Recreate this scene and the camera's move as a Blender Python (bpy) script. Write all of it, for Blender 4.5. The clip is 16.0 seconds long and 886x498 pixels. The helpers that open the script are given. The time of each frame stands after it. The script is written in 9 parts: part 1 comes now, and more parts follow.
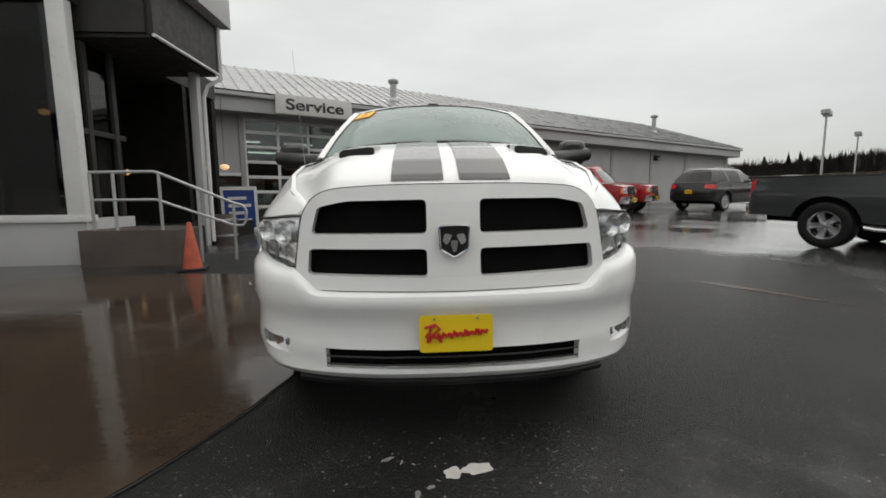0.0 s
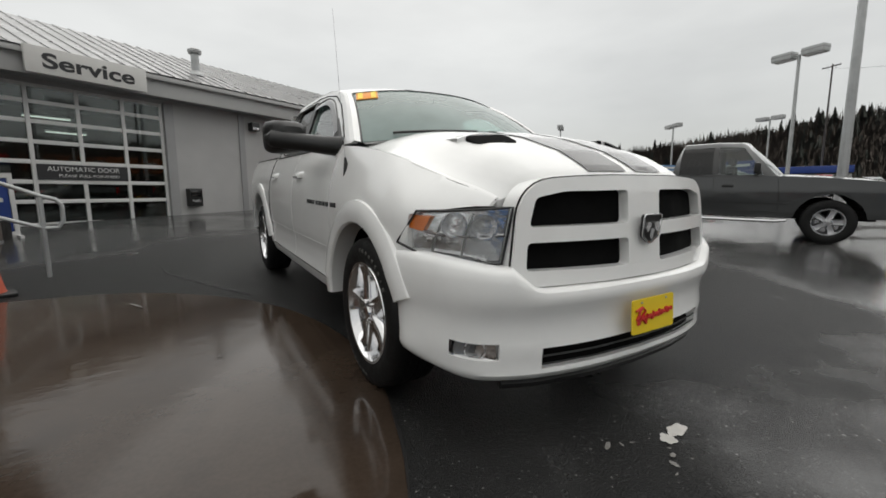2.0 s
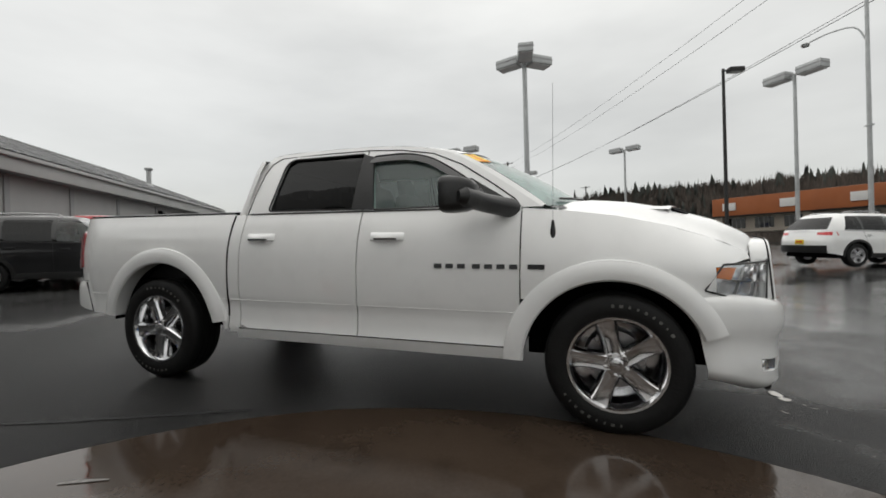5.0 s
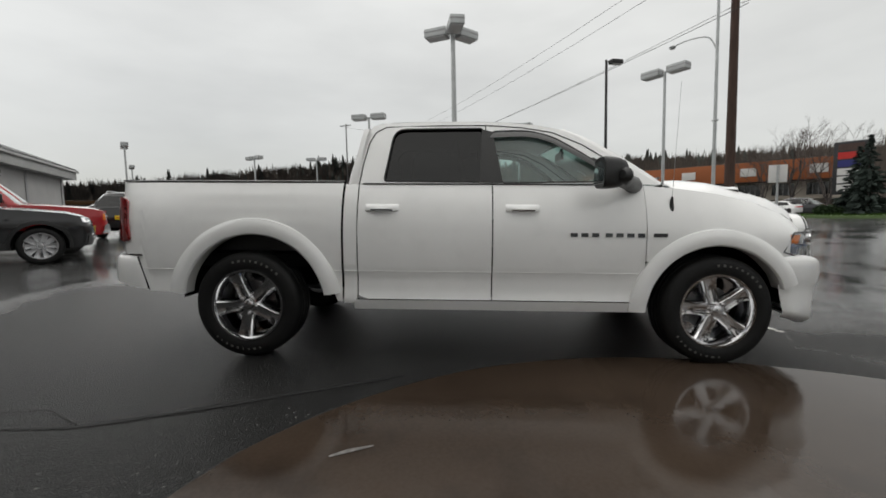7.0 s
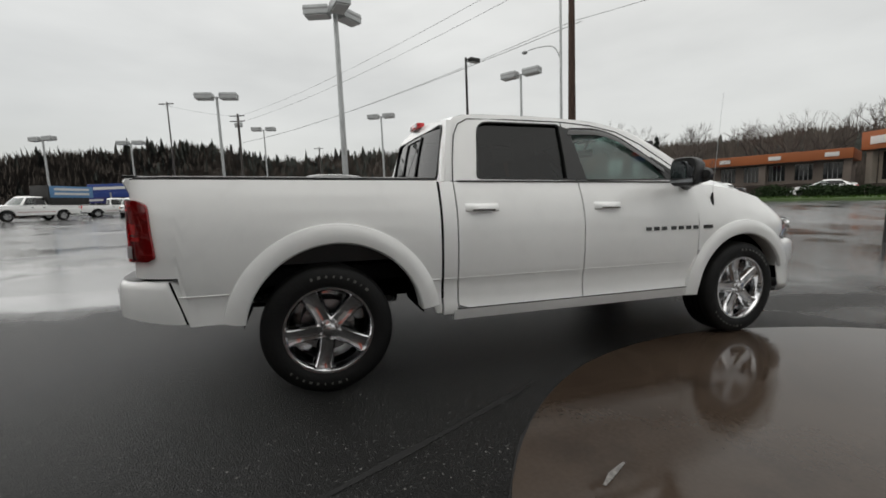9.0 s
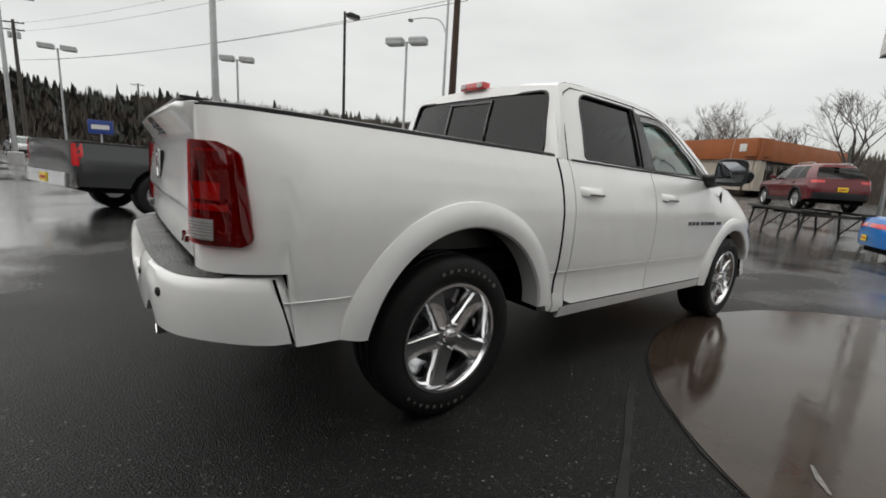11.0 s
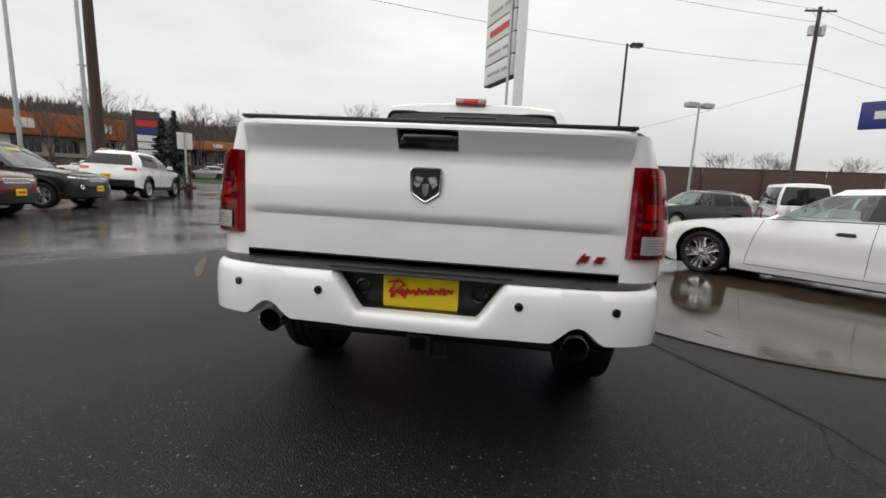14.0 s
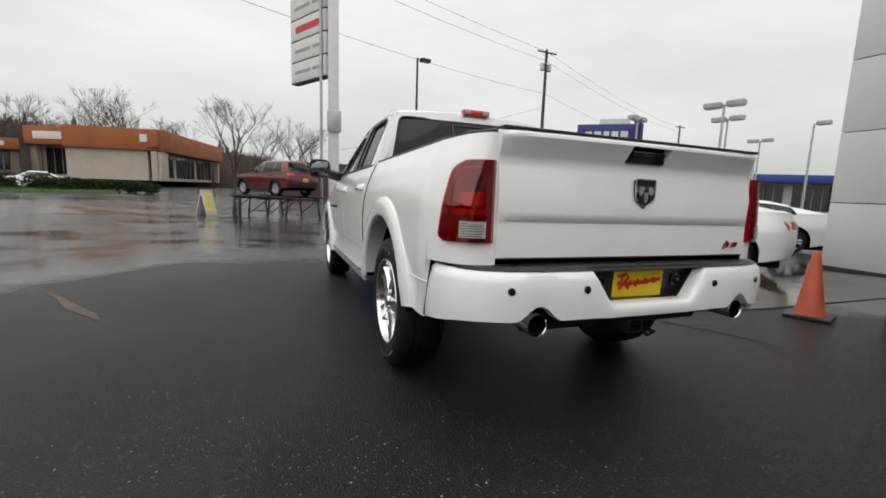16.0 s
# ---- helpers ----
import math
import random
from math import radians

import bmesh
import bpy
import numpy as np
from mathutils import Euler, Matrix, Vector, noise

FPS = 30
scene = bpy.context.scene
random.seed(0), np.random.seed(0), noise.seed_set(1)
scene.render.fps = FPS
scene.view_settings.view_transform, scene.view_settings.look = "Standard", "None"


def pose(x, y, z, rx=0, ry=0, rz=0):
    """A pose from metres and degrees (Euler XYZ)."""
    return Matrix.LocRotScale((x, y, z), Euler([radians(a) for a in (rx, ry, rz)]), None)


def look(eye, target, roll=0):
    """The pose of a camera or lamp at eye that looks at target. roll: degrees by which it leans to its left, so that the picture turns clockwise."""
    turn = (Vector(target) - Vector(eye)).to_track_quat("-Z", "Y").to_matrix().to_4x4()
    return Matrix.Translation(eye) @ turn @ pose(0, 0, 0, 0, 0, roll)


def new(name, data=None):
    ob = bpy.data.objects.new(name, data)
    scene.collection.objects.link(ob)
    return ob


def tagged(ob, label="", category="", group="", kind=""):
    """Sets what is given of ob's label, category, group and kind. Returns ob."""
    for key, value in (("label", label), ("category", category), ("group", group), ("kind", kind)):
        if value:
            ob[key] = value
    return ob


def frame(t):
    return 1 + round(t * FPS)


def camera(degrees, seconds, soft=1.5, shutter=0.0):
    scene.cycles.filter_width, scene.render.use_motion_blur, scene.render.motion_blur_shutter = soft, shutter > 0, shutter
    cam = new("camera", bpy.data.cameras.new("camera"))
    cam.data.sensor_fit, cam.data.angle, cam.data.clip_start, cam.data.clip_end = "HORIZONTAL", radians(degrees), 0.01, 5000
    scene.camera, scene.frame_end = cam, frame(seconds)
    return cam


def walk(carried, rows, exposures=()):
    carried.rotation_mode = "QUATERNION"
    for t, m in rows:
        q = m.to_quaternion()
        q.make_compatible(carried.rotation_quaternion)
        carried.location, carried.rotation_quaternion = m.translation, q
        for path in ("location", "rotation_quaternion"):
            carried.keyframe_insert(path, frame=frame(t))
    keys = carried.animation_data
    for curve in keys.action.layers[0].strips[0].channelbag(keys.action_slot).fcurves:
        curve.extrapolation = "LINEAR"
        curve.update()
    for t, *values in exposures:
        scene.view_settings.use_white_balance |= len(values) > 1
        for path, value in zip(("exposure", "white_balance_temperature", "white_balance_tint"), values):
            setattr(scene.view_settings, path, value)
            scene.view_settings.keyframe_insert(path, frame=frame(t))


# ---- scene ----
cam = camera(92.90, 16.0, soft=1.7)
PATH = [
(0, (-0.144, -2.747, 1.060), (-0.042, -0.763, 0.826), -0.44),
    (0.5, (-0.526, -2.647, 1.065), (-0.209, -0.693, 0.782), 0.07),
    (1, (-0.942, -2.588, 1.051), (-0.341, -0.700, 0.778), -2.01),
    (1.5, (-1.362, -2.425, 1.040), (-0.523, -0.630, 0.773), -2.91),
    (2, (-1.769, -2.152, 1.053), (-0.748, -0.453, 0.786), -0.23),
    (2.5, (-2.164, -1.831, 1.067), (-0.868, -0.338, 0.763), -1.16),
    (3, (-2.507, -1.417, 1.085), (-1.060, -0.057, 0.850), -1.13),
    (3.5, (-2.876, -0.985, 1.095), (-1.274, 0.195, 0.897), -4.07),
    (3.7, (-2.990, -0.819, 1.103), (-1.321, 0.267, 0.923), -3.13),
    (5.8, (-3.945, 0.794, 1.119), (-1.972, 1.097, 1.006), -1.69),
    (6, (-4.032, 0.959, 1.130), (-2.052, 1.163, 0.932), -0.79),
    (6.5, (-4.114, 1.425, 1.138), (-2.129, 1.561, 0.941), -2.35),
    (7, (-4.134, 1.899, 1.165), (-2.142, 1.976, 1.001), -1.22),
    (7.5, (-4.108, 2.395, 1.209), (-2.125, 2.229, 1.011), -2.40),
    (8, (-3.977, 2.857, 1.247), (-2.009, 2.547, 1.074), -1.54),
    (8.5, (-3.875, 3.285, 1.279), (-1.949, 2.791, 1.066), -2.42),
    (9, (-3.661, 3.649, 1.289), (-1.774, 3.030, 1.056), -2.27),
    (9.5, (-3.417, 3.970, 1.286), (-1.580, 3.221, 1.029), -1.19),
    (9.7, (-3.302, 4.088, 1.297), (-1.512, 3.242, 1.012), -1.01),
    (11.8, (-1.934, 5.264, 1.295), (-0.624, 3.788, 0.971), 1.54),
    (12, (-1.807, 5.379, 1.283), (-0.591, 3.823, 0.968), 0.12),
    (12.5, (-1.483, 5.657, 1.263), (-0.489, 3.945, 0.978), 1.68),
    (13, (-1.139, 5.898, 1.279), (-0.363, 4.078, 0.986), 1.88),
    (13.5, (-0.759, 6.121, 1.281), (-0.332, 4.187, 1.005), 2.02),
    (14, (-0.299, 6.248, 1.278), (-0.048, 4.290, 0.957), 2.41),
    (14.5, (0.167, 6.356, 1.277), (0.135, 4.378, 0.980), 2.50),
    (15, (0.644, 6.354, 1.255), (0.364, 4.407, 0.892), 3.62),
    (15.5, (1.114, 6.313, 1.240), (0.593, 4.403, 0.953), 3.24),
    (16, (1.592, 6.158, 1.241), (0.881, 4.309, 0.965), 1.95),
]
walk(cam, [(t, look(eye, target, roll)) for t, eye, target, roll in PATH], [(0.0, -0.10), (3.7, -0.09), (9.6, -0.06), (12.0, 0.16), (14.0, 0.17), (16.0, 0.10)])

# ---- overcast daylight ----
scene.view_settings.exposure = 0.0
world = bpy.data.worlds.new("overcast")
scene.world = world
world.use_nodes = True
wn, wl = world.node_tree.nodes, world.node_tree.links
wn.clear()
w_out = wn.new("ShaderNodeOutputWorld")
w_bg = wn.new("ShaderNodeBackground")
w_bg.inputs["Strength"].default_value = 1.0
w_sky = wn.new("ShaderNodeTexSky")
w_sky.sky_type, w_sky.sun_disc = "NISHITA", False
w_sky.sun_elevation, w_sky.sun_rotation = radians(50), radians(20)
w_co = wn.new("ShaderNodeTexCoord")
w_sep = wn.new("ShaderNodeSeparateXYZ")
w_ramp = wn.new("ShaderNodeValToRGB")
w_ramp.color_ramp.elements[0].position, w_ramp.color_ramp.elements[0].color = 0.0, (0.53, 0.53, 0.51, 1)
w_ramp.color_ramp.elements[1].position, w_ramp.color_ramp.elements[1].color = 1.0, (1.08, 1.07, 1.02, 1)
for pos, col in ((0.06, (0.58, 0.58, 0.555, 1)), (0.16, (0.70, 0.70, 0.672, 1)), (0.42, (0.84, 0.84, 0.808, 1)), (0.68, (1.03, 1.02, 0.97, 1))):
    e = w_ramp.color_ramp.elements.new(pos)
    e.color = col
w_map = wn.new("ShaderNodeMapping")
w_map.inputs["Scale"].default_value = (1.0, 1.0, 3.2)
w_noise = wn.new("ShaderNodeTexNoise")
w_noise.inputs["Scale"].default_value, w_noise.inputs["Detail"].default_value = 1.7, 6.0
w_rng = wn.new("ShaderNodeMapRange")
w_rng.inputs["From Min"].default_value, w_rng.inputs["From Max"].default_value = 0.3, 0.7
w_rng.inputs["To Min"].default_value, w_rng.inputs["To Max"].default_value = 0.84, 1.10
w_mul = wn.new("ShaderNodeVectorMath")
w_mul.operation = "SCALE"
w_mix = wn.new("ShaderNodeVectorMath")
w_mix.operation = "MULTIPLY_ADD"
w_mix.inputs[1].default_value = (0.012, 0.012, 0.012)
wl.new(w_co.outputs["Generated"], w_sep.inputs[0])
wl.new(w_sep.outputs["Z"], w_ramp.inputs[0])
wl.new(w_co.outputs["Generated"], w_map.inputs[0])
wl.new(w_map.outputs[0], w_noise.inputs["Vector"])
wl.new(w_noise.outputs["Fac"], w_rng.inputs["Value"])
wl.new(w_ramp.outputs["Color"], w_mul.inputs[0])
wl.new(w_rng.outputs["Result"], w_mul.inputs["Scale"])
wl.new(w_sky.outputs["Color"], w_mix.inputs[0])
wl.new(w_mul.outputs[0], w_mix.inputs[2])
wl.new(w_mix.outputs[0], w_bg.inputs["Color"])
wl.new(w_bg.outputs[0], w_out.inputs[0])

sun_data = bpy.data.lights.new("sun", "SUN")
sun_data.energy, sun_data.angle, sun_data.color = 1.2, radians(110), (1.0, 0.98, 0.95)
sun = new("sun", sun_data)
sun.matrix_world = look((6, 3.2, 12), (0, 0, 0))


# ---- materials ----
def node_mat(name):
    m = bpy.data.materials.new(name)
    m.use_nodes = True
    n, l = m.node_tree.nodes, m.node_tree.links
    return m, n, l, n["Principled BSDF"]


def coords(n, l, scale=1.0, use="Object"):
    co = n.new("ShaderNodeTexCoord")
    mp = n.new("ShaderNodeMapping")
    mp.inputs["Scale"].default_value = (scale,) * 3 if not isinstance(scale, tuple) else scale
    l.new(co.outputs[use], mp.inputs[0])
    return mp.outputs[0]


def noise_fac(n, l, vec, scale, detail=3.0, lo=0.35, hi=0.65, to_lo=0.0, to_hi=1.0):
    t = n.new("ShaderNodeTexNoise")
    t.inputs["Scale"].default_value, t.inputs["Detail"].default_value = scale, detail
    l.new(vec, t.inputs["Vector"])
    r = n.new("ShaderNodeMapRange")
    r.inputs["From Min"].default_value, r.inputs["From Max"].default_value = lo, hi
    r.inputs["To Min"].default_value, r.inputs["To Max"].default_value = to_lo, to_hi
    l.new(t.outputs["Fac"], r.inputs["Value"])
    return r.outputs["Result"]


def mix_col(n, l, fac, a, b):
    m = n.new("ShaderNodeMix")
    m.data_type = "RGBA"
    l.new(fac, m.inputs["Factor"])
    for key, v in (("A", a), ("B", b)):
        socket = [s for s in m.inputs if s.name == key and s.type == "RGBA"][0]
        if isinstance(v, tuple):
            socket.default_value = (*v, 1)
        else:
            l.new(v, socket)
    return [s for s in m.outputs if s.type == "RGBA"][0]


def bump(n, l, bsdf, height, strength=0.2, distance=0.01):
    b = n.new("ShaderNodeBump")
    b.inputs["Strength"].default_value, b.inputs["Distance"].default_value = strength, distance
    l.new(height, b.inputs["Height"])
    l.new(b.outputs[0], bsdf.inputs["Normal"])
    return b


def surface(name, col, rough=0.5, metal=0.0, coat=0.0, vary=0.12, scale=3.0, fine=60.0, relief=0.0, rough_vary=0.1, spec=0.5):
    """A plain material with broad and fine variation in tone and gloss."""
    m, n, l, b = node_mat(name)
    v = coords(n, l)
    broad = noise_fac(n, l, v, scale, 4)
    small = noise_fac(n, l, v, fine, 2)
    dark = tuple(c * (1 - vary) for c in col)
    light = tuple(min(1, c * (1 + vary * 0.5)) for c in col)
    c1 = mix_col(n, l, broad, dark, light)
    c2 = mix_col(n, l, small, tuple(c * (1 - vary * 0.4) for c in col), light)
    f = n.new("ShaderNodeMix")
    f.data_type = "RGBA"
    f.inputs[0].default_value = 0.35
    ins = [s for s in f.inputs if s.type == "RGBA"]
    l.new(c1, ins[0])
    l.new(c2, ins[1])
    l.new([s for s in f.outputs if s.type == "RGBA"][0], b.inputs["Base Color"])
    r = noise_fac(n, l, v, scale * 2.3, 3, 0.3, 0.7, max(0.02, rough - rough_vary), min(1, rough + rough_vary))
    l.new(r, b.inputs["Roughness"])
    b.inputs["Metallic"].default_value = metal
    b.inputs["Coat Weight"].default_value = coat
    b.inputs["Coat Roughness"].default_value = 0.04
    b.inputs["Specular IOR Level"].default_value = spec
    if relief:
        bump(n, l, b, small, relief, 0.004)
    return m


def paint(name, col, flake=0.0, rough=0.32, droplets=True):
    """Car paint under clear coat, wet with fine drops."""
    m, n, l, b = node_mat(name)
    v = coords(n, l)
    broad = noise_fac(n, l, v, 1.3, 4)
    c = mix_col(n, l, broad, tuple(x * 0.96 for x in col), tuple(min(1, x * 1.02) for x in col))
    grime = noise_fac(n, l, v, 7.0, 6, 0.52, 0.78, 0.0, 0.10)
    c = mix_col(n, l, grime, c, tuple(x * 0.6 + 0.02 for x in col))
    l.new(c, b.inputs["Base Color"])
    b.inputs["Roughness"].default_value = rough
    b.inputs["Metallic"].default_value = flake
    b.inputs["Coat Weight"].default_value = 1.0
    b.inputs["Specular IOR Level"].default_value = 0.5 if col[0] > 0.5 else 0.15
    r = noise_fac(n, l, v, 4.0, 4, 0.3, 0.7, 0.03, 0.12)
    l.new(r, b.inputs["Coat Roughness"])
    if droplets:
        vo = n.new("ShaderNodeTexVoronoi")
        vo.inputs["Scale"].default_value = 85.0
        l.new(v, vo.inputs["Vector"])
        rr = n.new("ShaderNodeMapRange")
        rr.inputs["From Min"].default_value, rr.inputs["From Max"].default_value = 0.12, 0.32
        rr.inputs["To Min"].default_value, rr.inputs["To Max"].default_value = 1.0, 0.0
        l.new(vo.outputs["Distance"], rr.inputs["Value"])
        bn = n.new("ShaderNodeBump")
        bn.inputs["Strength"].default_value, bn.inputs["Distance"].default_value = 0.18, 0.0015
        l.new(rr.outputs["Result"], bn.inputs["Height"])
        l.new(bn.outputs[0], b.inputs["Coat Normal"])
    return m


def glass(name, tint=(0.75, 0.85, 0.82), clear=0.7, rough=0.02, mist=0.0, gloss=0.90):
    """Thin tinted glass: part see-through, with a sharp reflection, and misted where mist is above nought."""
    m, n, l, b = node_mat(name)
    n.remove(b)
    out = n["Material Output"]
    tr = n.new("ShaderNodeBsdfTransparent")
    tr.inputs[0].default_value = (*[c * clear for c in tint], 1)
    gl = n.new("ShaderNodeBsdfGlossy")
    gl.inputs["Roughness"].default_value = rough
    lw = n.new("ShaderNodeLayerWeight")
    pw = n.new("ShaderNodeMath")
    pw.operation = "POWER"
    pw.inputs[1].default_value = 4.0
    l.new(lw.outputs["Facing"], pw.inputs[0])
    ma = n.new("ShaderNodeMath")
    ma.operation = "MULTIPLY_ADD"
    ma.inputs[1].default_value, ma.inputs[2].default_value = gloss, 0.075 * gloss / 0.9
    l.new(pw.outputs[0], ma.inputs[0])
    body = tr
    if mist:
        df = n.new("ShaderNodeBsdfDiffuse")
        df.inputs[0].default_value = (0.40, 0.53, 0.50, 1)
        mm = n.new("ShaderNodeMixShader")
        v = coords(n, l)
        l.new(noise_fac(n, l, v, 2.2, 5, 0.3, 0.7, mist * 0.75, mist * 1.15), mm.inputs[0])
        l.new(tr.outputs[0], mm.inputs[1])
        l.new(df.outputs[0], mm.inputs[2])
        body = mm
    mx = n.new("ShaderNodeMixShader")
    l.new(ma.outputs[0], mx.inputs[0])
    l.new(body.outputs[0], mx.inputs[1])
    l.new(gl.outputs[0], mx.inputs[2])
    l.new(mx.outputs[0], out.inputs[0])
    return m


def asphalt_mat():
    m, n, l, b = node_mat("wet_asphalt")
    v = coords(n, l, use="Object")

    def math_node(op, a, k=None, c=None):
        q = n.new("ShaderNodeMath")
        q.operation = op
        for i, val in enumerate((a, k, c)):
            if val is None:
                continue
            if isinstance(val, (int, float)):
                q.inputs[i].default_value = val
            else:
                l.new(val, q.inputs[i])
        return q.outputs[0]

    def ramp(val, lo, hi, to_lo=0.0, to_hi=1.0):
        r = n.new("ShaderNodeMapRange")
        r.inputs["From Min"].default_value, r.inputs["From Max"].default_value = lo, hi
        r.inputs["To Min"].default_value, r.inputs["To Max"].default_value = to_lo, to_hi
        l.new(val, r.inputs["Value"])
        return r.outputs["Result"]

    def stones(scale):
        t = n.new("ShaderNodeTexVoronoi")
        t.inputs["Scale"].default_value = scale
        l.new(v, t.inputs["Vector"])
        sep = n.new("ShaderNodeSeparateColor")
        l.new(t.outputs["Color"], sep.inputs[0])
        return t.outputs["Distance"], sep.outputs[0], sep.outputs[1]

    big = noise_fac(n, l, v, 0.16, 5, 0.38, 0.62)
    mid = noise_fac(n, l, v, 1.1, 5, 0.35, 0.65)
    dist, tone, pick = stones(115.0)
    dist2, tone2, pick2 = stones(62.0)
    # bitumen, with chips of stone worn bare at the surface
    c = mix_col(n, l, mid, (0.004, 0.004, 0.004), (0.010, 0.010, 0.0098))
    c = mix_col(n, l, noise_fac(n, l, v, 0.25, 4, 0.4, 0.65, 0.0, 0.5), c, (0.016, 0.016, 0.0158))
    c = mix_col(n, l, ramp(tone, 0.45, 1.0, 0.0, 0.16), c, (0.050, 0.050, 0.048))
    c = mix_col(n, l, ramp(pick, 0.957, 0.987, 0.0, 0.42), c, (0.17, 0.17, 0.165))
    c = mix_col(n, l, math_node("MULTIPLY", ramp(pick2, 0.986, 0.992), ramp(dist2, 0.30, 0.42, 0.8, 0.0)), c, (0.24, 0.235, 0.225))
    # standing water in shallow dips, damp film elsewhere; wetness rises with distance from the pickup
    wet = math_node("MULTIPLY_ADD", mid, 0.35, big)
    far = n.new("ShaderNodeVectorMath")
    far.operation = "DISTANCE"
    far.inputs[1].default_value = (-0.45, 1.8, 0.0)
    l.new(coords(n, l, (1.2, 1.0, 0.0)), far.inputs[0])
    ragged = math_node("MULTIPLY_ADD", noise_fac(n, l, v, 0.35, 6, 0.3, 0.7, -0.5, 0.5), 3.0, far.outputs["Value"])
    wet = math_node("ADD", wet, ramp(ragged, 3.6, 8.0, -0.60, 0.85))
    # base colour darkened round the pickup to stand for its shade, greyer farther out
    rest = mix_col(n, l, mid, (0.038, 0.038, 0.038), (0.076, 0.076, 0.075))
    c = mix_col(n, l, ramp(ragged, 3.4, 8.6, 0.0, 0.9), c, rest)
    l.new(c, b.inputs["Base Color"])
    pool = ramp(wet, 0.55, 1.25)
    deep = math_node("MULTIPLY", noise_fac(n, l, v, 0.55, 5, 0.50, 0.62), pool)
    l.new(math_node("MULTIPLY_ADD", deep, -0.12, ramp(pool, 0.0, 1.0, 0.29, 0.20)), b.inputs["Roughness"])
    l.new(ramp(pool, 0.0, 1.0, 0.21, 0.95), b.inputs["Specular IOR Level"])
    grain = noise_fac(n, l, v, 160.0, 2, 0.3, 0.7)
    relief = math_node("MULTIPLY_ADD", dist, 0.8, math_node("MULTIPLY_ADD", dist2, 0.5, grain))
    bn = bump(n, l, b, relief, 0.5, 0.007)
    l.new(ramp(pool, 0.0, 0.8, 0.65, 0.02), bn.inputs["Strength"])
    return m


def pad_mat():
    m, n, l, b = node_mat("wet_concrete")
    v = coords(n, l)
    big = noise_fac(n, l, v, 0.7, 5, 0.35, 0.65)
    stain = noise_fac(n, l, v, 2.6, 6, 0.5, 0.72, 0.0, 0.6)
    c = mix_col(n, l, big, (0.032, 0.022, 0.016), (0.056, 0.040, 0.029))
    c = mix_col(n, l, noise_fac(n, l, v, 45.0, 4, 0.3, 0.7, 0.0, 0.4), c, (0.066, 0.049, 0.037))
    c = mix_col(n, l, stain, c, (0.024, 0.017, 0.013))
    l.new(c, b.inputs["Base Color"])
    r = noise_fac(n, l, v, 1.6, 5, 0.35, 0.7, 0.05, 0.17)
    l.new(r, b.inputs["Roughness"])
    b.inputs["Specular IOR Level"].default_value = 0.30
    # broom ripples under the film of water
    w = coords(n, l, (7.0, 22.0, 7.0))
    h = n.new("ShaderNodeMath")
    h.operation = "MULTIPLY_ADD"
    h.inputs[1].default_value = 0.5
    l.new(noise_fac(n, l, w, 1.0, 3), h.inputs[0])
    l.new(noise_fac(n, l, v, 5.0, 3), h.inputs[2])
    bump(n, l, b, h.outputs[0], 0.10, 0.004)
    return m


def bark_mat(name, col):
    m, n, l, b = node_mat(name)
    v = coords(n, l, (9.0, 9.0, 0.8))
    f = noise_fac(n, l, v, 1.6, 6, 0.3, 0.7)
    l.new(mix_col(n, l, f, tuple(c * 0.5 for c in col), col), b.inputs["Base Color"])
    b.inputs["Roughness"].default_value = 0.85
    bump(n, l, b, f, 0.5, 0.02)
    return m


def leaf_mat(name, col, vary=0.5, far=False):
    """Leaves; far turns every normal upward, so that all leaves are lit alike."""
    m, n, l, b = node_mat(name)
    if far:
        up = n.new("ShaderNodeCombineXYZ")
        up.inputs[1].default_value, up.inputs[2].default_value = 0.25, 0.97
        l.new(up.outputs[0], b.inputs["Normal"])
    g = n.new("ShaderNodeNewGeometry")
    c = mix_col(n, l, g.outputs["Random Per Island"], tuple(x * (1 - vary) for x in col), tuple(x * (1 + vary) for x in col))
    v = coords(n, l)
    c = mix_col(n, l, noise_fac(n, l, v, 0.25, 3, 0.35, 0.65, 0, 0.6), c, tuple(x * 0.55 for x in col))
    l.new(c, b.inputs["Base Color"])
    b.inputs["Roughness"].default_value = 0.85
    b.inputs["Specular IOR Level"].default_value = 0.08
    return m


ASPHALT, PAD = asphalt_mat(), pad_mat()
WHITE_PAINT = paint("white_paint", (0.86, 0.86, 0.85), rough=0.35)
GREY_PAINT = paint("graphite_paint", (0.050, 0.052, 0.053), flake=0.30)
BLACK_PAINT = paint("black_paint", (0.012, 0.012, 0.013))
RED_PAINT = paint("red_paint", (0.34, 0.010, 0.013))
DEEP_RED_PAINT = paint("deep_red_paint", (0.11, 0.005, 0.009), flake=0.1)
BLUE_PAINT = paint("blue_paint", (0.008, 0.16, 0.50), flake=0.15)
SILVER_PAINT = paint("silver_paint", (0.38, 0.39, 0.40), flake=0.5)
DARK_PAINT = paint("charcoal_paint", (0.035, 0.036, 0.04), flake=0.2)
CHROME = surface("chrome", (0.72, 0.72, 0.73), 0.08, 1.0, vary=0.06, rough_vary=0.05)
MIRROR_GLASS = surface("dim_mirror", (0.22, 0.23, 0.24), 0.03, 1.0, vary=0.05, rough_vary=0.02)
WHEEL_CHROME = surface("wheel_chrome", (0.74, 0.74, 0.75), 0.11, 1.0, vary=0.08, rough_vary=0.04)
SATIN = surface("satin_metal", (0.50, 0.50, 0.51), 0.32, 1.0, vary=0.12)
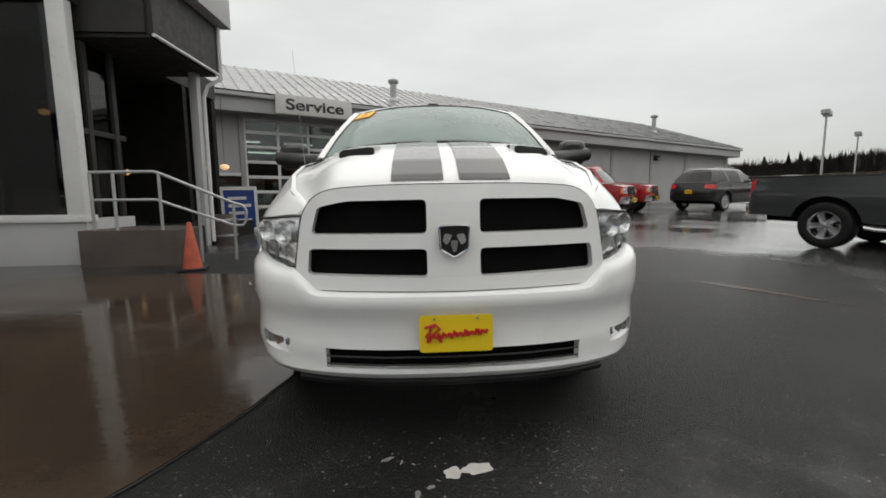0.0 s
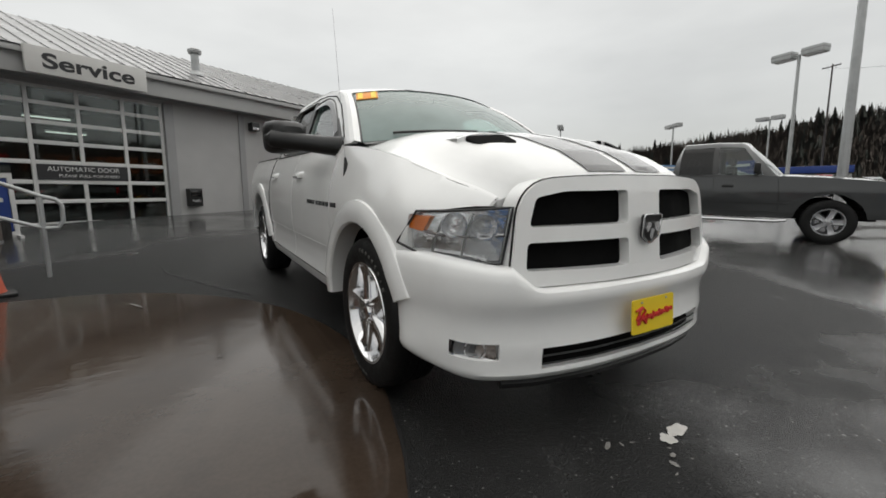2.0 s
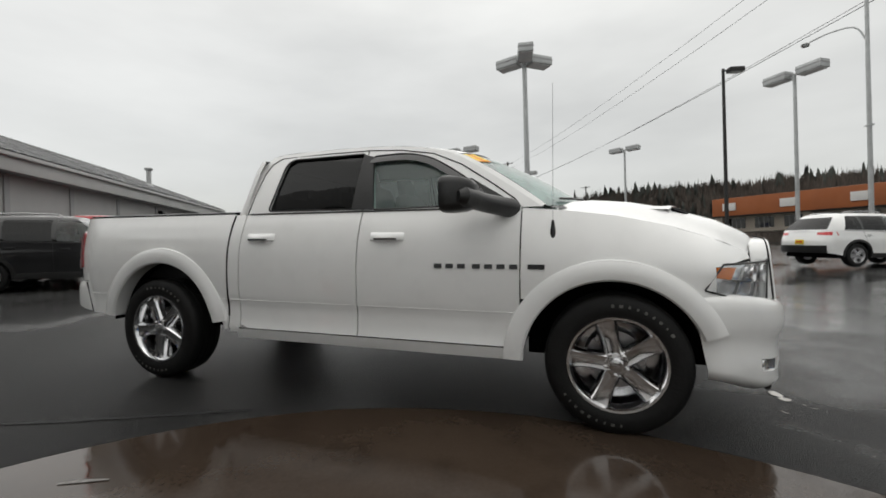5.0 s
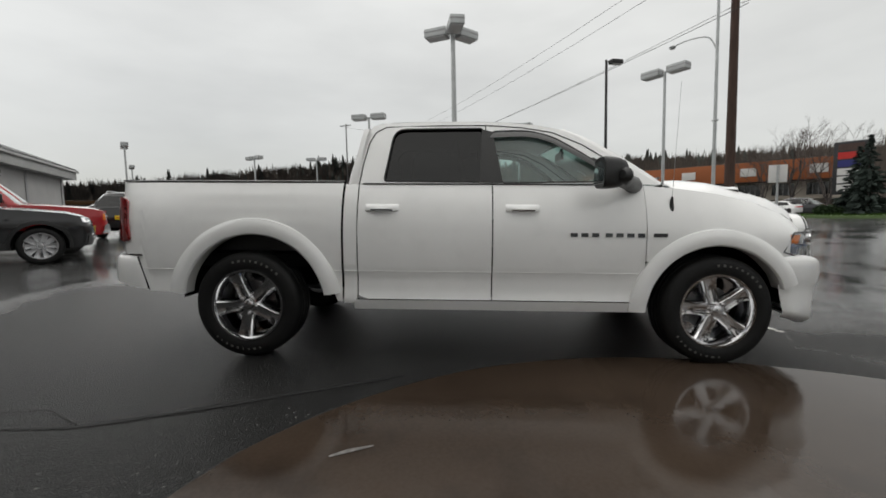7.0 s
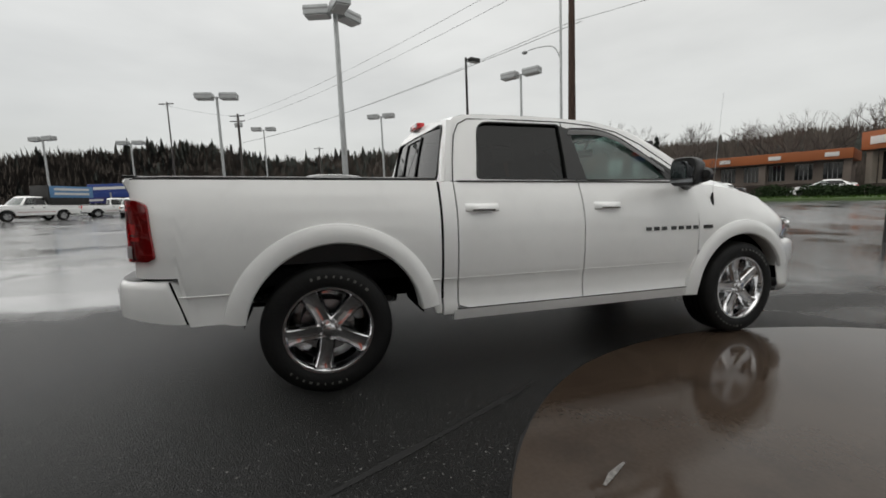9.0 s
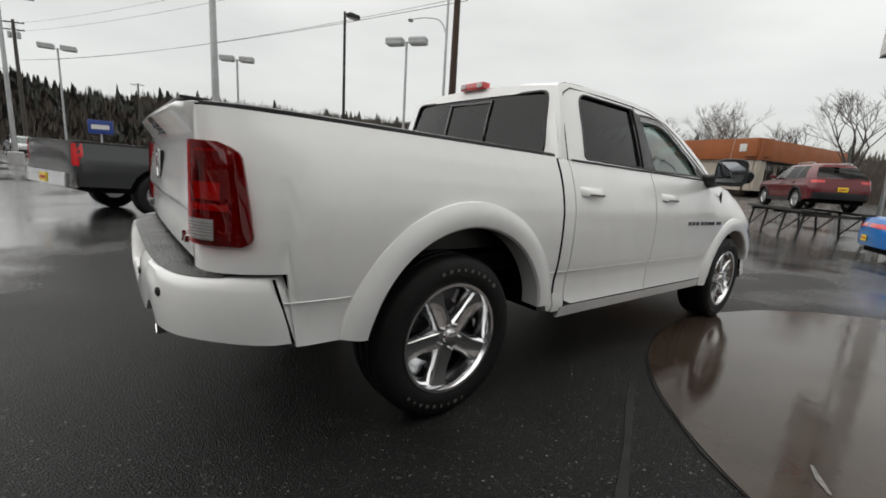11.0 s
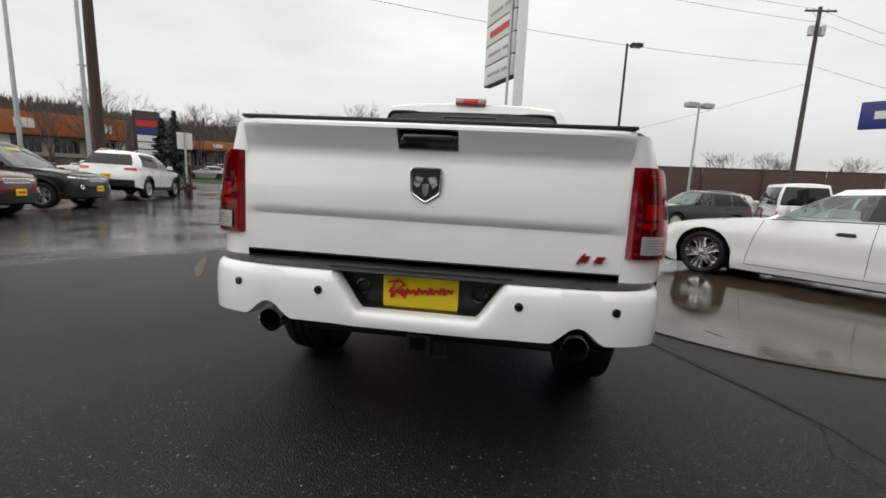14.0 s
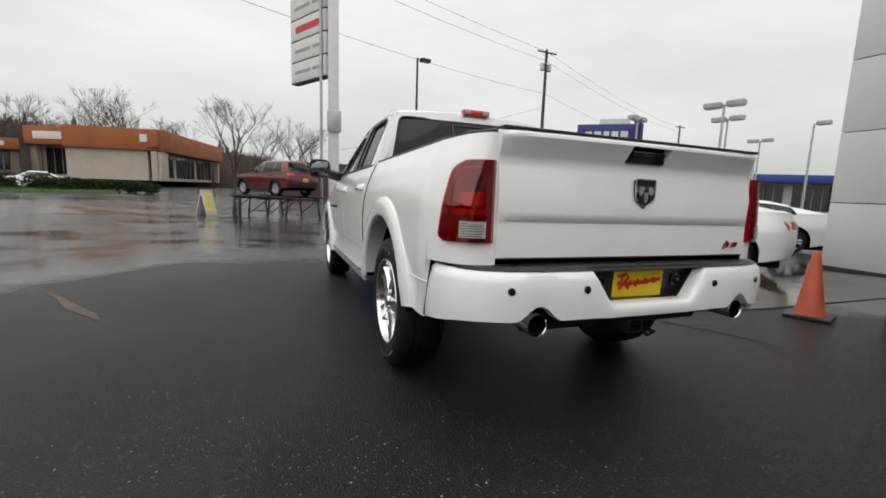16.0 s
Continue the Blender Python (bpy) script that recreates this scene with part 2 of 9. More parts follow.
GALV = surface("galvanised_steel", (0.42, 0.43, 0.43), 0.42, 0.6, vary=0.18, relief=0.1)
BLACK_TRIM = surface("black_plastic", (0.012, 0.012, 0.012), 0.38, vary=0.3, relief=0.1)
GLOSS_BLACK = surface("gloss_black", (0.008, 0.008, 0.008), 0.10, coat=0.6, vary=0.2)
STEP_PAD = surface("ribbed_black_plastic", (0.014, 0.014, 0.014), 0.32, vary=0.3, fine=90.0, relief=0.6)
UNDERBODY = surface("underbody", (0.004, 0.004, 0.004), 0.8, vary=0.4, spec=0.08)
RUBBER = surface("tyre_rubber", (0.008, 0.008, 0.008), 0.60, vary=0.35, relief=0.2, spec=0.28)
TYRE_LETTER = surface("tyre_letter", (0.11, 0.108, 0.10), 0.7, vary=0.4)
STRIPE = paint("charcoal_stripe", (0.045, 0.045, 0.046), rough=0.45)
GLASS_TINT = glass("privacy_glass", (0.6, 0.62, 0.62), 0.07, gloss=0.55)
GLASS_CLEAR = glass("side_glass", (0.80, 0.90, 0.87), 0.80)
GLASS_SIDE = glass("misted_side_glass", (0.78, 0.93, 0.90), 0.90, mist=0.14)
GLASS_SHIELD = glass("windshield_glass", (0.66, 0.88, 0.82), 0.80, mist=0.42, gloss=0.65)
GLASS_LAMP = glass("lamp_glass", (0.96, 0.97, 0.97), 0.97)
GLASS_SHOW = glass("showroom_glass", (0.70, 0.72, 0.70), 0.45, gloss=0.45)
DARK_GLASS = surface("dark_glass", (0.012, 0.014, 0.015), 0.04, coat=0.3, vary=0.2, rough_vary=0.02)
AMBER = surface("amber_lens", (0.75, 0.19, 0.02), 0.15, coat=0.8, vary=0.15)
RED_GLASS = glass("red_lens_glass", (0.80, 0.03, 0.04), 0.85)
RED_LENS = surface("red_lens", (0.21, 0.005, 0.008), 0.10, coat=1.0, vary=0.25, scale=9.0)
RED_LENS_BRIGHT = surface("bright_red_lens", (0.62, 0.015, 0.02), 0.10, coat=1.0, vary=0.2, scale=12.0)
CLEAR_LENS = surface("reverse_lens", (0.40, 0.37, 0.36), 0.15, coat=1.0, vary=0.2, scale=14.0)
REFLECTOR = surface("reflector", (0.80, 0.80, 0.81), 0.16, 0.85, vary=0.25, scale=9.0, fine=22.0, relief=0.35)
YELLOW = surface("plate_yellow", (0.80, 0.58, 0.01), 0.35, coat=0.3, vary=0.06)
RED_INK = surface("red_ink", (0.50, 0.02, 0.015), 0.5, vary=0.1)
ORANGE_INK = surface("sticker_orange", (0.85, 0.30, 0.015), 0.5, vary=0.08)
YELLOW_INK = surface("sticker_yellow", (0.90, 0.70, 0.06), 0.5, vary=0.05)
SEAT = surface("grey_upholstery", (0.055, 0.057, 0.058), 0.8, vary=0.2, relief=0.2)
DASH = surface("dash_plastic", (0.035, 0.037, 0.037), 0.6, vary=0.2)
WALL_PAINT = surface("painted_block_wall", (0.40, 0.395, 0.39), 0.7, vary=0.10, scale=0.8, relief=0.15)
WALL_DARK = surface("painted_trim_grey", (0.30, 0.30, 0.30), 0.6, vary=0.12, scale=0.9)
FASCIA = surface("fascia_grey", (0.42, 0.42, 0.415), 0.5, vary=0.10, scale=0.7)
ROOF_METAL = surface("roof_metal", (0.30, 0.30, 0.30), 0.30, 0.5, vary=0.15, scale=0.5)
WHITE_METAL = surface("white_enamel", (0.66, 0.66, 0.65), 0.35, vary=0.08)
SIGN_WHITE = surface("sign_face", (0.62, 0.61, 0.59), 0.45, vary=0.05)
INK = surface("dark_ink", (0.02, 0.02, 0.022), 0.5, vary=0.1)
# near-black base colour paints in the gloom of the rooms
DARK_ROOM = surface("interior_gloom", (0.014, 0.013, 0.012), 0.7, vary=0.4, spec=0.2)
SOFFIT = surface("dark_soffit", (0.030, 0.029, 0.028), 0.6, vary=0.2, spec=0.3)
PANEL_GREY = surface("composite_panel", (0.60, 0.605, 0.61), 0.38, vary=0.06, scale=0.8)
CONE = surface("cone_orange", (0.42, 0.075, 0.035), 0.55, vary=0.3, scale=7.0)
BRICK_BROWN = surface("weathered_concrete", (0.085, 0.068, 0.058), 0.55, vary=0.3, scale=2.0, relief=0.3)
SIGN_BLUE = surface("sign_blue", (0.015, 0.045, 0.22), 0.4, vary=0.08)
NAVY = surface("navy_sign", (0.018, 0.022, 0.15), 0.4, vary=0.08)
WOOD_POLE = bark_mat("pole_wood", (0.075, 0.042, 0.030))
GREY_WOOD = bark_mat("weathered_pole", (0.085, 0.075, 0.068))
BARK = bark_mat("bark", (0.075, 0.062, 0.055))
TWIG = leaf_mat("bare_twigs", (0.12, 0.10, 0.09), 0.3)
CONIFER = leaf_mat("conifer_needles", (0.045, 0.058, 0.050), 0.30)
# base colours of the far woods are raised to imitate haze
HAZE_BRUSH = leaf_mat("haze_pale_brush", (0.165, 0.138, 0.118), 0.25, True)
HAZE_CONIFER = leaf_mat("haze_pale_needles", (0.145, 0.155, 0.138), 0.25, True)
HEDGE = leaf_mat("hedge_leaves", (0.025, 0.040, 0.018), 0.5)
GRASS = leaf_mat("grass_blades", (0.055, 0.105, 0.022), 0.4)
TURF = surface("turf", (0.05, 0.085, 0.022), 0.9, vary=0.3, scale=2.0)
ORANGE_ROOF = surface("orange_fascia", (0.30, 0.085, 0.020), 0.6, vary=0.15, scale=0.4)
BEIGE = surface("beige_stucco", (0.42, 0.37, 0.31), 0.8, vary=0.12, scale=0.6)
YELLOW_LINE = surface("worn_yellow_line", (0.050, 0.027, 0.010), 0.35, vary=0.6, scale=9.0)
YELLOW_LINE.node_tree.nodes["Principled BSDF"].inputs["Specular IOR Level"].default_value = 0.12
WORN_LINE = surface("worn_orange_paint", (0.060, 0.028, 0.009), 0.35, vary=0.7, scale=9.0)
WORN_LINE.node_tree.nodes["Principled BSDF"].inputs["Specular IOR Level"].default_value = 0.2
SPOT_WHITE = surface("worn_white_paint", (0.58, 0.56, 0.53), 0.5, vary=0.2, scale=12.0)
SPOT_FADED = surface("faded_white_paint", (0.20, 0.19, 0.18), 0.5, vary=0.6, scale=40.0, fine=120.0)
TAR = surface("tar_crack", (0.004, 0.004, 0.004), 0.75, vary=0.3)
# beige stucco darkened in its colour for the shade under the roof band
SHADE_WALL = surface("shaded_stucco", (0.16, 0.13, 0.11), 0.8, vary=0.2, scale=0.6)
BROWN_WALL = surface("brown_wall", (0.075, 0.045, 0.038), 0.8, vary=0.2)
LAMP_ON = bpy.data.materials.new("lit_tube")
LAMP_ON.use_nodes = True
LAMP_ON.node_tree.nodes["Principled BSDF"].inputs["Emission Color"].default_value = (1, 0.96, 0.88, 1)
LAMP_ON.node_tree.nodes["Principled BSDF"].inputs["Emission Strength"].default_value = 1.6
LAMP_WARM = bpy.data.materials.new("lit_warm")
LAMP_WARM.use_nodes = True
LAMP_WARM.node_tree.nodes["Principled BSDF"].inputs["Emission Color"].default_value = (1, 0.55, 0.2, 1)
LAMP_WARM.node_tree.nodes["Principled BSDF"].inputs["Emission Strength"].default_value = 0.8


# ---- mesh helpers ----
def finish(bm, name, mat, smooth=35.0):
    me = bpy.data.meshes.new(name)
    bmesh.ops.recalc_face_normals(bm, faces=bm.faces)
    bm.to_mesh(me)
    bm.free()
    for m in (mat if isinstance(mat, (list, tuple)) else [mat]):
        me.materials.append(m)
    if smooth:
        me.polygons.foreach_set("use_smooth", [True] * len(me.polygons))
        me.set_sharp_from_angle(angle=radians(smooth))
    return me


def part(name, bm, mat, parent=None, label="", smooth=35.0, m=None):
    ob = new(name, finish(bm, name, mat, smooth))
    if parent is not None:
        ob.parent = parent
    if m is not None:
        ob.matrix_basis = m
    if label:
        ob["label"] = label
    return ob


def thing(name, m, label, category, group="", kind=""):
    ob = new(name)
    ob.empty_display_size = 0.2
    ob.matrix_basis = m
    return tagged(ob, label, category, group, kind)


def add_box(bm, x0, x1, y0, y1, z0, z1, bevel=0.0, mi=0):
    vs = [bm.verts.new((x, y, z)) for x in (x0, x1) for y in (y0, y1) for z in (z0, z1)]
    fs = [bm.faces.new([vs[i] for i in q]) for q in
          ((0, 1, 3, 2), (4, 6, 7, 5), (0, 4, 5, 1), (2, 3, 7, 6), (0, 2, 6, 4), (1, 5, 7, 3))]
    for f in fs:
        f.material_index = mi
    if bevel:
        es = list({e for f in fs for e in f.edges})
        out = bmesh.ops.bevel(bm, geom=es, offset=bevel, segments=2, affect="EDGES", profile=0.6)
        for f in out["faces"]:
            f.material_index = mi
    return vs


def box(x0, x1, y0, y1, z0, z1, bevel=0.0):
    bm = bmesh.new()
    add_box(bm, x0, x1, y0, y1, z0, z1, bevel)
    return bm


def add_tube(bm, pts, r, seg=8, caps=True, mi=0):
    """A round bar along pts; r is one radius or one for each point."""
    pts = [Vector(p) for p in pts]
    rs = r if isinstance(r, (list, tuple)) else [r] * len(pts)
    rings = []
    side = None
    for i, p in enumerate(pts):
        d = (pts[min(i + 1, len(pts) - 1)] - pts[max(i - 1, 0)]).normalized()
        if side is None:
            side = d.orthogonal().normalized()
        side = (side - d * side.dot(d)).normalized()
        up = d.cross(side)
        rings.append([bm.verts.new(p + rs[i] * (math.cos(a) * side + math.sin(a) * up))
                      for a in (2 * math.pi * k / seg for k in range(seg))])
    for a, b in zip(rings, rings[1:]):
        for k in range(seg):
            f = bm.faces.new((a[k], a[(k + 1) % seg], b[(k + 1) % seg], b[k]))
            f.material_index = mi
    if caps:
        for ring in (rings[0], rings[-1]):
            f = bm.faces.new(ring)
            f.material_index = mi


def tube(pts, r, seg=8, caps=True):
    bm = bmesh.new()
    add_tube(bm, pts, r, seg, caps)
    return bm


def lathe(profile, seg=32, axis="x", caps=True):
    """Turns (along, radius) points round the axis."""
    bm = bmesh.new()
    rings = []
    for a, r in profile:
        ring = []
        for k in range(seg):
            c, s = math.cos(2 * math.pi * k / seg) * r, math.sin(2 * math.pi * k / seg) * r
            ring.append(bm.verts.new((a, c, s) if axis == "x" else (c, s, a)))
        rings.append(ring)
    for a, b in zip(rings, rings[1:]):
        for k in range(seg):
            bm.faces.new((a[k], a[(k + 1) % seg], b[(k + 1) % seg], b[k]))
    for ring, (a, r) in ((rings[0], profile[0]), (rings[-1], profile[-1])):
        if caps and r > 1e-4:
            bm.faces.new(ring)
    bmesh.ops.remove_doubles(bm, verts=bm.verts, dist=1e-5)
    return bm


def interp(table, x):
    return float(np.interp(x, [a for a, _ in table], [b for _, b in table]))


def smooth_line(points, n):
    """n points evenly along a smooth curve through the given ones."""
    P = [np.array(p, float) for p in points]
    P = [2 * P[0] - P[1]] + P + [2 * P[-1] - P[-2]]
    out = []
    for i in range(1, len(P) - 2):
        for k in range(12):
            t = k / 12
            out.append(0.5 * (2 * P[i] + (P[i + 1] - P[i - 1]) * t + (2 * P[i - 1] - 5 * P[i] + 4 * P[i + 1] - P[i + 2]) * t * t
                              + (3 * P[i] - P[i - 1] - 3 * P[i + 1] + P[i + 2]) * t ** 3))
    out.append(P[-2])
    out = np.array(out)
    d = np.r_[0, np.cumsum(np.linalg.norm(np.diff(out, axis=0), axis=1))]
    return [np.array([np.interp(s, d, out[:, c]) for c in range(out.shape[1])]) for s in np.linspace(0, d[-1], n)]


def grid(bm, rows, mi=0, flip=False):
    """Quads over rows of points. Returns the vertices."""
    V = [[bm.verts.new(tuple(p)) for p in r] for r in rows]
    for a, b in zip(V, V[1:]):
        for k in range(len(a) - 1):
            q = (a[k], a[k + 1], b[k + 1], b[k])
            try:
                f = bm.faces.new(q[::-1] if flip else q)
                f.material_index = mi
            except ValueError:
                pass
    return V


def skirt(bm, depth_of):
    """Turns the open edges of a sheet inwards, so that it has visible thickness."""
    es = [e for e in bm.edges if e.is_boundary]
    made = {}
    for e in es:
        for v in e.verts:
            if v not in made:
                made[v] = bm.verts.new(depth_of(v.co))
    for e in es:
        a, b = e.verts
        bm.faces.new((a, b, made[b], made[a]))


def holed(outer, holes, place, thick, cuts=0):
    """A flat outline with holes in it, laid on a surface by place(u, v, depth), with sides of the given thickness."""
    bm = bmesh.new()
    loops = []
    for pts in [outer] + list(holes):
        vs = [bm.verts.new((u, v, 0)) for u, v in pts]
        loops.append(vs)
        for i in range(len(vs)):
            bm.edges.new((vs[i], vs[(i + 1) % len(vs)]))
    bmesh.ops.triangle_fill(bm, use_beauty=True, edges=bm.edges[:])
    if cuts:
        long = [e for e in bm.edges if e.calc_length() > cuts]
        for _ in range(3):
            long = [e for e in bm.edges if e.calc_length() > cuts]
            if not long:
                break
            bmesh.ops.subdivide_edges(bm, edges=long, cuts=1)
            bmesh.ops.triangulate(bm, faces=[f for f in bm.faces if len(f.verts) > 3])
    border = [e for e in bm.edges if e.is_boundary]
    back = {}
    for v in list({v for e in border for v in e.verts}):
        back[v] = bm.verts.new(place(v.co.x, v.co.y, thick))
    rest = [v for v in bm.verts if v not in set(back.values())]
    sides = [(e.verts[0], e.verts[1]) for e in border]
    for a, b in sides:
        bm.faces.new((a, b, back[b], back[a]))
    for v in rest:
        v.co = place(v.co.x, v.co.y, 0.0)
    return bm


def rounded(pts, r, n=4):
    """A polygon with its corners rounded."""
    out = []
    k = len(pts)
    for i in range(k):
        a, b, c = (Vector(pts[(i + j) % k]) for j in (-1, 0, 1))
        rr = r[i] if isinstance(r, (list, tuple)) else r
        d1, d2 = (a - b), (c - b)
        q = min(rr, d1.length * 0.45, d2.length * 0.45)
        p1, p2 = b + d1.normalized() * q, b + d2.normalized() * q
        for j in range(n + 1):
            t = j / n
            p = (1 - t) ** 2 * p1 + 2 * t * (1 - t) * b + t * t * p2
            out.append((p.x, p.y))
    return out


def text_mesh(txt, size, extrude=0.004, shear=0.0, bold=0.0):
    cu = bpy.data.curves.new("lettering", "FONT")
    cu.body, cu.size, cu.extrude, cu.shear, cu.offset = txt, size, extrude, shear, bold
    cu.align_x, cu.align_y = "CENTER", "CENTER"
    ob = bpy.data.objects.new("lettering", cu)
    scene.collection.objects.link(ob)
    me = bpy.data.meshes.new_from_object(ob.evaluated_get(bpy.context.evaluated_depsgraph_get()))
    bpy.data.objects.remove(ob)
    bm = bmesh.new()
    bm.from_mesh(me)
    return bm


def lettering(txt, size, mat, m, parent, width=None, label="", extrude=0.004, shear=0.0, bold=0.0):
    bm = text_mesh(txt, size, extrude, shear, bold)
    xs = [v.co.x for v in bm.verts]
    if width:
        k = width / (max(xs) - min(xs))
        for v in bm.verts:
            v.co.x *= k
    return part("lettering", bm, mat, parent, label, smooth=0, m=m)


SLOPE_X, SLOPE_Y = 0.0099, 0.0271


def clamp(v, lo, hi):
    return min(max(v, lo), hi)


def ground_z(x, y):
    rise = 0.03 * clamp(-y - 2, 0, 14) * clamp((x - 6) / 6, 0, 1)
    return SLOPE_X * clamp(x, -14, 25) + SLOPE_Y * clamp(y, -14, 30) + rise


def lie(x, y, heading):
    """The pose of a thing that stands on the sloping ground; heading in degrees."""
    return pose(x, y, ground_z(x, y), 1.55 if -14 < y < 30 else 0, -0.57 if -14 < x < 25 else 0, 0) @ pose(0, 0, 0, 0, 0, heading)


# ---- ground ----
def build_ground():
    xs = sorted(set([-900, -400, -180, -90, -50, -30, -20, -14, 14, 20, 25, 30, 50, 90, 180, 400, 900] + list(range(-12, 13, 2))))
    ys = sorted(set([-900, -400, -180, -90, -60, -40, -30, -20, -16, -14, -2, 18, 24, 30, 40, 60, 90, 180, 400, 900] + list(range(-12, 17, 4))))
    bm = bmesh.new()
    grid(bm, [[(x, y, ground_z(x, y)) for x in xs] for y in ys])
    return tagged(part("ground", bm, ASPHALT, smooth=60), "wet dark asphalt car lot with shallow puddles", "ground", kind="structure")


def build_pad():
    """A rounded apron of brown concrete in front of the showroom."""
    cx, cy = -3.62, 0.28
    rim = [(-102, 2.76), (-60, 2.75), (-15, 2.70), (17, 2.81), (31, 2.87), (50, 2.92), (62, 2.95), (72, 2.92), (80, 2.86), (92, 2.85)]
    edge = lambda a, out=0.0: (cx + (interp(rim, a) + out) * math.cos(radians(a)), cy + (interp(rim, a) + out) * 1.02 * math.sin(radians(a)))
    pts = [(-9.0, 3.19), (-7.0, 3.19), (-5.2, 3.19)]
    pts += [edge(92 - 194 * k / 60) for k in range(61)]
    pts += [(-6.0, -2.2), (-9.0, -1.6)]
    bm = bmesh.new()
    top = [bm.verts.new((x, y, ground_z(x, y) + 0.010)) for x, y in pts]
    low = [bm.verts.new((x, y, ground_z(x, y) - 0.06)) for x, y in pts]
    bm.faces.new(top)
    for i in range(len(pts)):
        j = (i + 1) % len(pts)
        bm.faces.new((top[i], top[j], low[j], low[i]))
    pad = part("apron", bm, PAD, smooth=20)
    tagged(pad, "rounded apron of wet brown concrete beside the pickup", "pavement", kind="structure")
    pad.name = "pavement"
    # the asphalt rides up in a thin dark seam round the apron
    bm = bmesh.new()
    rows = []
    for k in range(61):
        row = []
        for out in (0.002, 0.014 + 0.006 * math.sin(k * 1.7)):
            x, y = edge(92 - 194 * k / 60, out)
            row.append((x, y, ground_z(x, y) + 0.006))
        rows.append(row)
    grid(bm, rows)
    tagged(part("seam", bm, TAR), "dark tar seam round the concrete apron", "seam", kind="structure")


def strip(name, pts, widths, mat, label, category, lift=0.004):
    bm = bmesh.new()
    rows = []
    P = [Vector(p) for p in pts]
    for i, p in enumerate(P):
        d = (P[min(i + 1, len(P) - 1)] - P[max(i - 1, 0)]).normalized()
        nrm = Vector((-d.y, d.x))
        w = widths[i] if isinstance(widths, (list, tuple)) else widths
        rows.append([(q.x, q.y, ground_z(q.x, q.y) + lift) for q in (p - nrm * w / 2, p + nrm * w / 2)])
    grid(bm, rows)
    return tagged(part(name, bm, mat), label, category, kind="structure")


def blotch(name, cx, cy, rx, ry, ang, mat, label, category, seed=0, lift=0.004):
    rnd = random.Random(seed)
    bm = bmesh.new()
    n = 26
    vs = []
    for k in range(n):
        a = 2 * math.pi * k / n
        w = 1 + 0.16 * math.sin(2 * a + seed) + 0.10 * math.sin(5 * a + seed * 2) + rnd.uniform(-0.07, 0.07)
        x, y = rx * w * math.cos(a), ry * w * math.sin(a)
        c, s = math.cos(ang), math.sin(ang)
        X, Y = cx + c * x - s * y, cy + s * x + c * y
        vs.append(bm.verts.new((X, Y, ground_z(X, Y) + lift)))
    bm.faces.new(vs)
    return tagged(part(name, bm, mat), label, category, kind="structure")


build_ground()
build_pad()
blotch("paint_spot", 0.07, -1.16, 0.062, 0.036, 0.35, SPOT_WHITE, "worn white paint spot on the wet asphalt", "road marking", 3)
blotch("paint_spot", -0.03, -1.18, 0.042, 0.030, 0.6, SPOT_WHITE, "small worn white paint spot on the wet asphalt", "road marking", 5)
for i, (x, y, r) in enumerate(((-0.30, -1.075, 0.035), (-0.24, -1.10, 0.018), (-0.19, -1.115, 0.014), (-0.12, -1.255, 0.026), (-0.17, -1.29, 0.030), (-0.09, -1.22, 0.012),
                               (-0.22, -1.33, 0.014), (-0.42, -1.38, 0.012), (-0.10, -1.135, 0.009), (-0.62, -1.44, 0.014))):
    blotch("paint_fleck", x, y, r * 0.8, r * 0.35, 0.5 + i, SPOT_FADED, "flaking fleck of white paint on asphalt", "road marking", i + 8)
rnd = random.Random(4)
crack = [(-1.30, 2.30)]
for p in [(-1.40, 2.52), (-1.62, 2.97), (-1.79, 3.31), (-1.91, 3.58), (-2.00, 3.80), (-2.08, 3.98), (-2.13, 4.30), (-2.50, 5.2)]:
    crack.append((p[0] + rnd.uniform(-0.02, 0.02), p[1]))
strip("crack", crack, [0.020, 0.045, 0.030, 0.050, 0.028, 0.036, 0.020, 0.012, 0.005], TAR, "long dark crack in the wet asphalt", "crack")
strip("crack", [(-2.05, 3.95), (-1.9, 4.25), (-1.95, 4.5), (-1.75, 4.9)], [0.01, 0.008, 0.006, 0.004], TAR, "thin branching crack in the wet asphalt", "crack")
strip("crack", [(-1.0, 6.9), (-1.6, 6.2), (-2.2, 6.4), (-3.0, 7.4), (-3.6, 8.2)], [0.006, 0.01, 0.008, 0.008, 0.005], TAR, "thin wandering crack in the wet asphalt", "crack")
strip("parking_line", [(3.02, 2.02), (3.18, 1.78), (3.38, 1.52), (3.62, 1.12), (3.92, 0.68)], [0.03, 0.09, 0.11, 0.06, 0.02], WORN_LINE, "worn orange paint line on wet asphalt", "road marking")
strip("scuff", [(-2.29, 2.52), (-2.24, 2.44), (-2.19, 2.33)], [0.012, 0.030, 0.012], SPOT_FADED, "pale scrape on the wet concrete apron", "scrape", 0.014)


# ---- service building ----
SB = pose(-5.0, 12.3, 0, 0, 0, 28.5)


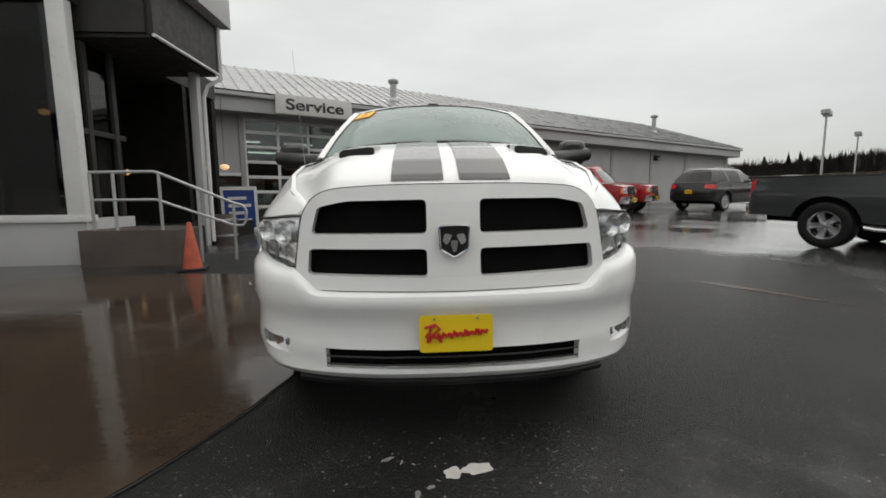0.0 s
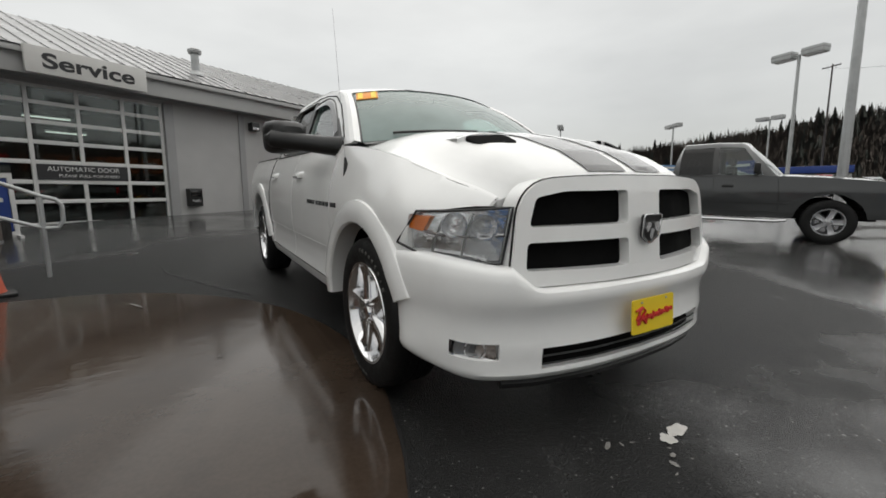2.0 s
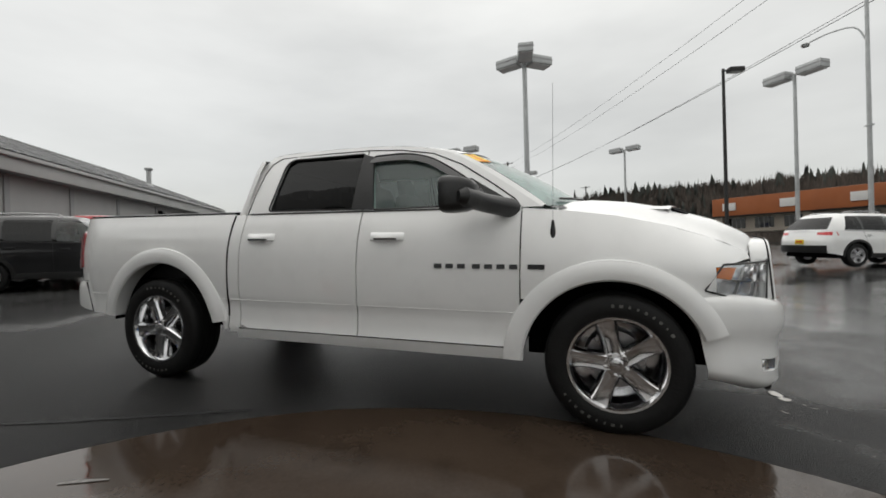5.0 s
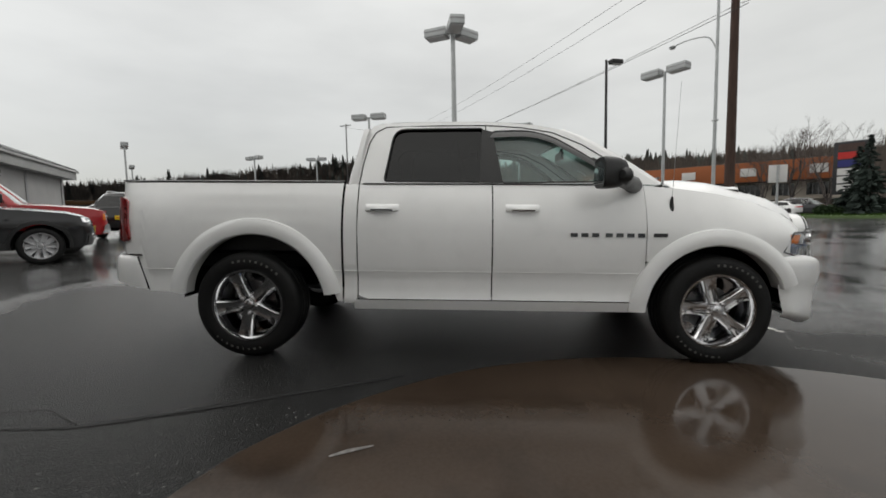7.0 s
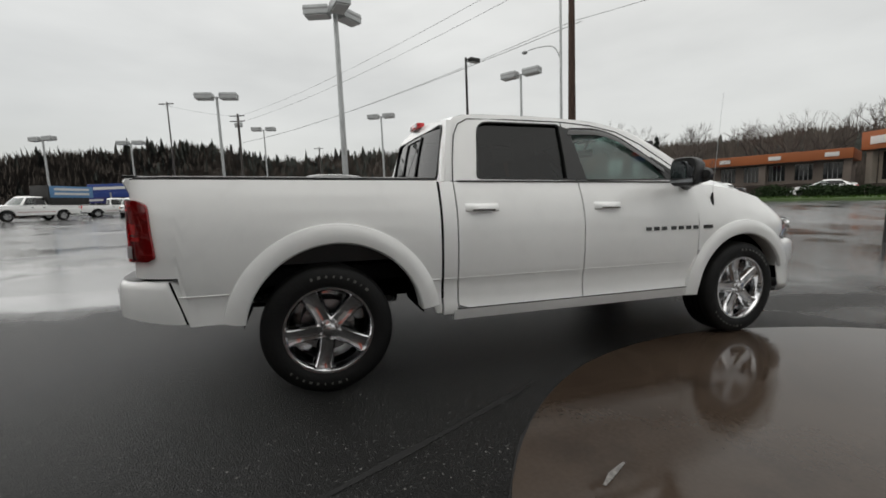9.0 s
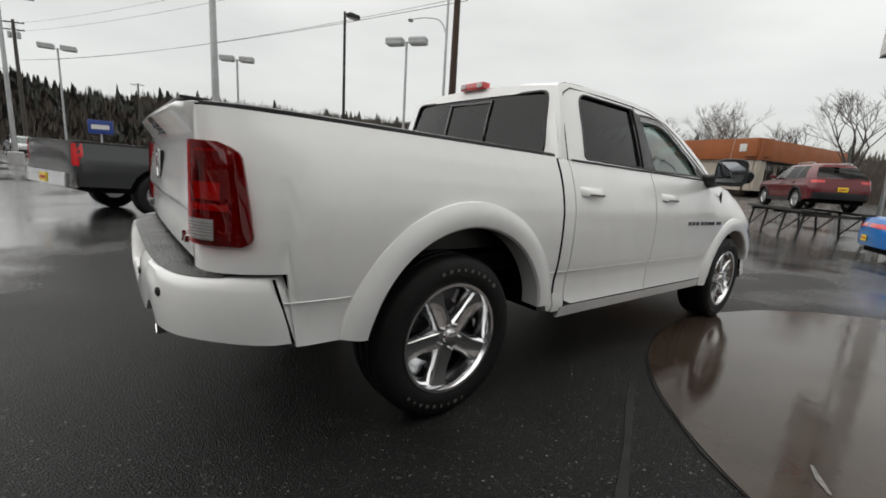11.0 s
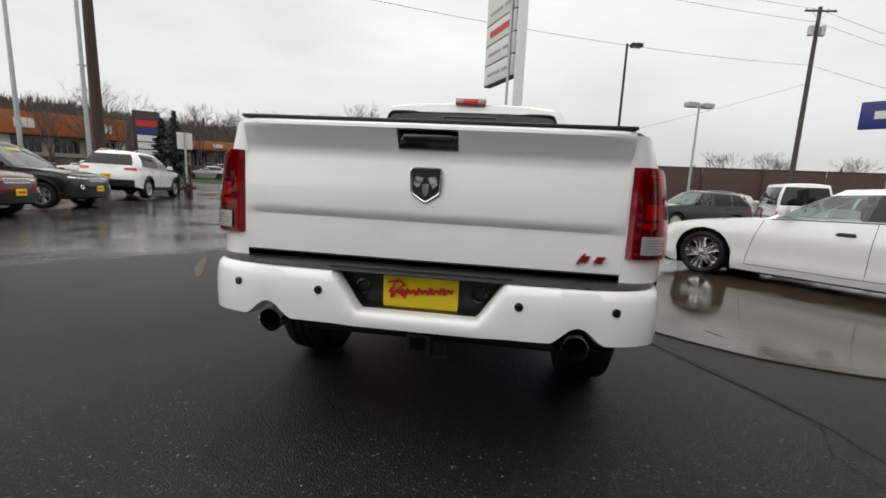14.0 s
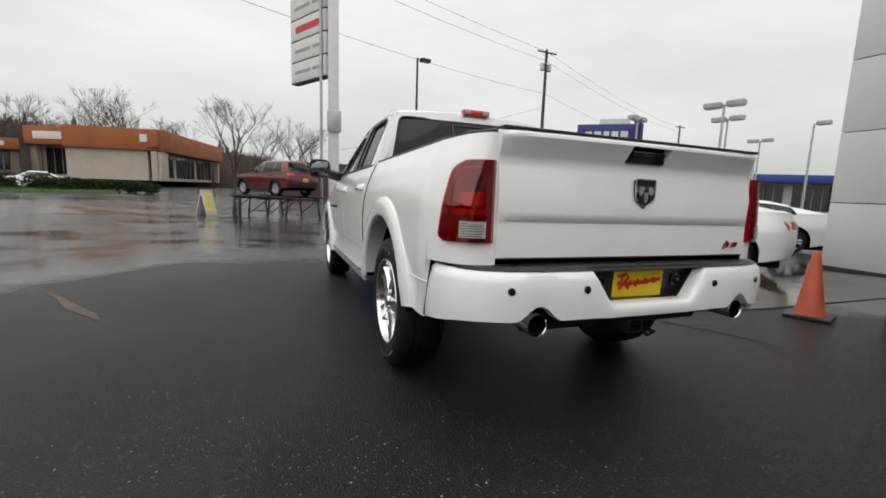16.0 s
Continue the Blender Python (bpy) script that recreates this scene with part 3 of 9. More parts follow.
def build_service():
    wall = thing("wall_service", SB, "long painted grey block wall of the service building", "wall", kind="structure")
    for a, b, z0, z1 in ((-7.0, -1.06, -0.6, 4.4), (3.14, 30.6, -0.6, 4.4), (-1.06, 3.14, 3.78, 4.4)):
        part("wall_panel", box(a, b, 0, 0.25, z0, z1), WALL_PAINT, wall)
    part("wall_return", box(30.35, 30.6, 0.25, 9.0, -0.6, 4.4), WALL_PAINT, wall)
    part("wall_return", box(-7.0, -6.75, 0.25, 9.0, -0.6, 4.4), WALL_PAINT, wall)
    part("wall_back", box(-7.0, 30.6, 9.0, 9.25, -0.6, 4.4), WALL_PAINT, wall)
    for s in (5.75, 8.45, 11.4, 14.5, 17.7, 21.4, 25.1, 30.2):
        part("pilaster", box(s - 0.11, s + 0.11, -0.05, -0.002, -0.6, 3.82, 0.008), WALL_DARK, wall, "darker grey pilaster strip")
    part("plinth", box(3.16, 30.6, -0.03, -0.002, -0.6, 0.34), WALL_DARK, wall)
    for a, b in ((-1.22, -1.06), (3.14, 3.42)):
        part("door_jamb", box(a, b, -0.06, -0.002, -0.3, 3.82, 0.01), WALL_DARK, wall)
    # fascia, gutter, soffit
    roof = thing("roof_service", SB, "low metal roof with standing seams and a deep grey fascia", "roof", kind="structure")
    part("fascia", box(-6.9, 31.0, -0.60, -0.52, 3.86, 4.38, 0.01), FASCIA, roof)
    part("fascia_lip", box(-6.9, 31.0, -0.66, -0.50, 4.385, 4.47, 0.015), WALL_DARK, roof)
    part("gutter", box(-6.9, 31.05, -0.74, -0.61, 4.30, 4.42, 0.02), FASCIA, roof)
    part("soffit", box(-6.9, 31.0, -0.515, -0.065, 3.88, 3.93), WALL_DARK, roof)
    part("end_fascia", box(30.92, 31.0, -0.515, 9.4, 3.86, 4.38), FASCIA, roof)
    bm = bmesh.new()
    e, r, g = 4.475, 6.45, 3.9
    A = [(-7.0, -0.72, e), (31.2, -0.72, e), (31.2, 9.5, e), (-7.0, 9.5, e), (-7.0, g, r), (26.0, g, r)]
    V = [bm.verts.new(p) for p in A]
    for q in ((0, 1, 5, 4), (1, 2, 5), (2, 3, 4, 5), (0, 4, 3)):
        bm.faces.new([V[i] for i in q])
    part("roof_sheet", bm, ROOF_METAL, roof, smooth=0)
    bm = bmesh.new()
    for i in range(94):
        s = -6.8 + i * 0.40
        yt = g if s <= 26.0 else g - (s - 26.0) * (g + 0.72) / 5.2
        zt = e + (yt + 0.72) * (r - e) / (g + 0.72)
        add_tube(bm, [(s, -0.73, e + 0.012), (s, yt, zt + 0.012)], 0.018, 4)
    seams = part("roof_seam", bm, ROOF_METAL, roof, smooth=0)
    seams["kind"] = "stuff"
    for s, y, h in ((4.8, 0.9, 0.75), (23.4, 1.2, 1.0)):
        z = e + (y + 0.72) * (r - e) / (g + 0.72)
        vent = thing("roof_vent", SB @ pose(s, y, z - 0.08), "round galvanised vent pipe with a cap on the roof", "vent", "roof vents")
        part("pipe", lathe([(0, 0.13), (h, 0.13)], 14, "z"), GALV, vent)
        part("flashing", lathe([(0, 0.26), (0.06, 0.24), (0.16, 0.14)], 14, "z"), GALV, vent)
        part("cap", lathe([(h - 0.02, 0.20), (h + 0.04, 0.22), (h + 0.10, 0.22), (h + 0.16, 0.12)], 14, "z"), GALV, vent)
    # overhead glazed door
    door = thing("overhead_door", SB, "white sectional overhead door with rows of dark panes", "garage door", kind="structure")
    door.name = "door_1"
    cols, rows = [-1.04, 0.01, 1.03, 2.08, 3.10], [0.24, 0.86, 1.36, 1.86, 2.36, 2.86, 3.34, 3.76]
    for i, s in enumerate(cols):
        part("stile", box(s - 0.045, s + 0.045, 0.06, 0.12, 0.18, 3.78, 0.006), WHITE_METAL, door)
    for z in rows:
        w = 0.075 if z in (0.24, 3.76) else 0.05
        for a, b in zip(cols, cols[1:]):
            part("rail", box(a + 0.046, b - 0.046, 0.065, 0.115, z - w, z + w, 0.006), WHITE_METAL, door)
    pane = box(-0.465, 0.465, 0.085, 0.091, -0.20, 0.20)
    pane_mesh = finish(pane, "pane", GLASS_CLEAR, 0)
    for i in range(4):
        for j in range(7):
            ob = new("pane", pane_mesh)
            ob.parent = door
            ob.matrix_basis = pose((cols[i] + cols[i + 1]) / 2, 0, (rows[j] + rows[j + 1]) / 2)
            ob.visible_shadow = False
    notice = thing("door_notice", SB, "black notice across the door panes with white lettering", "sign")
    part("board", box(0.05, 2.05, 0.045, 0.055, 1.41, 1.81), INK, notice)
    lettering("AUTOMATIC DOOR", 0.17, WHITE_METAL, SB.inverted() @ SB @ pose(1.05, 0.042, 1.69, 90, 0, 0), notice, 1.6, extrude=0.002)["kind"] = "stuff"
    lettering("PLEASE PULL FORWARD", 0.11, WHITE_METAL, pose(1.15, 0.042, 1.52, 90, 0, 0), notice, 1.35, extrude=0.002)["kind"] = "stuff"
    # the bay behind the door, its gloom painted into the surfaces
    bay = thing("wall_bay", SB, "workshop bay behind the overhead door, gloom in its wall colour", "room", kind="structure")
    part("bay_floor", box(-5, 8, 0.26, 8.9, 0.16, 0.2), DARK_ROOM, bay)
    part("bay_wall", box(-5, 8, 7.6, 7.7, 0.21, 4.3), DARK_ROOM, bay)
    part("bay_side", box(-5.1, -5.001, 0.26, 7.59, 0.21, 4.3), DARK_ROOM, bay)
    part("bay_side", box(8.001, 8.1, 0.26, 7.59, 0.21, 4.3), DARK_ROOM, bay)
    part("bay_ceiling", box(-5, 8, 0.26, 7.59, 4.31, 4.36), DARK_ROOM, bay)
    for i, (s, y, z) in enumerate(((-0.6, 4.0, 3.5), (1.6, 4.0, 3.5), (0.4, 6.2, 3.3), (2.8, 6.2, 3.3), (-1.6, 5.0, 2.7))):
        tubes = thing("strip_light", SB @ pose(s, y, z), "lit fluorescent strip light hanging in the workshop", "light", "workshop lights")
        part("tube", tube([(-0.6, 0, 0), (0.6, 0, 0)], 0.022), LAMP_ON, tubes)
        part("housing", box(-0.62, 0.62, -0.06, 0.06, 0.03, 0.08, 0.01), WHITE_METAL, tubes)
        part("hanger", tube([(0, 0, 0.08), (0, 0, 4.30 - z)], 0.006), SATIN, tubes)
    lift = thing("tool_cabinet", SB @ pose(-0.4, 3.4, 0.2), "pale tool cabinet standing in the workshop", "cabinet")
    part("body", box(-0.4, 0.4, 0, 0.6, 0, 1.75, 0.02), SIGN_WHITE, lift)
    for k in range(4):
        part("drawer", box(-0.37, 0.37, -0.02, -0.002, 0.15 + k * 0.4, 0.5 + k * 0.4, 0.008), WALL_PAINT, lift)
    # sign over the door
    sign = thing("service_sign", SB, "pale rectangular sign reading Service in dark letters", "sign")
    part("panel", box(-0.18, 2.36, -0.86, -0.75, 3.86, 4.48, 0.02), SIGN_WHITE, sign)
    lettering("Service", 0.48, INK, pose(1.09, -0.863, 4.16, 90, 0, 0), sign, 1.92, extrude=0.006, bold=0.012)
    for s in (0.2, 2.0):
        part("bracket", box(s, s + 0.05, -0.748, -0.605, 4.0, 4.05), GALV, sign)
    for s, z in ((6.2, 3.45), (21.8, 3.45)):
        lampbox = thing("wall_lamp", SB @ pose(s, 0, z), "dark boxy wall pack lamp under the eave", "lamp", "wall lamps")
        part("housing", box(-0.16, 0.16, -0.24, -0.002, -0.14, 0.16, 0.02), BLACK_TRIM, lampbox)
        part("lens", box(-0.12, 0.12, -0.252, -0.242, -0.11, -0.02, 0.004), SATIN, lampbox)
    drop = thing("drop_box", SB @ pose(3.84, 0, 0.93), "black night drop box fixed to the grey wall", "box")
    part("body", box(-0.21, 0.21, -0.22, -0.002, -0.30, 0.28, 0.015), BLACK_TRIM, drop)
    part("slot_lid", box(-0.18, 0.18, -0.245, -0.224, 0.02, 0.22, 0.008), GLOSS_BLACK, drop)
    part("label", box(-0.14, 0.14, -0.232, -0.2245, -0.16, -0.08), SATIN, drop)
    win = thing("window_1", SB, "small white-framed window beside the overhead door", "window", kind="structure")
    part("window_frame", holed([(-2.02, 1.16), (-1.08, 1.16), (-1.08, 1.98), (-2.02, 1.98)], [[(-1.92, 1.26), (-1.18, 1.26), (-1.18, 1.88), (-1.92, 1.88)]],
                               lambda u, v, d: (u, -0.05 + d, v), 0.048), WHITE_METAL, win, smooth=0)
    part("pane", box(-1.919, -1.181, -0.02, -0.014, 1.261, 1.879), DARK_GLASS, win)
    pipe = thing("downspout", SB, "white downspout running down the wall corner", "pipe")
    part("pipe", tube([(-2.6, -0.66, 4.30), (-2.6, -0.5, 3.9), (-2.6, -0.07, 3.6), (-2.6, -0.07, -0.2)], 0.05), WHITE_METAL, pipe)


# ---- showroom ----
def build_showroom():
    wall = thing("wall_showroom", pose(0, 0, 0), "low pale wall under the showroom glass", "wall", kind="structure")
    part("base_wall", box(-14, -5.46, 4.25, 4.45, -0.4, 0.74, 0.01), FASCIA, wall)
    part("sill", box(-14, -5.42, 4.20, 4.45, 0.742, 0.86, 0.012), WHITE_METAL, wall)
    part("side_base", box(-5.66, -5.46, 4.452, 5.40, -0.4, 0.80, 0.01), FASCIA, wall)
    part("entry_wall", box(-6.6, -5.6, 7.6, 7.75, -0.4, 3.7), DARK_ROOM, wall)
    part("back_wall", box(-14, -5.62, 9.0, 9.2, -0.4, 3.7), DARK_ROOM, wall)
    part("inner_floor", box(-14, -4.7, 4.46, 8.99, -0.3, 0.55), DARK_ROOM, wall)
    part("header", box(-14, -5.42, 4.22, 4.46, 4.10, 4.6), SOFFIT, wall)
    win = thing("window_2", pose(0, 0, 0), "tall showroom glazing in pale metal frames", "window", kind="structure")
    for x0, x1 in ((-5.72, -5.44), (-8.6, -8.4), (-11.6, -11.4)):
        part("frame", box(x0, x1, 4.22, 4.36, 0.862, 4.098, 0.012), WHITE_METAL, win)
    for x0, x1 in ((-8.398, -5.722), (-11.398, -8.602)):
        p = part("pane", box(x0, x1, 4.31, 4.322, 0.863, 4.097), GLASS_SHOW, win)
        p.visible_shadow = False
    for y in (4.58, 5.18):
        part("frame", box(-5.60, -5.48, y - 0.05, y + 0.05, 0.802, 3.6, 0.01), SOFFIT, win)
    part("frame", box(-5.59, -5.49, 4.37, 5.40, 2.15, 2.24, 0.008), SOFFIT, win)
    p = part("pane", box(-5.55, -5.54, 4.37, 5.40, 0.803, 3.6), GLASS_SHOW, win)
    p.visible_shadow = False
    canopy = thing("canopy", pose(0, 0, 0), "dark entrance canopy with a pale metal edge on a grey post", "canopy", kind="structure")
    part("soffit", box(-14, -4.42, 4.55, 6.75, 3.66, 3.72), SOFFIT, canopy)
    part("fascia_end", box(-4.46, -4.36, 4.55, 6.75, 3.724, 4.66), SOFFIT, canopy)
    part("fascia_front", box(-14, -4.462, 4.5, 4.6, 3.724, 4.9), SOFFIT, canopy)
    part("edge", box(-14, -4.14, 4.45, 6.95, 4.68, 5.6, 0.02), FASCIA, canopy)
    part("post", box(-4.82, -4.66, 6.38, 6.54, 0.0, 3.66, 0.012), FASCIA, canopy)
    part("drip_edge", tube([(-4.36, 4.55, 3.70), (-4.36, 6.78, 3.70)], 0.03), WHITE_METAL, canopy)
    part("downpipe", tube([(-4.34, 6.76, 4.66), (-4.34, 6.76, 3.62), (-4.56, 6.62, 3.44), (-4.64, 6.6, 3.2), (-4.64, 6.6, 0.2)], 0.045), WHITE_METAL, canopy)
    roof = thing("roof_showroom", pose(0, 0, 0), "flat pale parapet over the showroom", "roof", kind="structure")
    part("parapet", box(-14, -5.3, 4.1, 4.449, 4.61, 6.2), FASCIA, roof)
    part("slab", box(-14, -5.6, 6.96, 9.2, 3.724, 4.2), SOFFIT, roof)
    # ramp and railing
    ramp = thing("ramp", pose(0, 0, 0), "stained concrete ramp block at the entrance", "ramp", kind="structure")
    bm = bmesh.new()
    a = [(-5.40, 3.97), (-3.92, 3.97), (-3.92, 4.75), (-4.6, 5.3), (-5.40, 5.3)]
    zt = [0.62, 0.62, 0.62, 0.62, 0.62]
    t = [bm.verts.new((x, y, z)) for (x, y), z in zip(a, zt)]
    b = [bm.verts.new((x, y, -0.3)) for x, y in a]
    bm.faces.new(t)
    for i in range(5):
        j = (i + 1) % 5
        bm.faces.new((t[i], t[j], b[j], b[i]))
    part("block", bm, BRICK_BROWN, ramp, smooth=0)
    rail = thing("handrail", pose(0, 0, 0), "galvanised pipe handrail with two rails beside the ramp", "railing")
    top = [(-5.20, 4.05, 1.51), (-4.25, 4.05, 1.52), (-4.19, 4.07, 1.50), (-3.22, 4.38, 1.03), (-3.10, 4.42, 0.99), (-3.05, 4.44, 0.92), (-3.05, 4.44, 0.74), (-3.10, 4.42, 0.66), (-3.22, 4.38, 0.66)]
    part("top_rail", tube(top, 0.024, 10), GALV, rail)
    part("lower_rail", tube([(-5.20, 4.05, 1.09), (-4.25, 4.05, 1.09), (-4.19, 4.07, 1.07), (-3.22, 4.38, 0.66)], 0.022, 10), GALV, rail)
    for x, y, z in ((-5.20, 4.05, 1.51), (-4.86, 4.05, 1.515), (-4.19, 4.07, 1.50), (-3.70, 4.23, 1.26), (-3.22, 4.38, 1.03)):
        part("post", tube([(x, y, 0.0 if x > -3.9 else 0.3), (x, y, z - 0.01)], 0.024, 10), GALV, rail)
    # wares at the door
    rack = thing("blue_sign", lie(-5.05, 9.05, 25), "white sign stand holding blue printed posters", "sign")
    part("frame", holed([(-0.45, 0), (0.45, 0), (0.45, 1.25), (-0.45, 1.25)], [[(-0.38, 0.12), (0.38, 0.12), (0.38, 1.16), (-0.38, 1.16)]], lambda u, v, d: (u, d, v), 0.05), WHITE_METAL, rack, smooth=0)
    part("poster", box(-0.37, 0.37, 0.02, 0.03, 0.13, 1.15), SIGN_BLUE, rack, "blue printed poster")
    for k in range(4):
        part("print", box(-0.28, 0.28 - 0.1 * (k % 2), 0.012, 0.018, 0.3 + k * 0.2, 0.38 + k * 0.2), WHITE_METAL, rack)
    part("foot", box(-0.45, -0.39, -0.25, 0.3, 0.0, 0.05), WHITE_METAL, rack)
    part("foot", box(0.39, 0.45, -0.25, 0.3, 0.0, 0.05), WHITE_METAL, rack)
    pot = thing("planter", lie(-4.55, 6.95, 0), "round dark wooden barrel planter beside the post", "planter")
    part("barrel", lathe([(0, 0.22), (0.2, 0.27), (0.45, 0.27), (0.62, 0.24), (0.62, 0.20), (0.5, 0.2)], 18, "z"), BRICK_BROWN, pot)
    for z in (0.14, 0.48):
        part("hoop", lathe([(z, 0.273), (z + 0.03, 0.276), (z + 0.05, 0.272)], 18, "z"), SATIN, pot)
    board = thing("window_sign", pose(-6.2, 4.40, 1.06), "pale sign board standing inside the showroom window", "sign")
    part("board", box(-0.45, 0.45, 0, 0.02, -0.18, 0.18), BEIGE, board)
    for k in range(3):
        part("print", box(-0.36, 0.36 - 0.12 * k, -0.006, -0.001, 0.06 - k * 0.09, 0.11 - k * 0.09), INK, board)
    for x, y, z in ((-6.9, 7.4, 1.75), (-6.2, 8.0, 1.85), (-8.6, 7.5, 3.1), (-5.6, 8.4, 1.9), (-5.2, 8.6, 1.95)):
        glow = thing("pendant_lamp", pose(x, y, z), "small warm lamp glowing inside the showroom", "lamp", "showroom lamps")
        part("bulb", lathe([(-0.09, 0.02), (-0.05, 0.10), (0.02, 0.11), (0.05, 0.05)], 12, "z"), LAMP_WARM, glow)
        part("cord", tube([(0, 0, 0.05), (0, 0, 3.68 - z)], 0.006), BLACK_TRIM, glow)


def build_portal():
    """The tall grey panelled front that stands forward of the showroom."""
    p = thing("wall_portal", pose(0, 0, 0), "tall grey composite panel front with fine horizontal joints", "wall", kind="structure")
    z = -0.2
    for z1 in (1.26, 2.60, 3.93, 5.26, 6.6, 7.9):
        part("panel", box(-12.0, -8.54, 1.04, 4.0, z + 0.008, z1 - 0.008, 0.006), PANEL_GREY, p)
        z = z1
    part("core", box(-11.97, -8.58, 1.08, 3.98, -0.3, 7.88), INK, p)
    part("kerb", box(-12.05, -8.50, 1.0, 4.0, -0.4, ground_z(-8.5, 1.5) + 0.06, 0.01), INK, p)


def build_cone(x, y, lean=0.0):
    c = thing("traffic_cone", lie(x, y, 20), "faded orange traffic cone on a black base", "cone")
    part("base", box(-0.19, 0.19, -0.19, 0.19, 0.0, 0.035, 0.012), BLACK_TRIM, c)
    part("cone", lathe([(0.034, 0.135), (0.06, 0.125), (0.68, 0.032), (0.70, 0.022), (0.69, 0.012)], 24, "z"), CONE, c)


build_service()
build_showroom()
build_portal()
build_cone(-3.50, 3.56)


# ---- poles ----
def lamp_head(parent, x, y, z, ang, l=0.75, w=0.42, h=0.30):
    m = pose(x, y, z, 0, 0, ang)
    part("head", box(-l / 2, l / 2, -w / 2, w / 2, 0, h, 0.03), GALV, parent, m=m)
    part("band", box(-l / 2 - 0.004, l / 2 + 0.004, -w / 2 - 0.004, w / 2 + 0.004, h * 0.50, h * 0.68), WALL_DARK, parent, "dark red-brown band", m=m)
    part("lens", box(-l / 2 + 0.05, l / 2 - 0.05, -w / 2 + 0.05, w / 2 - 0.05, -0.03, -0.002), WHITE_METAL, parent, m=m)


def lot_lamp(x, y, top, heads, ang, r=0.075, l=0.75, base=True, mat=None, z0=None):
    z0 = ground_z(x, y) if z0 is None else z0
    ob = thing("lot_lamp", pose(x, y, z0), "tall grey lot lamp with %s box heads" % {1: "a single", 2: "twin", 3: "three", 4: "four"}[heads], "street lamp", "lot lamps")
    h = top - z0
    part("pole", tube([(0, 0, 0), (0, 0, h - 0.1)], [r * 1.2, r * 0.85], 10), mat or GALV, ob)
    part("base", lathe([(0, 0.30), (0.55, 0.30), (0.6, 0.26)], 16, "z"), WALL_PAINT, ob, "round concrete base")
    off = l * 0.72
    for k in range(heads):
        a = radians(ang + 360 * k / heads)
        part("arm", tube([(0, 0, h - 0.15), (off * 0.6 * math.cos(a), off * 0.6 * math.sin(a), h - 0.12)], 0.035, 6), GALV, ob)
        lamp_head(ob, off * math.cos(a), off * math.sin(a), h - 0.25, math.degrees(a), l, l * 0.6, l * 0.36)
    return ob


# ---- the white pickup: nose towards -y, wheels on z = 0 ----
TRUCK = pose(0, 0, 0, 1.55, -0.57, 0)
SIDE = [(0.38, 0.960), (0.44, 0.980), (0.495, 0.994), (0.515, 0.980), (0.60, 0.977), (0.672, 0.979), (0.690, 0.990), (0.80, 0.998), (0.92, 1.0),
        (1.05, 0.992), (1.16, 0.968), (1.26, 0.932), (1.35, 0.888)]
FEN_TOP = [(-0.74, 1.055), (-0.65, 1.100), (-0.55, 1.138), (-0.30, 1.218), (0.0, 1.283), (0.30, 1.322), (0.56, 1.344)]
FEN_X = [(-0.74, 0.665), (-0.55, 0.780), (-0.30, 0.845), (0.0, 0.868), (0.30, 0.872), (0.56, 0.884)]
FEN_P = [(-0.74, 0.74), (-0.65, 0.86), (-0.55, 0.94), (-0.45, 0.982), (-0.30, 1.0)]
BED_Q = [(4.28, 1.0), (4.38, 0.985), (4.46, 0.962), (4.52, 0.935), (4.56, 0.905), (4.59, 0.870), (4.608, 0.830), (4.616, 0.785)]


def side_x(z):
    return interp(SIDE, z)


def fender_x(y, z):
    b = side_x(min(z, 0.95)) * interp(FEN_P, y)
    if z <= 0.95:
        return b
    zt, xt = interp(FEN_TOP, y), interp(FEN_X, y)
    return b + (xt - b) * clamp((z - 0.95) / (zt - 0.95), 0, 1) ** 1.7


def bed_x(y, z):
    a = side_x(z)
    return a - (a - 0.778) * (1 - interp(BED_Q, y)) / 0.215


def cab_x(y, z):
    """Half-width of the cab above the belt line."""
    t = clamp((z - 1.345) / 0.455, -0.2, 1.15)
    k = clamp((1.45 - y) / 0.6, 0, 1) * 0.030 + clamp((y - 2.4) / 0.3, 0, 1) * 0.02
    return 0.886 - (0.150 + k) * t - 0.032 * t * t


def arch(y, yc, zc, r, low):
    d = abs(y - yc)
    return max(low, zc + math.sqrt(r * r - d * d)) if d < r else low


def column_panel(ys, low, top, fx, rows=14, sx=1, extra=()):
    """A body panel made of upright columns between low(y) and top(y), lying on x = fx(y, z)."""
    bm = bmesh.new()
    out = []
    for y in ys:
        a, b = low(y), top(y)
        zs = sorted(set([a + (b - a) * k / rows for k in range(rows + 1)] + [z for z in extra if a + 0.01 < z < b - 0.01]))
        if len(zs) != rows + 1:
            zs = [a + (b - a) * k / rows for k in range(rows + 1)]
        out.append([(sx * fx(y, z), y, z) for z in zs])
    grid(bm, out, flip=sx < 0)
    skirt(bm, lambda co: (co.x - sx * 0.022, co.y, co.z))
    return bm


def spread(a, b, n):
    return [a + (b - a) * k / n for k in range(n + 1)]


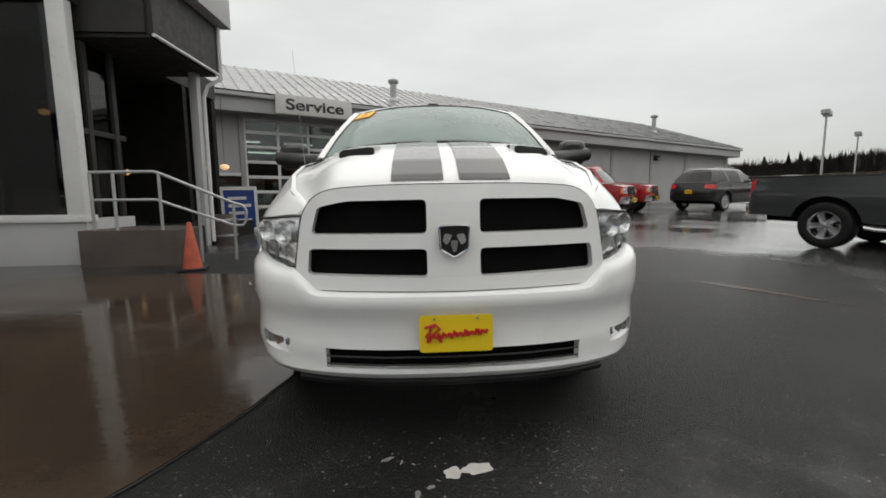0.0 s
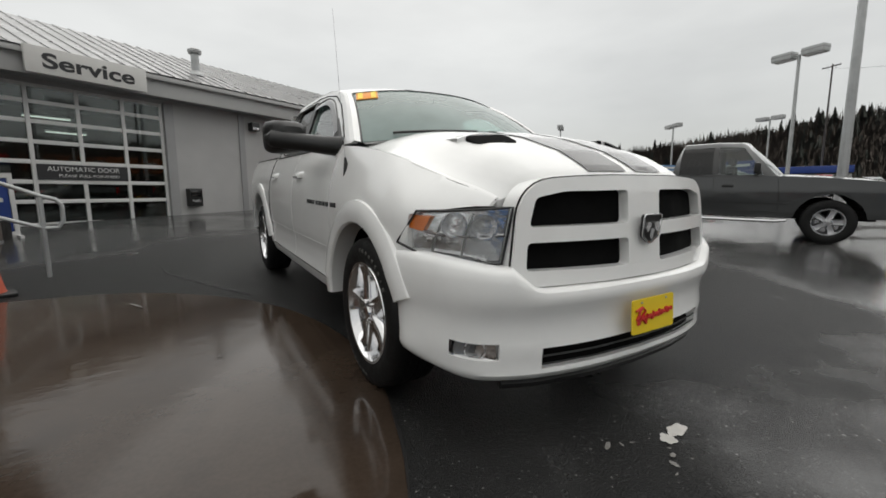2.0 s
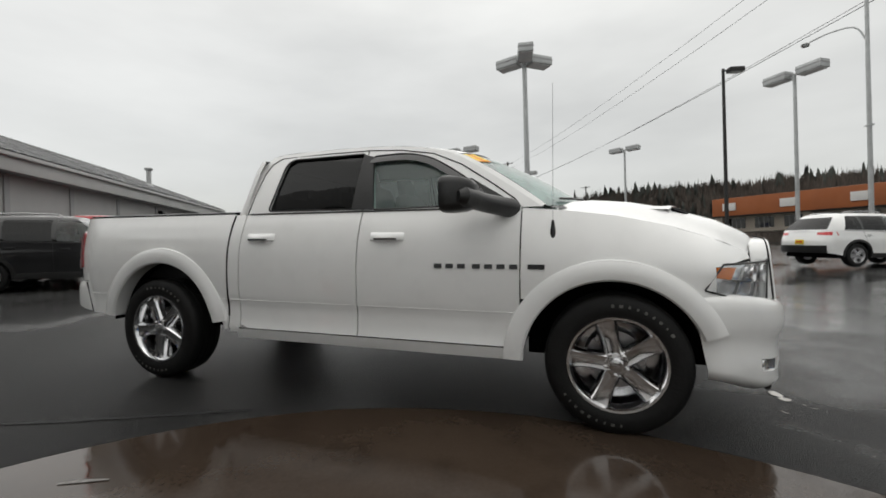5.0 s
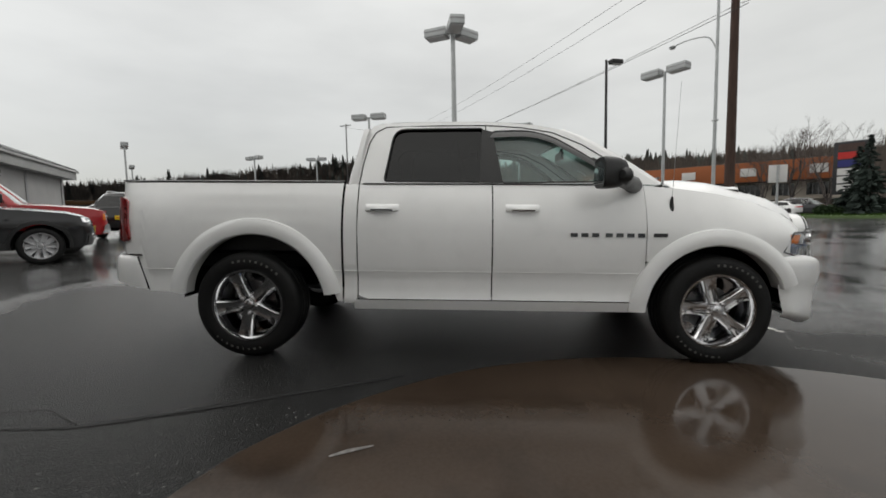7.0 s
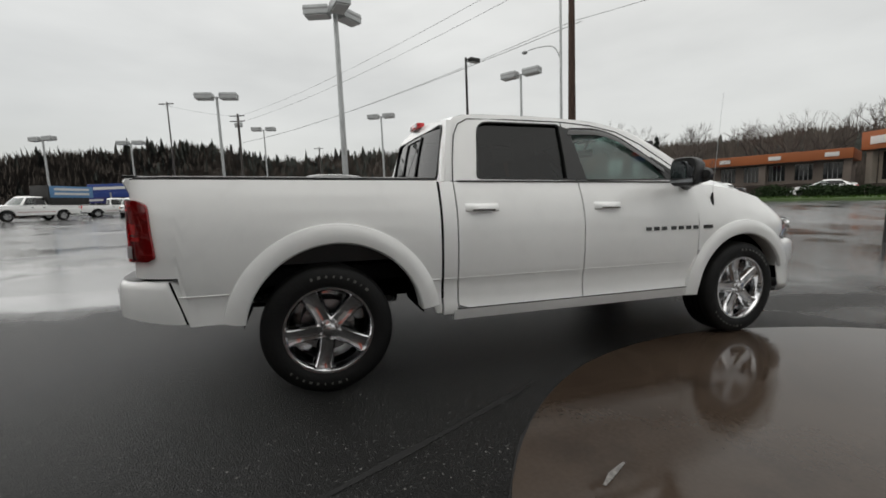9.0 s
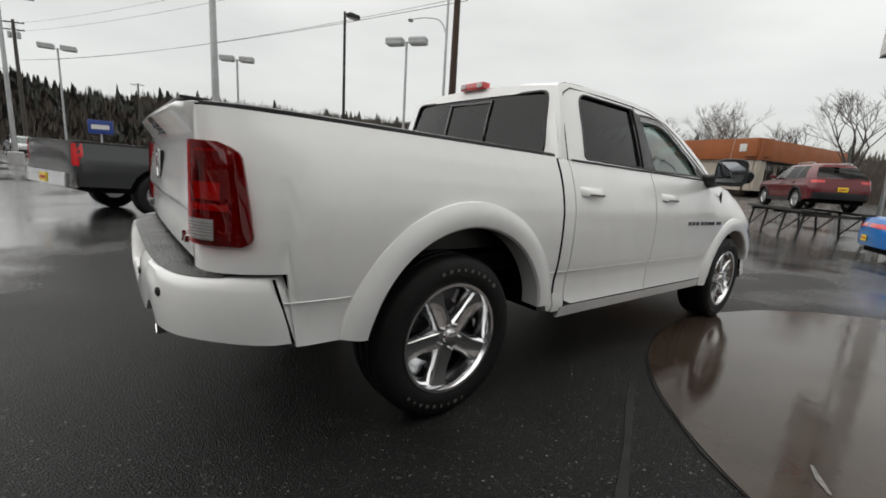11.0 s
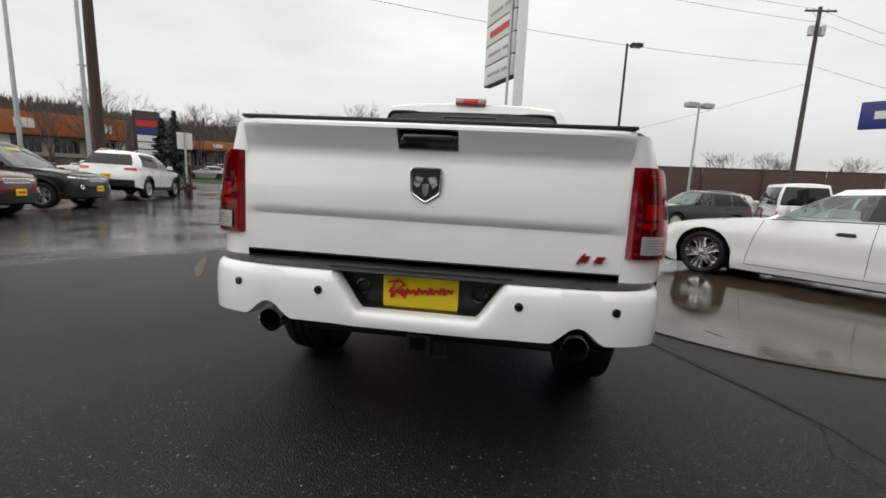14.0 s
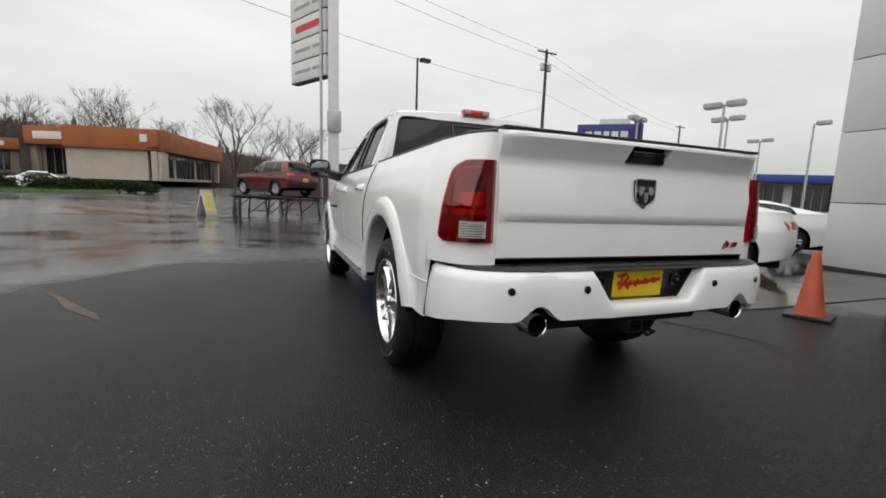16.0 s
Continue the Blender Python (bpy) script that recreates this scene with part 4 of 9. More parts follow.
def build_wheel_meshes(R, rim, width, spokes, chrome, letters=False):
    """Meshes of one wheel, its axle along x and its outer face towards +x."""
    w = width / 2
    k = R - rim
    tyre = lathe([(w * 0.86, rim - 0.006), (w * 0.96, rim + 0.02), (w * 1.02, rim + k * 0.40), (w * 0.98, rim + k * 0.68), (w * 0.90, R - 0.018), (w * 0.76, R - 0.004), (w * 0.44, R),
                  (w * 0.42, R - 0.009), (w * 0.34, R - 0.009), (w * 0.32, R), (w * 0.06, R), (w * 0.04, R - 0.009), (-w * 0.04, R - 0.009), (-w * 0.06, R), (-w * 0.32, R),
                  (-w * 0.34, R - 0.009), (-w * 0.42, R - 0.009), (-w * 0.44, R), (-w * 0.76, R - 0.004), (-w * 0.90, R - 0.018), (-w * 1.0, rim + k * 0.6), (-w * 0.9, rim)], 56, caps=False)
    barrel = lathe([(w * 0.90, rim + 0.010), (w * 0.96, rim + 0.006), (w * 0.95, rim - 0.008), (w * 0.80, rim - 0.020), (w * 0.3, rim - 0.035), (-w * 0.7, rim - 0.035), (-w * 0.72, rim - 0.03), (-w * 0.72, 0.02)], 48, caps=False)
    bm = bmesh.new()
    rows = []
    for r, hw, x in ((0.030, 0.042, w * 0.80), (0.090, 0.044, w * 0.80), (rim * 0.55, 0.042, w * 0.75), (rim * 0.80, 0.047, w * 0.77), (rim - 0.014, 0.058, w * 0.84)):
        rows.append([(x - 0.055, -hw * 1.35, r), (x - 0.014, -hw * 1.12, r), (x, -hw * 0.86, r), (x - 0.004, -hw * 0.4, r), (x - 0.004, hw * 0.4, r), (x, hw * 0.86, r), (x - 0.014, hw * 1.12, r), (x - 0.055, hw * 1.35, r)])
    grid(bm, rows)
    spoke = bm
    cap = lathe([(w * 0.55, 0.078), (w * 0.76, 0.074), (w * 0.79, 0.060), (w * 0.80, 0.042), (w * 0.90, 0.038), (w * 0.93, 0.028), (w * 0.93, 0.0)], 28)
    nut = lathe([(w * 0.74, 0.012), (w * 0.87, 0.011), (w * 0.89, 0.006)], 6)
    disc = lathe([(-w * 0.1, 0.17), (0.0, 0.17), (0.0, 0.0)], 28)
    out = {"barrel": finish(barrel, "wheel", chrome, 30), "tyre": finish(tyre, "tyre", RUBBER, 40), "spoke": finish(spoke, "spoke", chrome, 40),
           "cap": finish(cap, "hub_cap", chrome, 40), "nut": finish(nut, "wheel_nut", chrome, 30), "disc": finish(disc, "brake_disc", SATIN, 40), "n": spokes, "R": R, "w": w, "rim": rim}
    if letters:
        bm = bmesh.new()
        rr = random.Random(2)
        for start, count in ((20, 9), (200, 9)):
            for i in range(count):
                a = radians(start + i * 7.5)
                h, wd, r0 = rr.uniform(0.006, 0.009), rr.uniform(0.004, 0.010), rim + k * 0.52
                c = Vector((w * 1.018, r0 * math.cos(a), r0 * math.sin(a)))
                t = Vector((0, -math.sin(a), math.cos(a)))
                n = Vector((0, math.cos(a), math.sin(a)))
                q = [bm.verts.new(c + t * u * wd + n * v * h + Vector((e, 0, 0))) for e in (-0.004, 0.0025) for u, v in ((-1, -1), (1, -1), (1, 1), (-1, 1))]
                for f in ((4, 5, 6, 7), (0, 1, 5, 4), (1, 2, 6, 5), (2, 3, 7, 6), (3, 0, 4, 7)):
                    bm.faces.new([q[j] for j in f])
        out["letters"] = finish(bm, "raised_letters", TYRE_LETTER, 0)
    return out


def put_wheel(ms, parent, x, y, outward, turn=0.0):
    m = pose(x, y, ms["R"], 0, 0, 0 if outward > 0 else 180) @ pose(0, 0, 0, turn, 0, 0)
    hub = new("wheel", ms["barrel"])
    hub.parent, hub.matrix_basis = parent, m
    for key, name in (("tyre", "tyre"), ("cap", "hub_cap"), ("disc", "brake_disc"), ("letters", "raised_letters")):
        if key in ms:
            ob = new(name, ms[key])
            ob.parent = hub
            if key == "letters":
                ob["kind"] = "stuff"
    for i in range(ms["n"]):
        ob = new("spoke", ms["spoke"])
        ob.parent, ob.matrix_basis = hub, pose(0, 0, 0, 360 * i / ms["n"] if "pairs" not in ms else 72 * (i // 2) + (11 if i % 2 else -11), 0, 0)
    for i in range(5):
        ob = new("wheel_nut", ms["nut"])
        a = radians(72 * i + 36)
        ob.parent, ob.matrix_basis = hub, pose(0, 0.064 * math.cos(a), 0.064 * math.sin(a))
    return hub


def flare(yc, zc, rin, rout, a0, a1, sx):
    prof = [(rin + 0.005, 0.89), (rin, 1.006), (rin + 0.010, 1.020), (rin + 0.05, 1.028), (rout - 0.03, 1.018), (rout - 0.004, 1.004), (rout, 0.975)]
    bm = bmesh.new()
    rows = []
    for k in range(41):
        a = radians(a0 + (a1 - a0) * k / 40)
        fade = min(1.0, k / 3, (40 - k) / 3)
        rows.append([(sx * (x - 0.012 * (1 - fade)), yc + r * math.cos(a), zc + r * math.sin(a) * 1.0) for r, x in prof])
    grid(bm, rows, flip=sx < 0)
    return bm


BUMP_PLAN = [(0.0, -1.015), (0.30, -1.002), (0.55, -0.958), (0.75, -0.880), (0.88, -0.775), (0.955, -0.640), (0.992, -0.500), (1.0, -0.430)]


def bumper_front():
    """Nose bumper, wrapped round the plan curve, with openings for intake and fog lamps."""
    half = smooth_line(BUMP_PLAN, 80)
    xs_want = [0, 0.08, 0.16, 0.24, 0.32, 0.40, 0.48, 0.57, 0.61, 0.655, 0.70, 0.745, 0.79, 0.83, 0.87, 0.905, 0.935, 0.96, 0.978, 0.992, 1.0]
    hx, hy = [p[0] for p in half], [p[1] for p in half]
    cols = [(-x, float(np.interp(x, hx, hy))) for x in xs_want[:0:-1]] + [(x, float(np.interp(x, hx, hy))) for x in xs_want]
    zr = [0.0, 0.03, 0.055, 0.075, 0.120, 0.165, 0.19, 0.25, 0.31, 0.345]
    off = [-0.040, 0.008, 0.014, 0.004, -0.014, -0.018, -0.022, -0.027, -0.018, 0.0]
    up = [(0.35, 0.006), (0.60, 0.004), (0.80, 0.0), (0.93, -0.014), (1.0, -0.04)]

    def at(i, j, deep=0.0):
        x, y = cols[i]
        a, b = cols[max(i - 1, 0)], cols[min(i + 1, len(cols) - 1)]
        t = Vector((b[0] - a[0], b[1] - a[1])).normalized()
        nrm = Vector((t.y, -t.x))
        wrap = clamp((abs(x) - 0.80) / 0.20, 0, 1)
        lift = 0.085 * wrap ** 2
        top = 0.700 + 0.090 * clamp((abs(x) - 0.60) / 0.10, 0, 1) + 0.045 * clamp((abs(x) - 0.76) / 0.2, 0, 1)
        if j < len(zr):
            z, o = 0.285 + zr[j], off[j] * (1 - 0.7 * wrap)
        else:
            f, o = up[j - len(zr)]
            z = 0.63 + (top - 0.63) * f
        z += lift * (1 - clamp((z - 0.285) / 0.45, 0, 1))
        o -= 0.055 * clamp((0.43 - z) / 0.14, 0, 1)
        p = Vector((x, y)) + nrm * (o - deep)
        rake = 0.09 * clamp((y + 0.64) / 0.20, 0, 1) * (1 - clamp((z - 0.285) / 0.45, 0, 1))
        return (p.x, p.y - rake, z)

    nr = len(zr) + len(up)
    bm, dark = bmesh.new(), bmesh.new()
    V = [[bm.verts.new(at(i, j)) for j in range(nr)] for i in range(len(cols))]
    D = [[dark.verts.new(at(i, j, 0.035)) for j in range(nr)] for i in range(len(cols))]
    for i in range(len(cols) - 1):
        xm = abs(cols[i][0] + cols[i + 1][0]) / 2
        for j in range(nr - 1):
            hole = (xm < 0.57 and 3 <= j < 5) or (0.745 < xm < 0.905 and 4 <= j < 6)
            if not hole:
                bm.faces.new((V[i][j], V[i + 1][j], V[i + 1][j + 1], V[i][j + 1]))
            else:
                dark.faces.new((D[i][j], D[i + 1][j], D[i + 1][j + 1], D[i][j + 1]))
    bmesh.ops.delete(dark, geom=[v for v in dark.verts if not v.link_faces], context="VERTS")
    skirt(bm, lambda co: (co.x * 0.985, co.y + 0.034, co.z))
    return bm, dark


def grille_y(x, z):
    return -0.958 + 0.235 * x * x + 0.10 * (z - 0.93) + 0.10 * max(0, z - 1.08) ** 1.2


def hood_point(x, v):
    ye = -0.735 + v * 1.165
    xe = interp(FEN_X, ye) - 0.005
    u = clamp(abs(x) / xe, 0, 1)
    yf = -0.890 + 0.155 * (min(abs(x), 0.67) / 0.665) ** 2.2
    yr = 0.12 + 0.31 * (abs(x) / 0.88) ** 2
    y = yf + (yr - yf) * v
    ze = interp(FEN_TOP, ye)
    zc = interp([(-0.89, 1.138), (-0.875, 1.166), (-0.84, 1.192), (-0.70, 1.264), (-0.45, 1.344), (-0.2, 1.394), (0.0, 1.412), (0.12, 1.410)], -0.89 + v * 1.01)
    s0 = 0.58 + 0.20 * (1 - clamp(v / 0.30, 0, 1))
    s = clamp((u - s0) / (1 - s0), 0, 1)
    return Vector((x, y, ze + (zc - ze) * (1 - s * s * (3 - 2 * s)) - 0.012 * (u ** 2)))


def quad_patch(c00, c10, c11, c01, nu, nv, bulge):
    """A curved four-cornered sheet; bulge(u, v) gives the outward push."""
    c = [Vector(p) for p in (c00, c10, c11, c01)]
    rows = []
    for i in range(nu + 1):
        u = i / nu
        rows.append([(1 - u) * (1 - v) * c[0] + u * (1 - v) * c[1] + u * v * c[2] + (1 - u) * v * c[3] + Vector(bulge(u, v)) for v in (j / nv for j in range(nv + 1))])
    return rows


def build_pickup():
    T = thing("pickup_truck", TRUCK, "white crew cab pickup with charcoal hood stripes, wet from rain", "pickup truck")
    wheels = build_wheel_meshes(0.412, 0.272, 0.285, 5, WHEEL_CHROME, True)
    for x, y, o, turn in ((-0.845, 0.0, -1, 14), (-0.845, 3.556, -1, 26), (0.845, 0.0, 1, 20), (0.845, 3.556, 1, 50)):
        put_wheel(wheels, T, x, y, o, turn)

    # -- sides
    belt = 1.345
    for sx in (1, -1):
        part("front_fender", column_panel(spread(0.548, -0.30, 26) + spread(-0.34, -0.50, 5), lambda y: arch(y, 0.03, 0.40, 0.585, 0.78 if y > -0.4 else 0.80), lambda y: interp(FEN_TOP, y), fender_x, 14, sx), WHITE_PAINT, T)
        part("fender_tip", column_panel(spread(-0.50, -0.735, 8), lambda y: 0.985 + 0.038 * clamp((-0.50 - y) / 0.2, 0, 1), lambda y: interp(FEN_TOP, y), fender_x, 5, sx), WHITE_PAINT, T)
        fd = part("front_door", column_panel(spread(0.556, 1.672, 16), lambda y: arch(y, 0.03, 0.40, 0.585, 0.478), lambda y: belt, lambda y, z: side_x(z), 20, sx), WHITE_PAINT, T)
        rd = part("rear_door", column_panel(spread(1.682, 2.686, 14), lambda y: 0.478 + 0.025 * clamp((y - 2.60) / 0.086, 0, 1) ** 2.5, lambda y: belt, lambda y, z: side_x(z), 20, sx), WHITE_PAINT, T)
        part("cab_corner", column_panel(spread(2.696, 2.796, 4), lambda y: 0.44, lambda y: belt, lambda y, z: side_x(z), 20, sx), WHITE_PAINT, T)
        part("rocker_panel", column_panel(spread(0.60, 2.72, 18), lambda y: 0.395, lambda y: 0.470, lambda y, z: side_x(z) + 0.004, 4, sx), WHITE_PAINT, T)
        part("bed_side", column_panel(spread(2.812, 2.95, 4) + spread(2.98, 4.02, 30) + spread(4.08, 4.44, 9) + [4.48, 4.52, 4.55, 4.575, 4.595, 4.608, 4.615],
                                      lambda y: arch(y, 3.49, 0.42, 0.62, 0.455 if y < 3.4 else 0.515) if y < 4.36 else 0.80, lambda y: 1.352, bed_x, 20, sx), WHITE_PAINT, T)
        part("wheel_flare", flare(0.03, 0.395, 0.505, 0.632, 1, 158, sx), WHITE_PAINT, T)
        part("wheel_flare", flare(3.49, 0.415, 0.545, 0.672, 9, 171, sx), WHITE_PAINT, T)
        part("shut_line", tube([(sx * (side_x(0.474) + 0.002), y, 0.474) for y in spread(0.60, 2.70, 12)], 0.0032, 5), UNDERBODY, T)
        for ya, yb in ((2.815, 2.90), (4.11, 4.37)):
            part("body_crease", tube([(sx * (bed_x(y, 0.69) - 0.0015), y, 0.69) for y in spread(ya, yb, 6)], 0.0030, 6), WHITE_PAINT, T)
        part("body_crease", tube([(sx * (side_x(0.69) - 0.0015), y, 0.69) for y in spread(0.565, 2.79, 16)], 0.0030, 6), WHITE_PAINT, T)
        # door handles
        for door, yc in ((fd, 1.455), (rd, 2.505)):
            bm = bmesh.new()
            rows = []
            for k in range(9):
                u = k / 8
                b = math.sin(math.pi * u) ** 0.5
                y = yc - 0.125 + 0.25 * u
                rows.append([(sx * (side_x(z) + d * b), y, z) for z, d in ((1.142, 0.0), (1.145, 0.028), (1.16, 0.036), (1.178, 0.034), (1.192, 0.02), (1.196, 0.0))])
            grid(bm, rows)
            h = part("door_handle", bm, WHITE_PAINT, door)
            bm = bmesh.new()
            grid(bm, [[(sx * (side_x(z) + d), yc + u, z) for z, d in ((1.137, 0.012), (1.146, 0.030), (1.156, 0.037))] for u in spread(-0.085, 0.085, 6)])
            part("chrome_insert", bm, CHROME, h, "chrome insert")
        # cab side frame with its two windows
        ol = [(0.43, 1.349), (1.0, 1.349), (1.6, 1.349), (2.2, 1.349), (2.775, 1.349), (2.765, 1.42), (2.735, 1.56), (2.70, 1.69), (2.665, 1.77), (2.61, 1.820), (2.52, 1.842), (2.2, 1.853), (1.85, 1.855), (1.55, 1.846),
              (1.33, 1.826), (1.17, 1.795), (1.02, 1.742), (0.88, 1.658), (0.74, 1.565), (0.60, 1.470), (0.50, 1.400)]
        rear = rounded([(1.760, 1.366), (2.505, 1.370), (2.440, 1.788), (1.742, 1.796)], [0.03, 0.03, 0.09, 0.03], 4)
        front = rounded([(0.70, 1.374), (1.606, 1.360), (1.680, 1.770), (1.40, 1.780), (1.20, 1.730), (0.94, 1.570)], [0.02, 0.03, 0.04, 0.10, 0.10, 0.2], 4)
        place = lambda u, v, d, s=sx: (s * (cab_x(u, v) - d), u, v)
        part("cab_side", holed(ol, [rear, front], place, 0.05, 0.25), WHITE_PAINT, T)
        up = [(0.80, 1.470), (0.94, 1.566), (1.08, 1.652), (1.20, 1.722), (1.30, 1.755), (1.40, 1.770), (1.54, 1.768), (1.675, 1.760)]
        bm = bmesh.new()
        grid(bm, [[(sx * (cab_x(u, v - dv) + e), u + 0.35 * dv, v - dv) for dv, e in ((0.0, 0.003), (0.02, 0.012), (0.045, 0.014))] for u, v in up])
        part("rain_visor", bm, GLOSS_BLACK, T, "smoked rain visor")
        for name, loop, mat, lab in (("rear_side_window", rear, GLASS_TINT, "dark privacy glass"), ("front_side_window", front, GLASS_SIDE, "clear side glass")):
            p = part(name, holed(loop, [], lambda u, v, d, s=sx: (s * (cab_x(u, v) - 0.018 - d), u, v), 0.004, 0.3), mat, T, lab)
            p.visible_shadow = False
            bm = bmesh.new()
            add_tube(bm, [place(u, v, -0.001) for u, v in loop] + [place(*loop[0], -0.001)], 0.0065, 6)
            part("window_seal", bm, BLACK_TRIM, T)
        part("door_pillar", holed(rounded([(1.598, 1.360), (1.772, 1.362), (1.752, 1.788), (1.668, 1.766)], 0.008, 2), [], lambda u, v, d, s=sx: (s * (cab_x(u, v) + 0.010 - d), u, v), 0.02, 0.06), BLACK_TRIM, T, "black pillar cover")
        part("mirror_sail", holed([(0.585, 1.366), (0.80, 1.366), (0.935, 1.553), (0.90, 1.56)], [], lambda u, v, d, s=sx: (s * (cab_x(u, v) + 0.005 - d), u, v), 0.02), BLACK_TRIM, T)
        # shut lines above the belt
        part("shut_line", tube([place(u, v, -0.0005) for u, v in ((2.692, 1.345), (2.672, 1.50), (2.635, 1.68), (2.59, 1.765), (2.51, 1.808), (2.1, 1.818), (1.71, 1.82), (1.45, 1.803), (1.20, 1.762), (0.98, 1.665), (0.76, 1.52), (0.60, 1.405), (0.56, 1.352))], 0.0045, 5), UNDERBODY, T)
        part("shut_line", tube([place(u, v, -0.0005) for u, v in ((1.684, 1.35), (1.715, 1.60), (1.722, 1.82))], 0.004, 5), UNDERBODY, T)
        part("belt_trim", tube([(sx * (0.893), y, 1.349) for y in spread(0.60, 2.66, 8)], 0.006, 6), BLACK_TRIM, T)
        # mirror
        mir = part("wing_mirror", bm_mirror(sx), BLACK_TRIM, T, "large black wing mirror")
        part("mirror_arm", tube([(sx * 0.87, 0.62, 1.340), (sx * 0.96, 0.66, 1.348), (sx * 1.06, 0.755, 1.366), (sx * 1.17, 0.80, 1.380), (sx * 1.265, 0.835, 1.390), (sx * 1.285, 0.86, 1.392)], [0.066, 0.060, 0.058, 0.058, 0.054, 0.03], 12), BLACK_TRIM, mir)
        part("mirror_glass", box(-0.095, 0.095, -0.003, 0.003, -0.080, 0.080, 0.002), MIRROR_GLASS, mir, "dim mirror glass", m=pose(sx * 1.185, 0.977, 1.410, 3, 0, -sx * 2))
        # badges as plain shapes
        for i in range(7):
            y = 1.105 - i * 0.078 - (0.02 if i > 2 else 0)
            bm = bmesh.new()
            grid(bm, [[(sx * (side_x(z) + 0.006), yy, z) for z in (0.960, 0.989)] for yy in (y, y - 0.050)])
            skirt(bm, lambda co: (co.x - sx * 0.008, co.y, co.z))
            part("door_badge", bm, GREY_PAINT, T, "dark grey raised badge bar", smooth=0)
        bm = bmesh.new()
        grid(bm, [[(sx * (fender_x(yy, z) + 0.006), yy, z) for z in (0.962, 0.990)] for yy in (0.505, 0.405)])
        skirt(bm, lambda co: (co.x - sx * 0.008, co.y, co.z))
        part("fender_badge", bm, BLACK_TRIM, T, "small dark fender badge", smooth=0)
        part("cab_gap", tube([(sx * (side_x(z) - 0.006), 2.803, z) for z in spread(0.56, 1.34, 10)], 0.011, 6), UNDERBODY, T)
        # tail lamp
        def lamp_rows(z0, z1, y0, y1, off, n=12, k=10):
            rows = []
            for j in range(k + 1):
                z = z0 + (z1 - z0) * j / k
                ya = y0(z) if callable(y0) else y0
                rows.append([(sx * (bed_x(y, z) + off * 0.8), y + off * clamp((y - 4.44) / 0.15, 0, 1), z) for y in spread(ya, y1, n)])
            return rows
        edge = lambda z: 4.466 + 0.032 * clamp((z - 0.90) / 0.33, 0, 1) + 0.055 * clamp((z - 1.19) / 0.048, 0, 1) ** 2.2 + 0.03 * clamp((0.925 - z) / 0.028, 0, 1) ** 2
        bm = bmesh.new()
        grid(bm, lamp_rows(0.897, 1.238, edge, 4.6155, 0.014, 12, 22), flip=sx < 0)
        skirt(bm, lambda co: (co.x * 0.97, co.y - 0.02, co.z))
        tl = part("tail_lamp", bm, RED_LENS, T, "dark red tail lamp")
        bm = bmesh.new()
        grid(bm, lamp_rows(0.897, 1.238, edge, 4.6155, 0.022, 12, 22), flip=sx < 0)
        part("outer_lens", bm, RED_GLASS, tl, "red outer lens").visible_shadow = False
        for nm, z0, z1, ya, yb, mt in (("lamp_glow", 1.012, 1.034, 4.53, 4.611, RED_LENS_BRIGHT), ("lamp_glow", 1.048, 1.105, 4.55, 4.609, RED_LENS_BRIGHT), ("lamp_glow", 1.205, 1.211, 4.56, 4.606, RED_LENS_BRIGHT), ("bulb_well", 1.105, 1.180, 4.590, 4.606, RED_GLASS), ("reverse_lens", 0.916, 0.985, 4.562, 4.612, CLEAR_LENS)):
            bm = bmesh.new()
            grid(bm, lamp_rows(z0, z1, ya, yb, 0.0265 if nm == "reverse_lens" else 0.0175, 8, 4), flip=sx < 0)
            piece = part(nm, bm, mt, tl)
            if nm == "reverse_lens":
                for k in range(6):
                    part("lens_rib", tube([p for p in lamp_rows(0.924 + 0.0105 * k, 0.925 + 0.0105 * k, 4.566, 4.6105, 0.0275, 6, 1)[0]], 0.0016, 4), SATIN, piece)
        # head lamp
        c00, c10, c11, c01 = (sx * 0.982, -0.440, 0.860), (sx * 0.700, -0.822, 0.797), (sx * 0.660, -0.836, 1.022), (sx * 0.937, -0.540, 1.000)
        bul = lambda u, v, k=1.0: (sx * 0.050 * k * math.sin(math.pi * u) * (0.7 + 0.3 * math.sin(math.pi * v)), -0.050 * k * math.sin(math.pi * u), -0.03 * k * math.sin(math.pi * u) * (1 - v))
        hl = bmesh.new()
        rows = quad_patch(c00, c10, c11, c01, 14, 8, lambda u, v: (0, 0, 0))
        rows = [[(p.x * 0.982 + sx * 0.006 + b[0] * 0.85, p.y + 0.024 + b[1] * 0.85, p.z + b[2]) for p, b in zip(r, (bul(i / 14, j / 8) for j in range(9)))] for i, r in enumerate(rows)]
        grid(hl, rows, flip=sx < 0)
        lamp = part("head_lamp", hl, REFLECTOR, T, "clear head lamp with an amber corner")
        bm = bmesh.new()
        grid(bm, quad_patch(c00, c10, c11, c01, 14, 8, bul), flip=sx < 0)
        skirt(bm, lambda co: (co.x * 0.955 + sx * 0.012, co.y + 0.05, co.z))
        p = part("lens", bm, GLASS_LAMP, lamp, "clear lens")
        p.visible_shadow = False
        bm = bmesh.new()
        grid(bm, [[Vector((co[0] + sx * 0.010, co[1] - 0.012, co[2])) for co in r[4:8]] for r in rows[0:4]], flip=sx < 0)
        skirt(bm, lambda co: (co.x - sx * 0.02, co.y + 0.02, co.z))
        part("turn_lens", bm, AMBER, lamp, "amber turn lens")
        for i in (5, 9):
            part("reflector_step", tube([Vector(rows[i][j]) + Vector((sx * 0.003, -0.005, 0)) for j in range(1, 8)], 0.005, 5), SATIN, lamp)
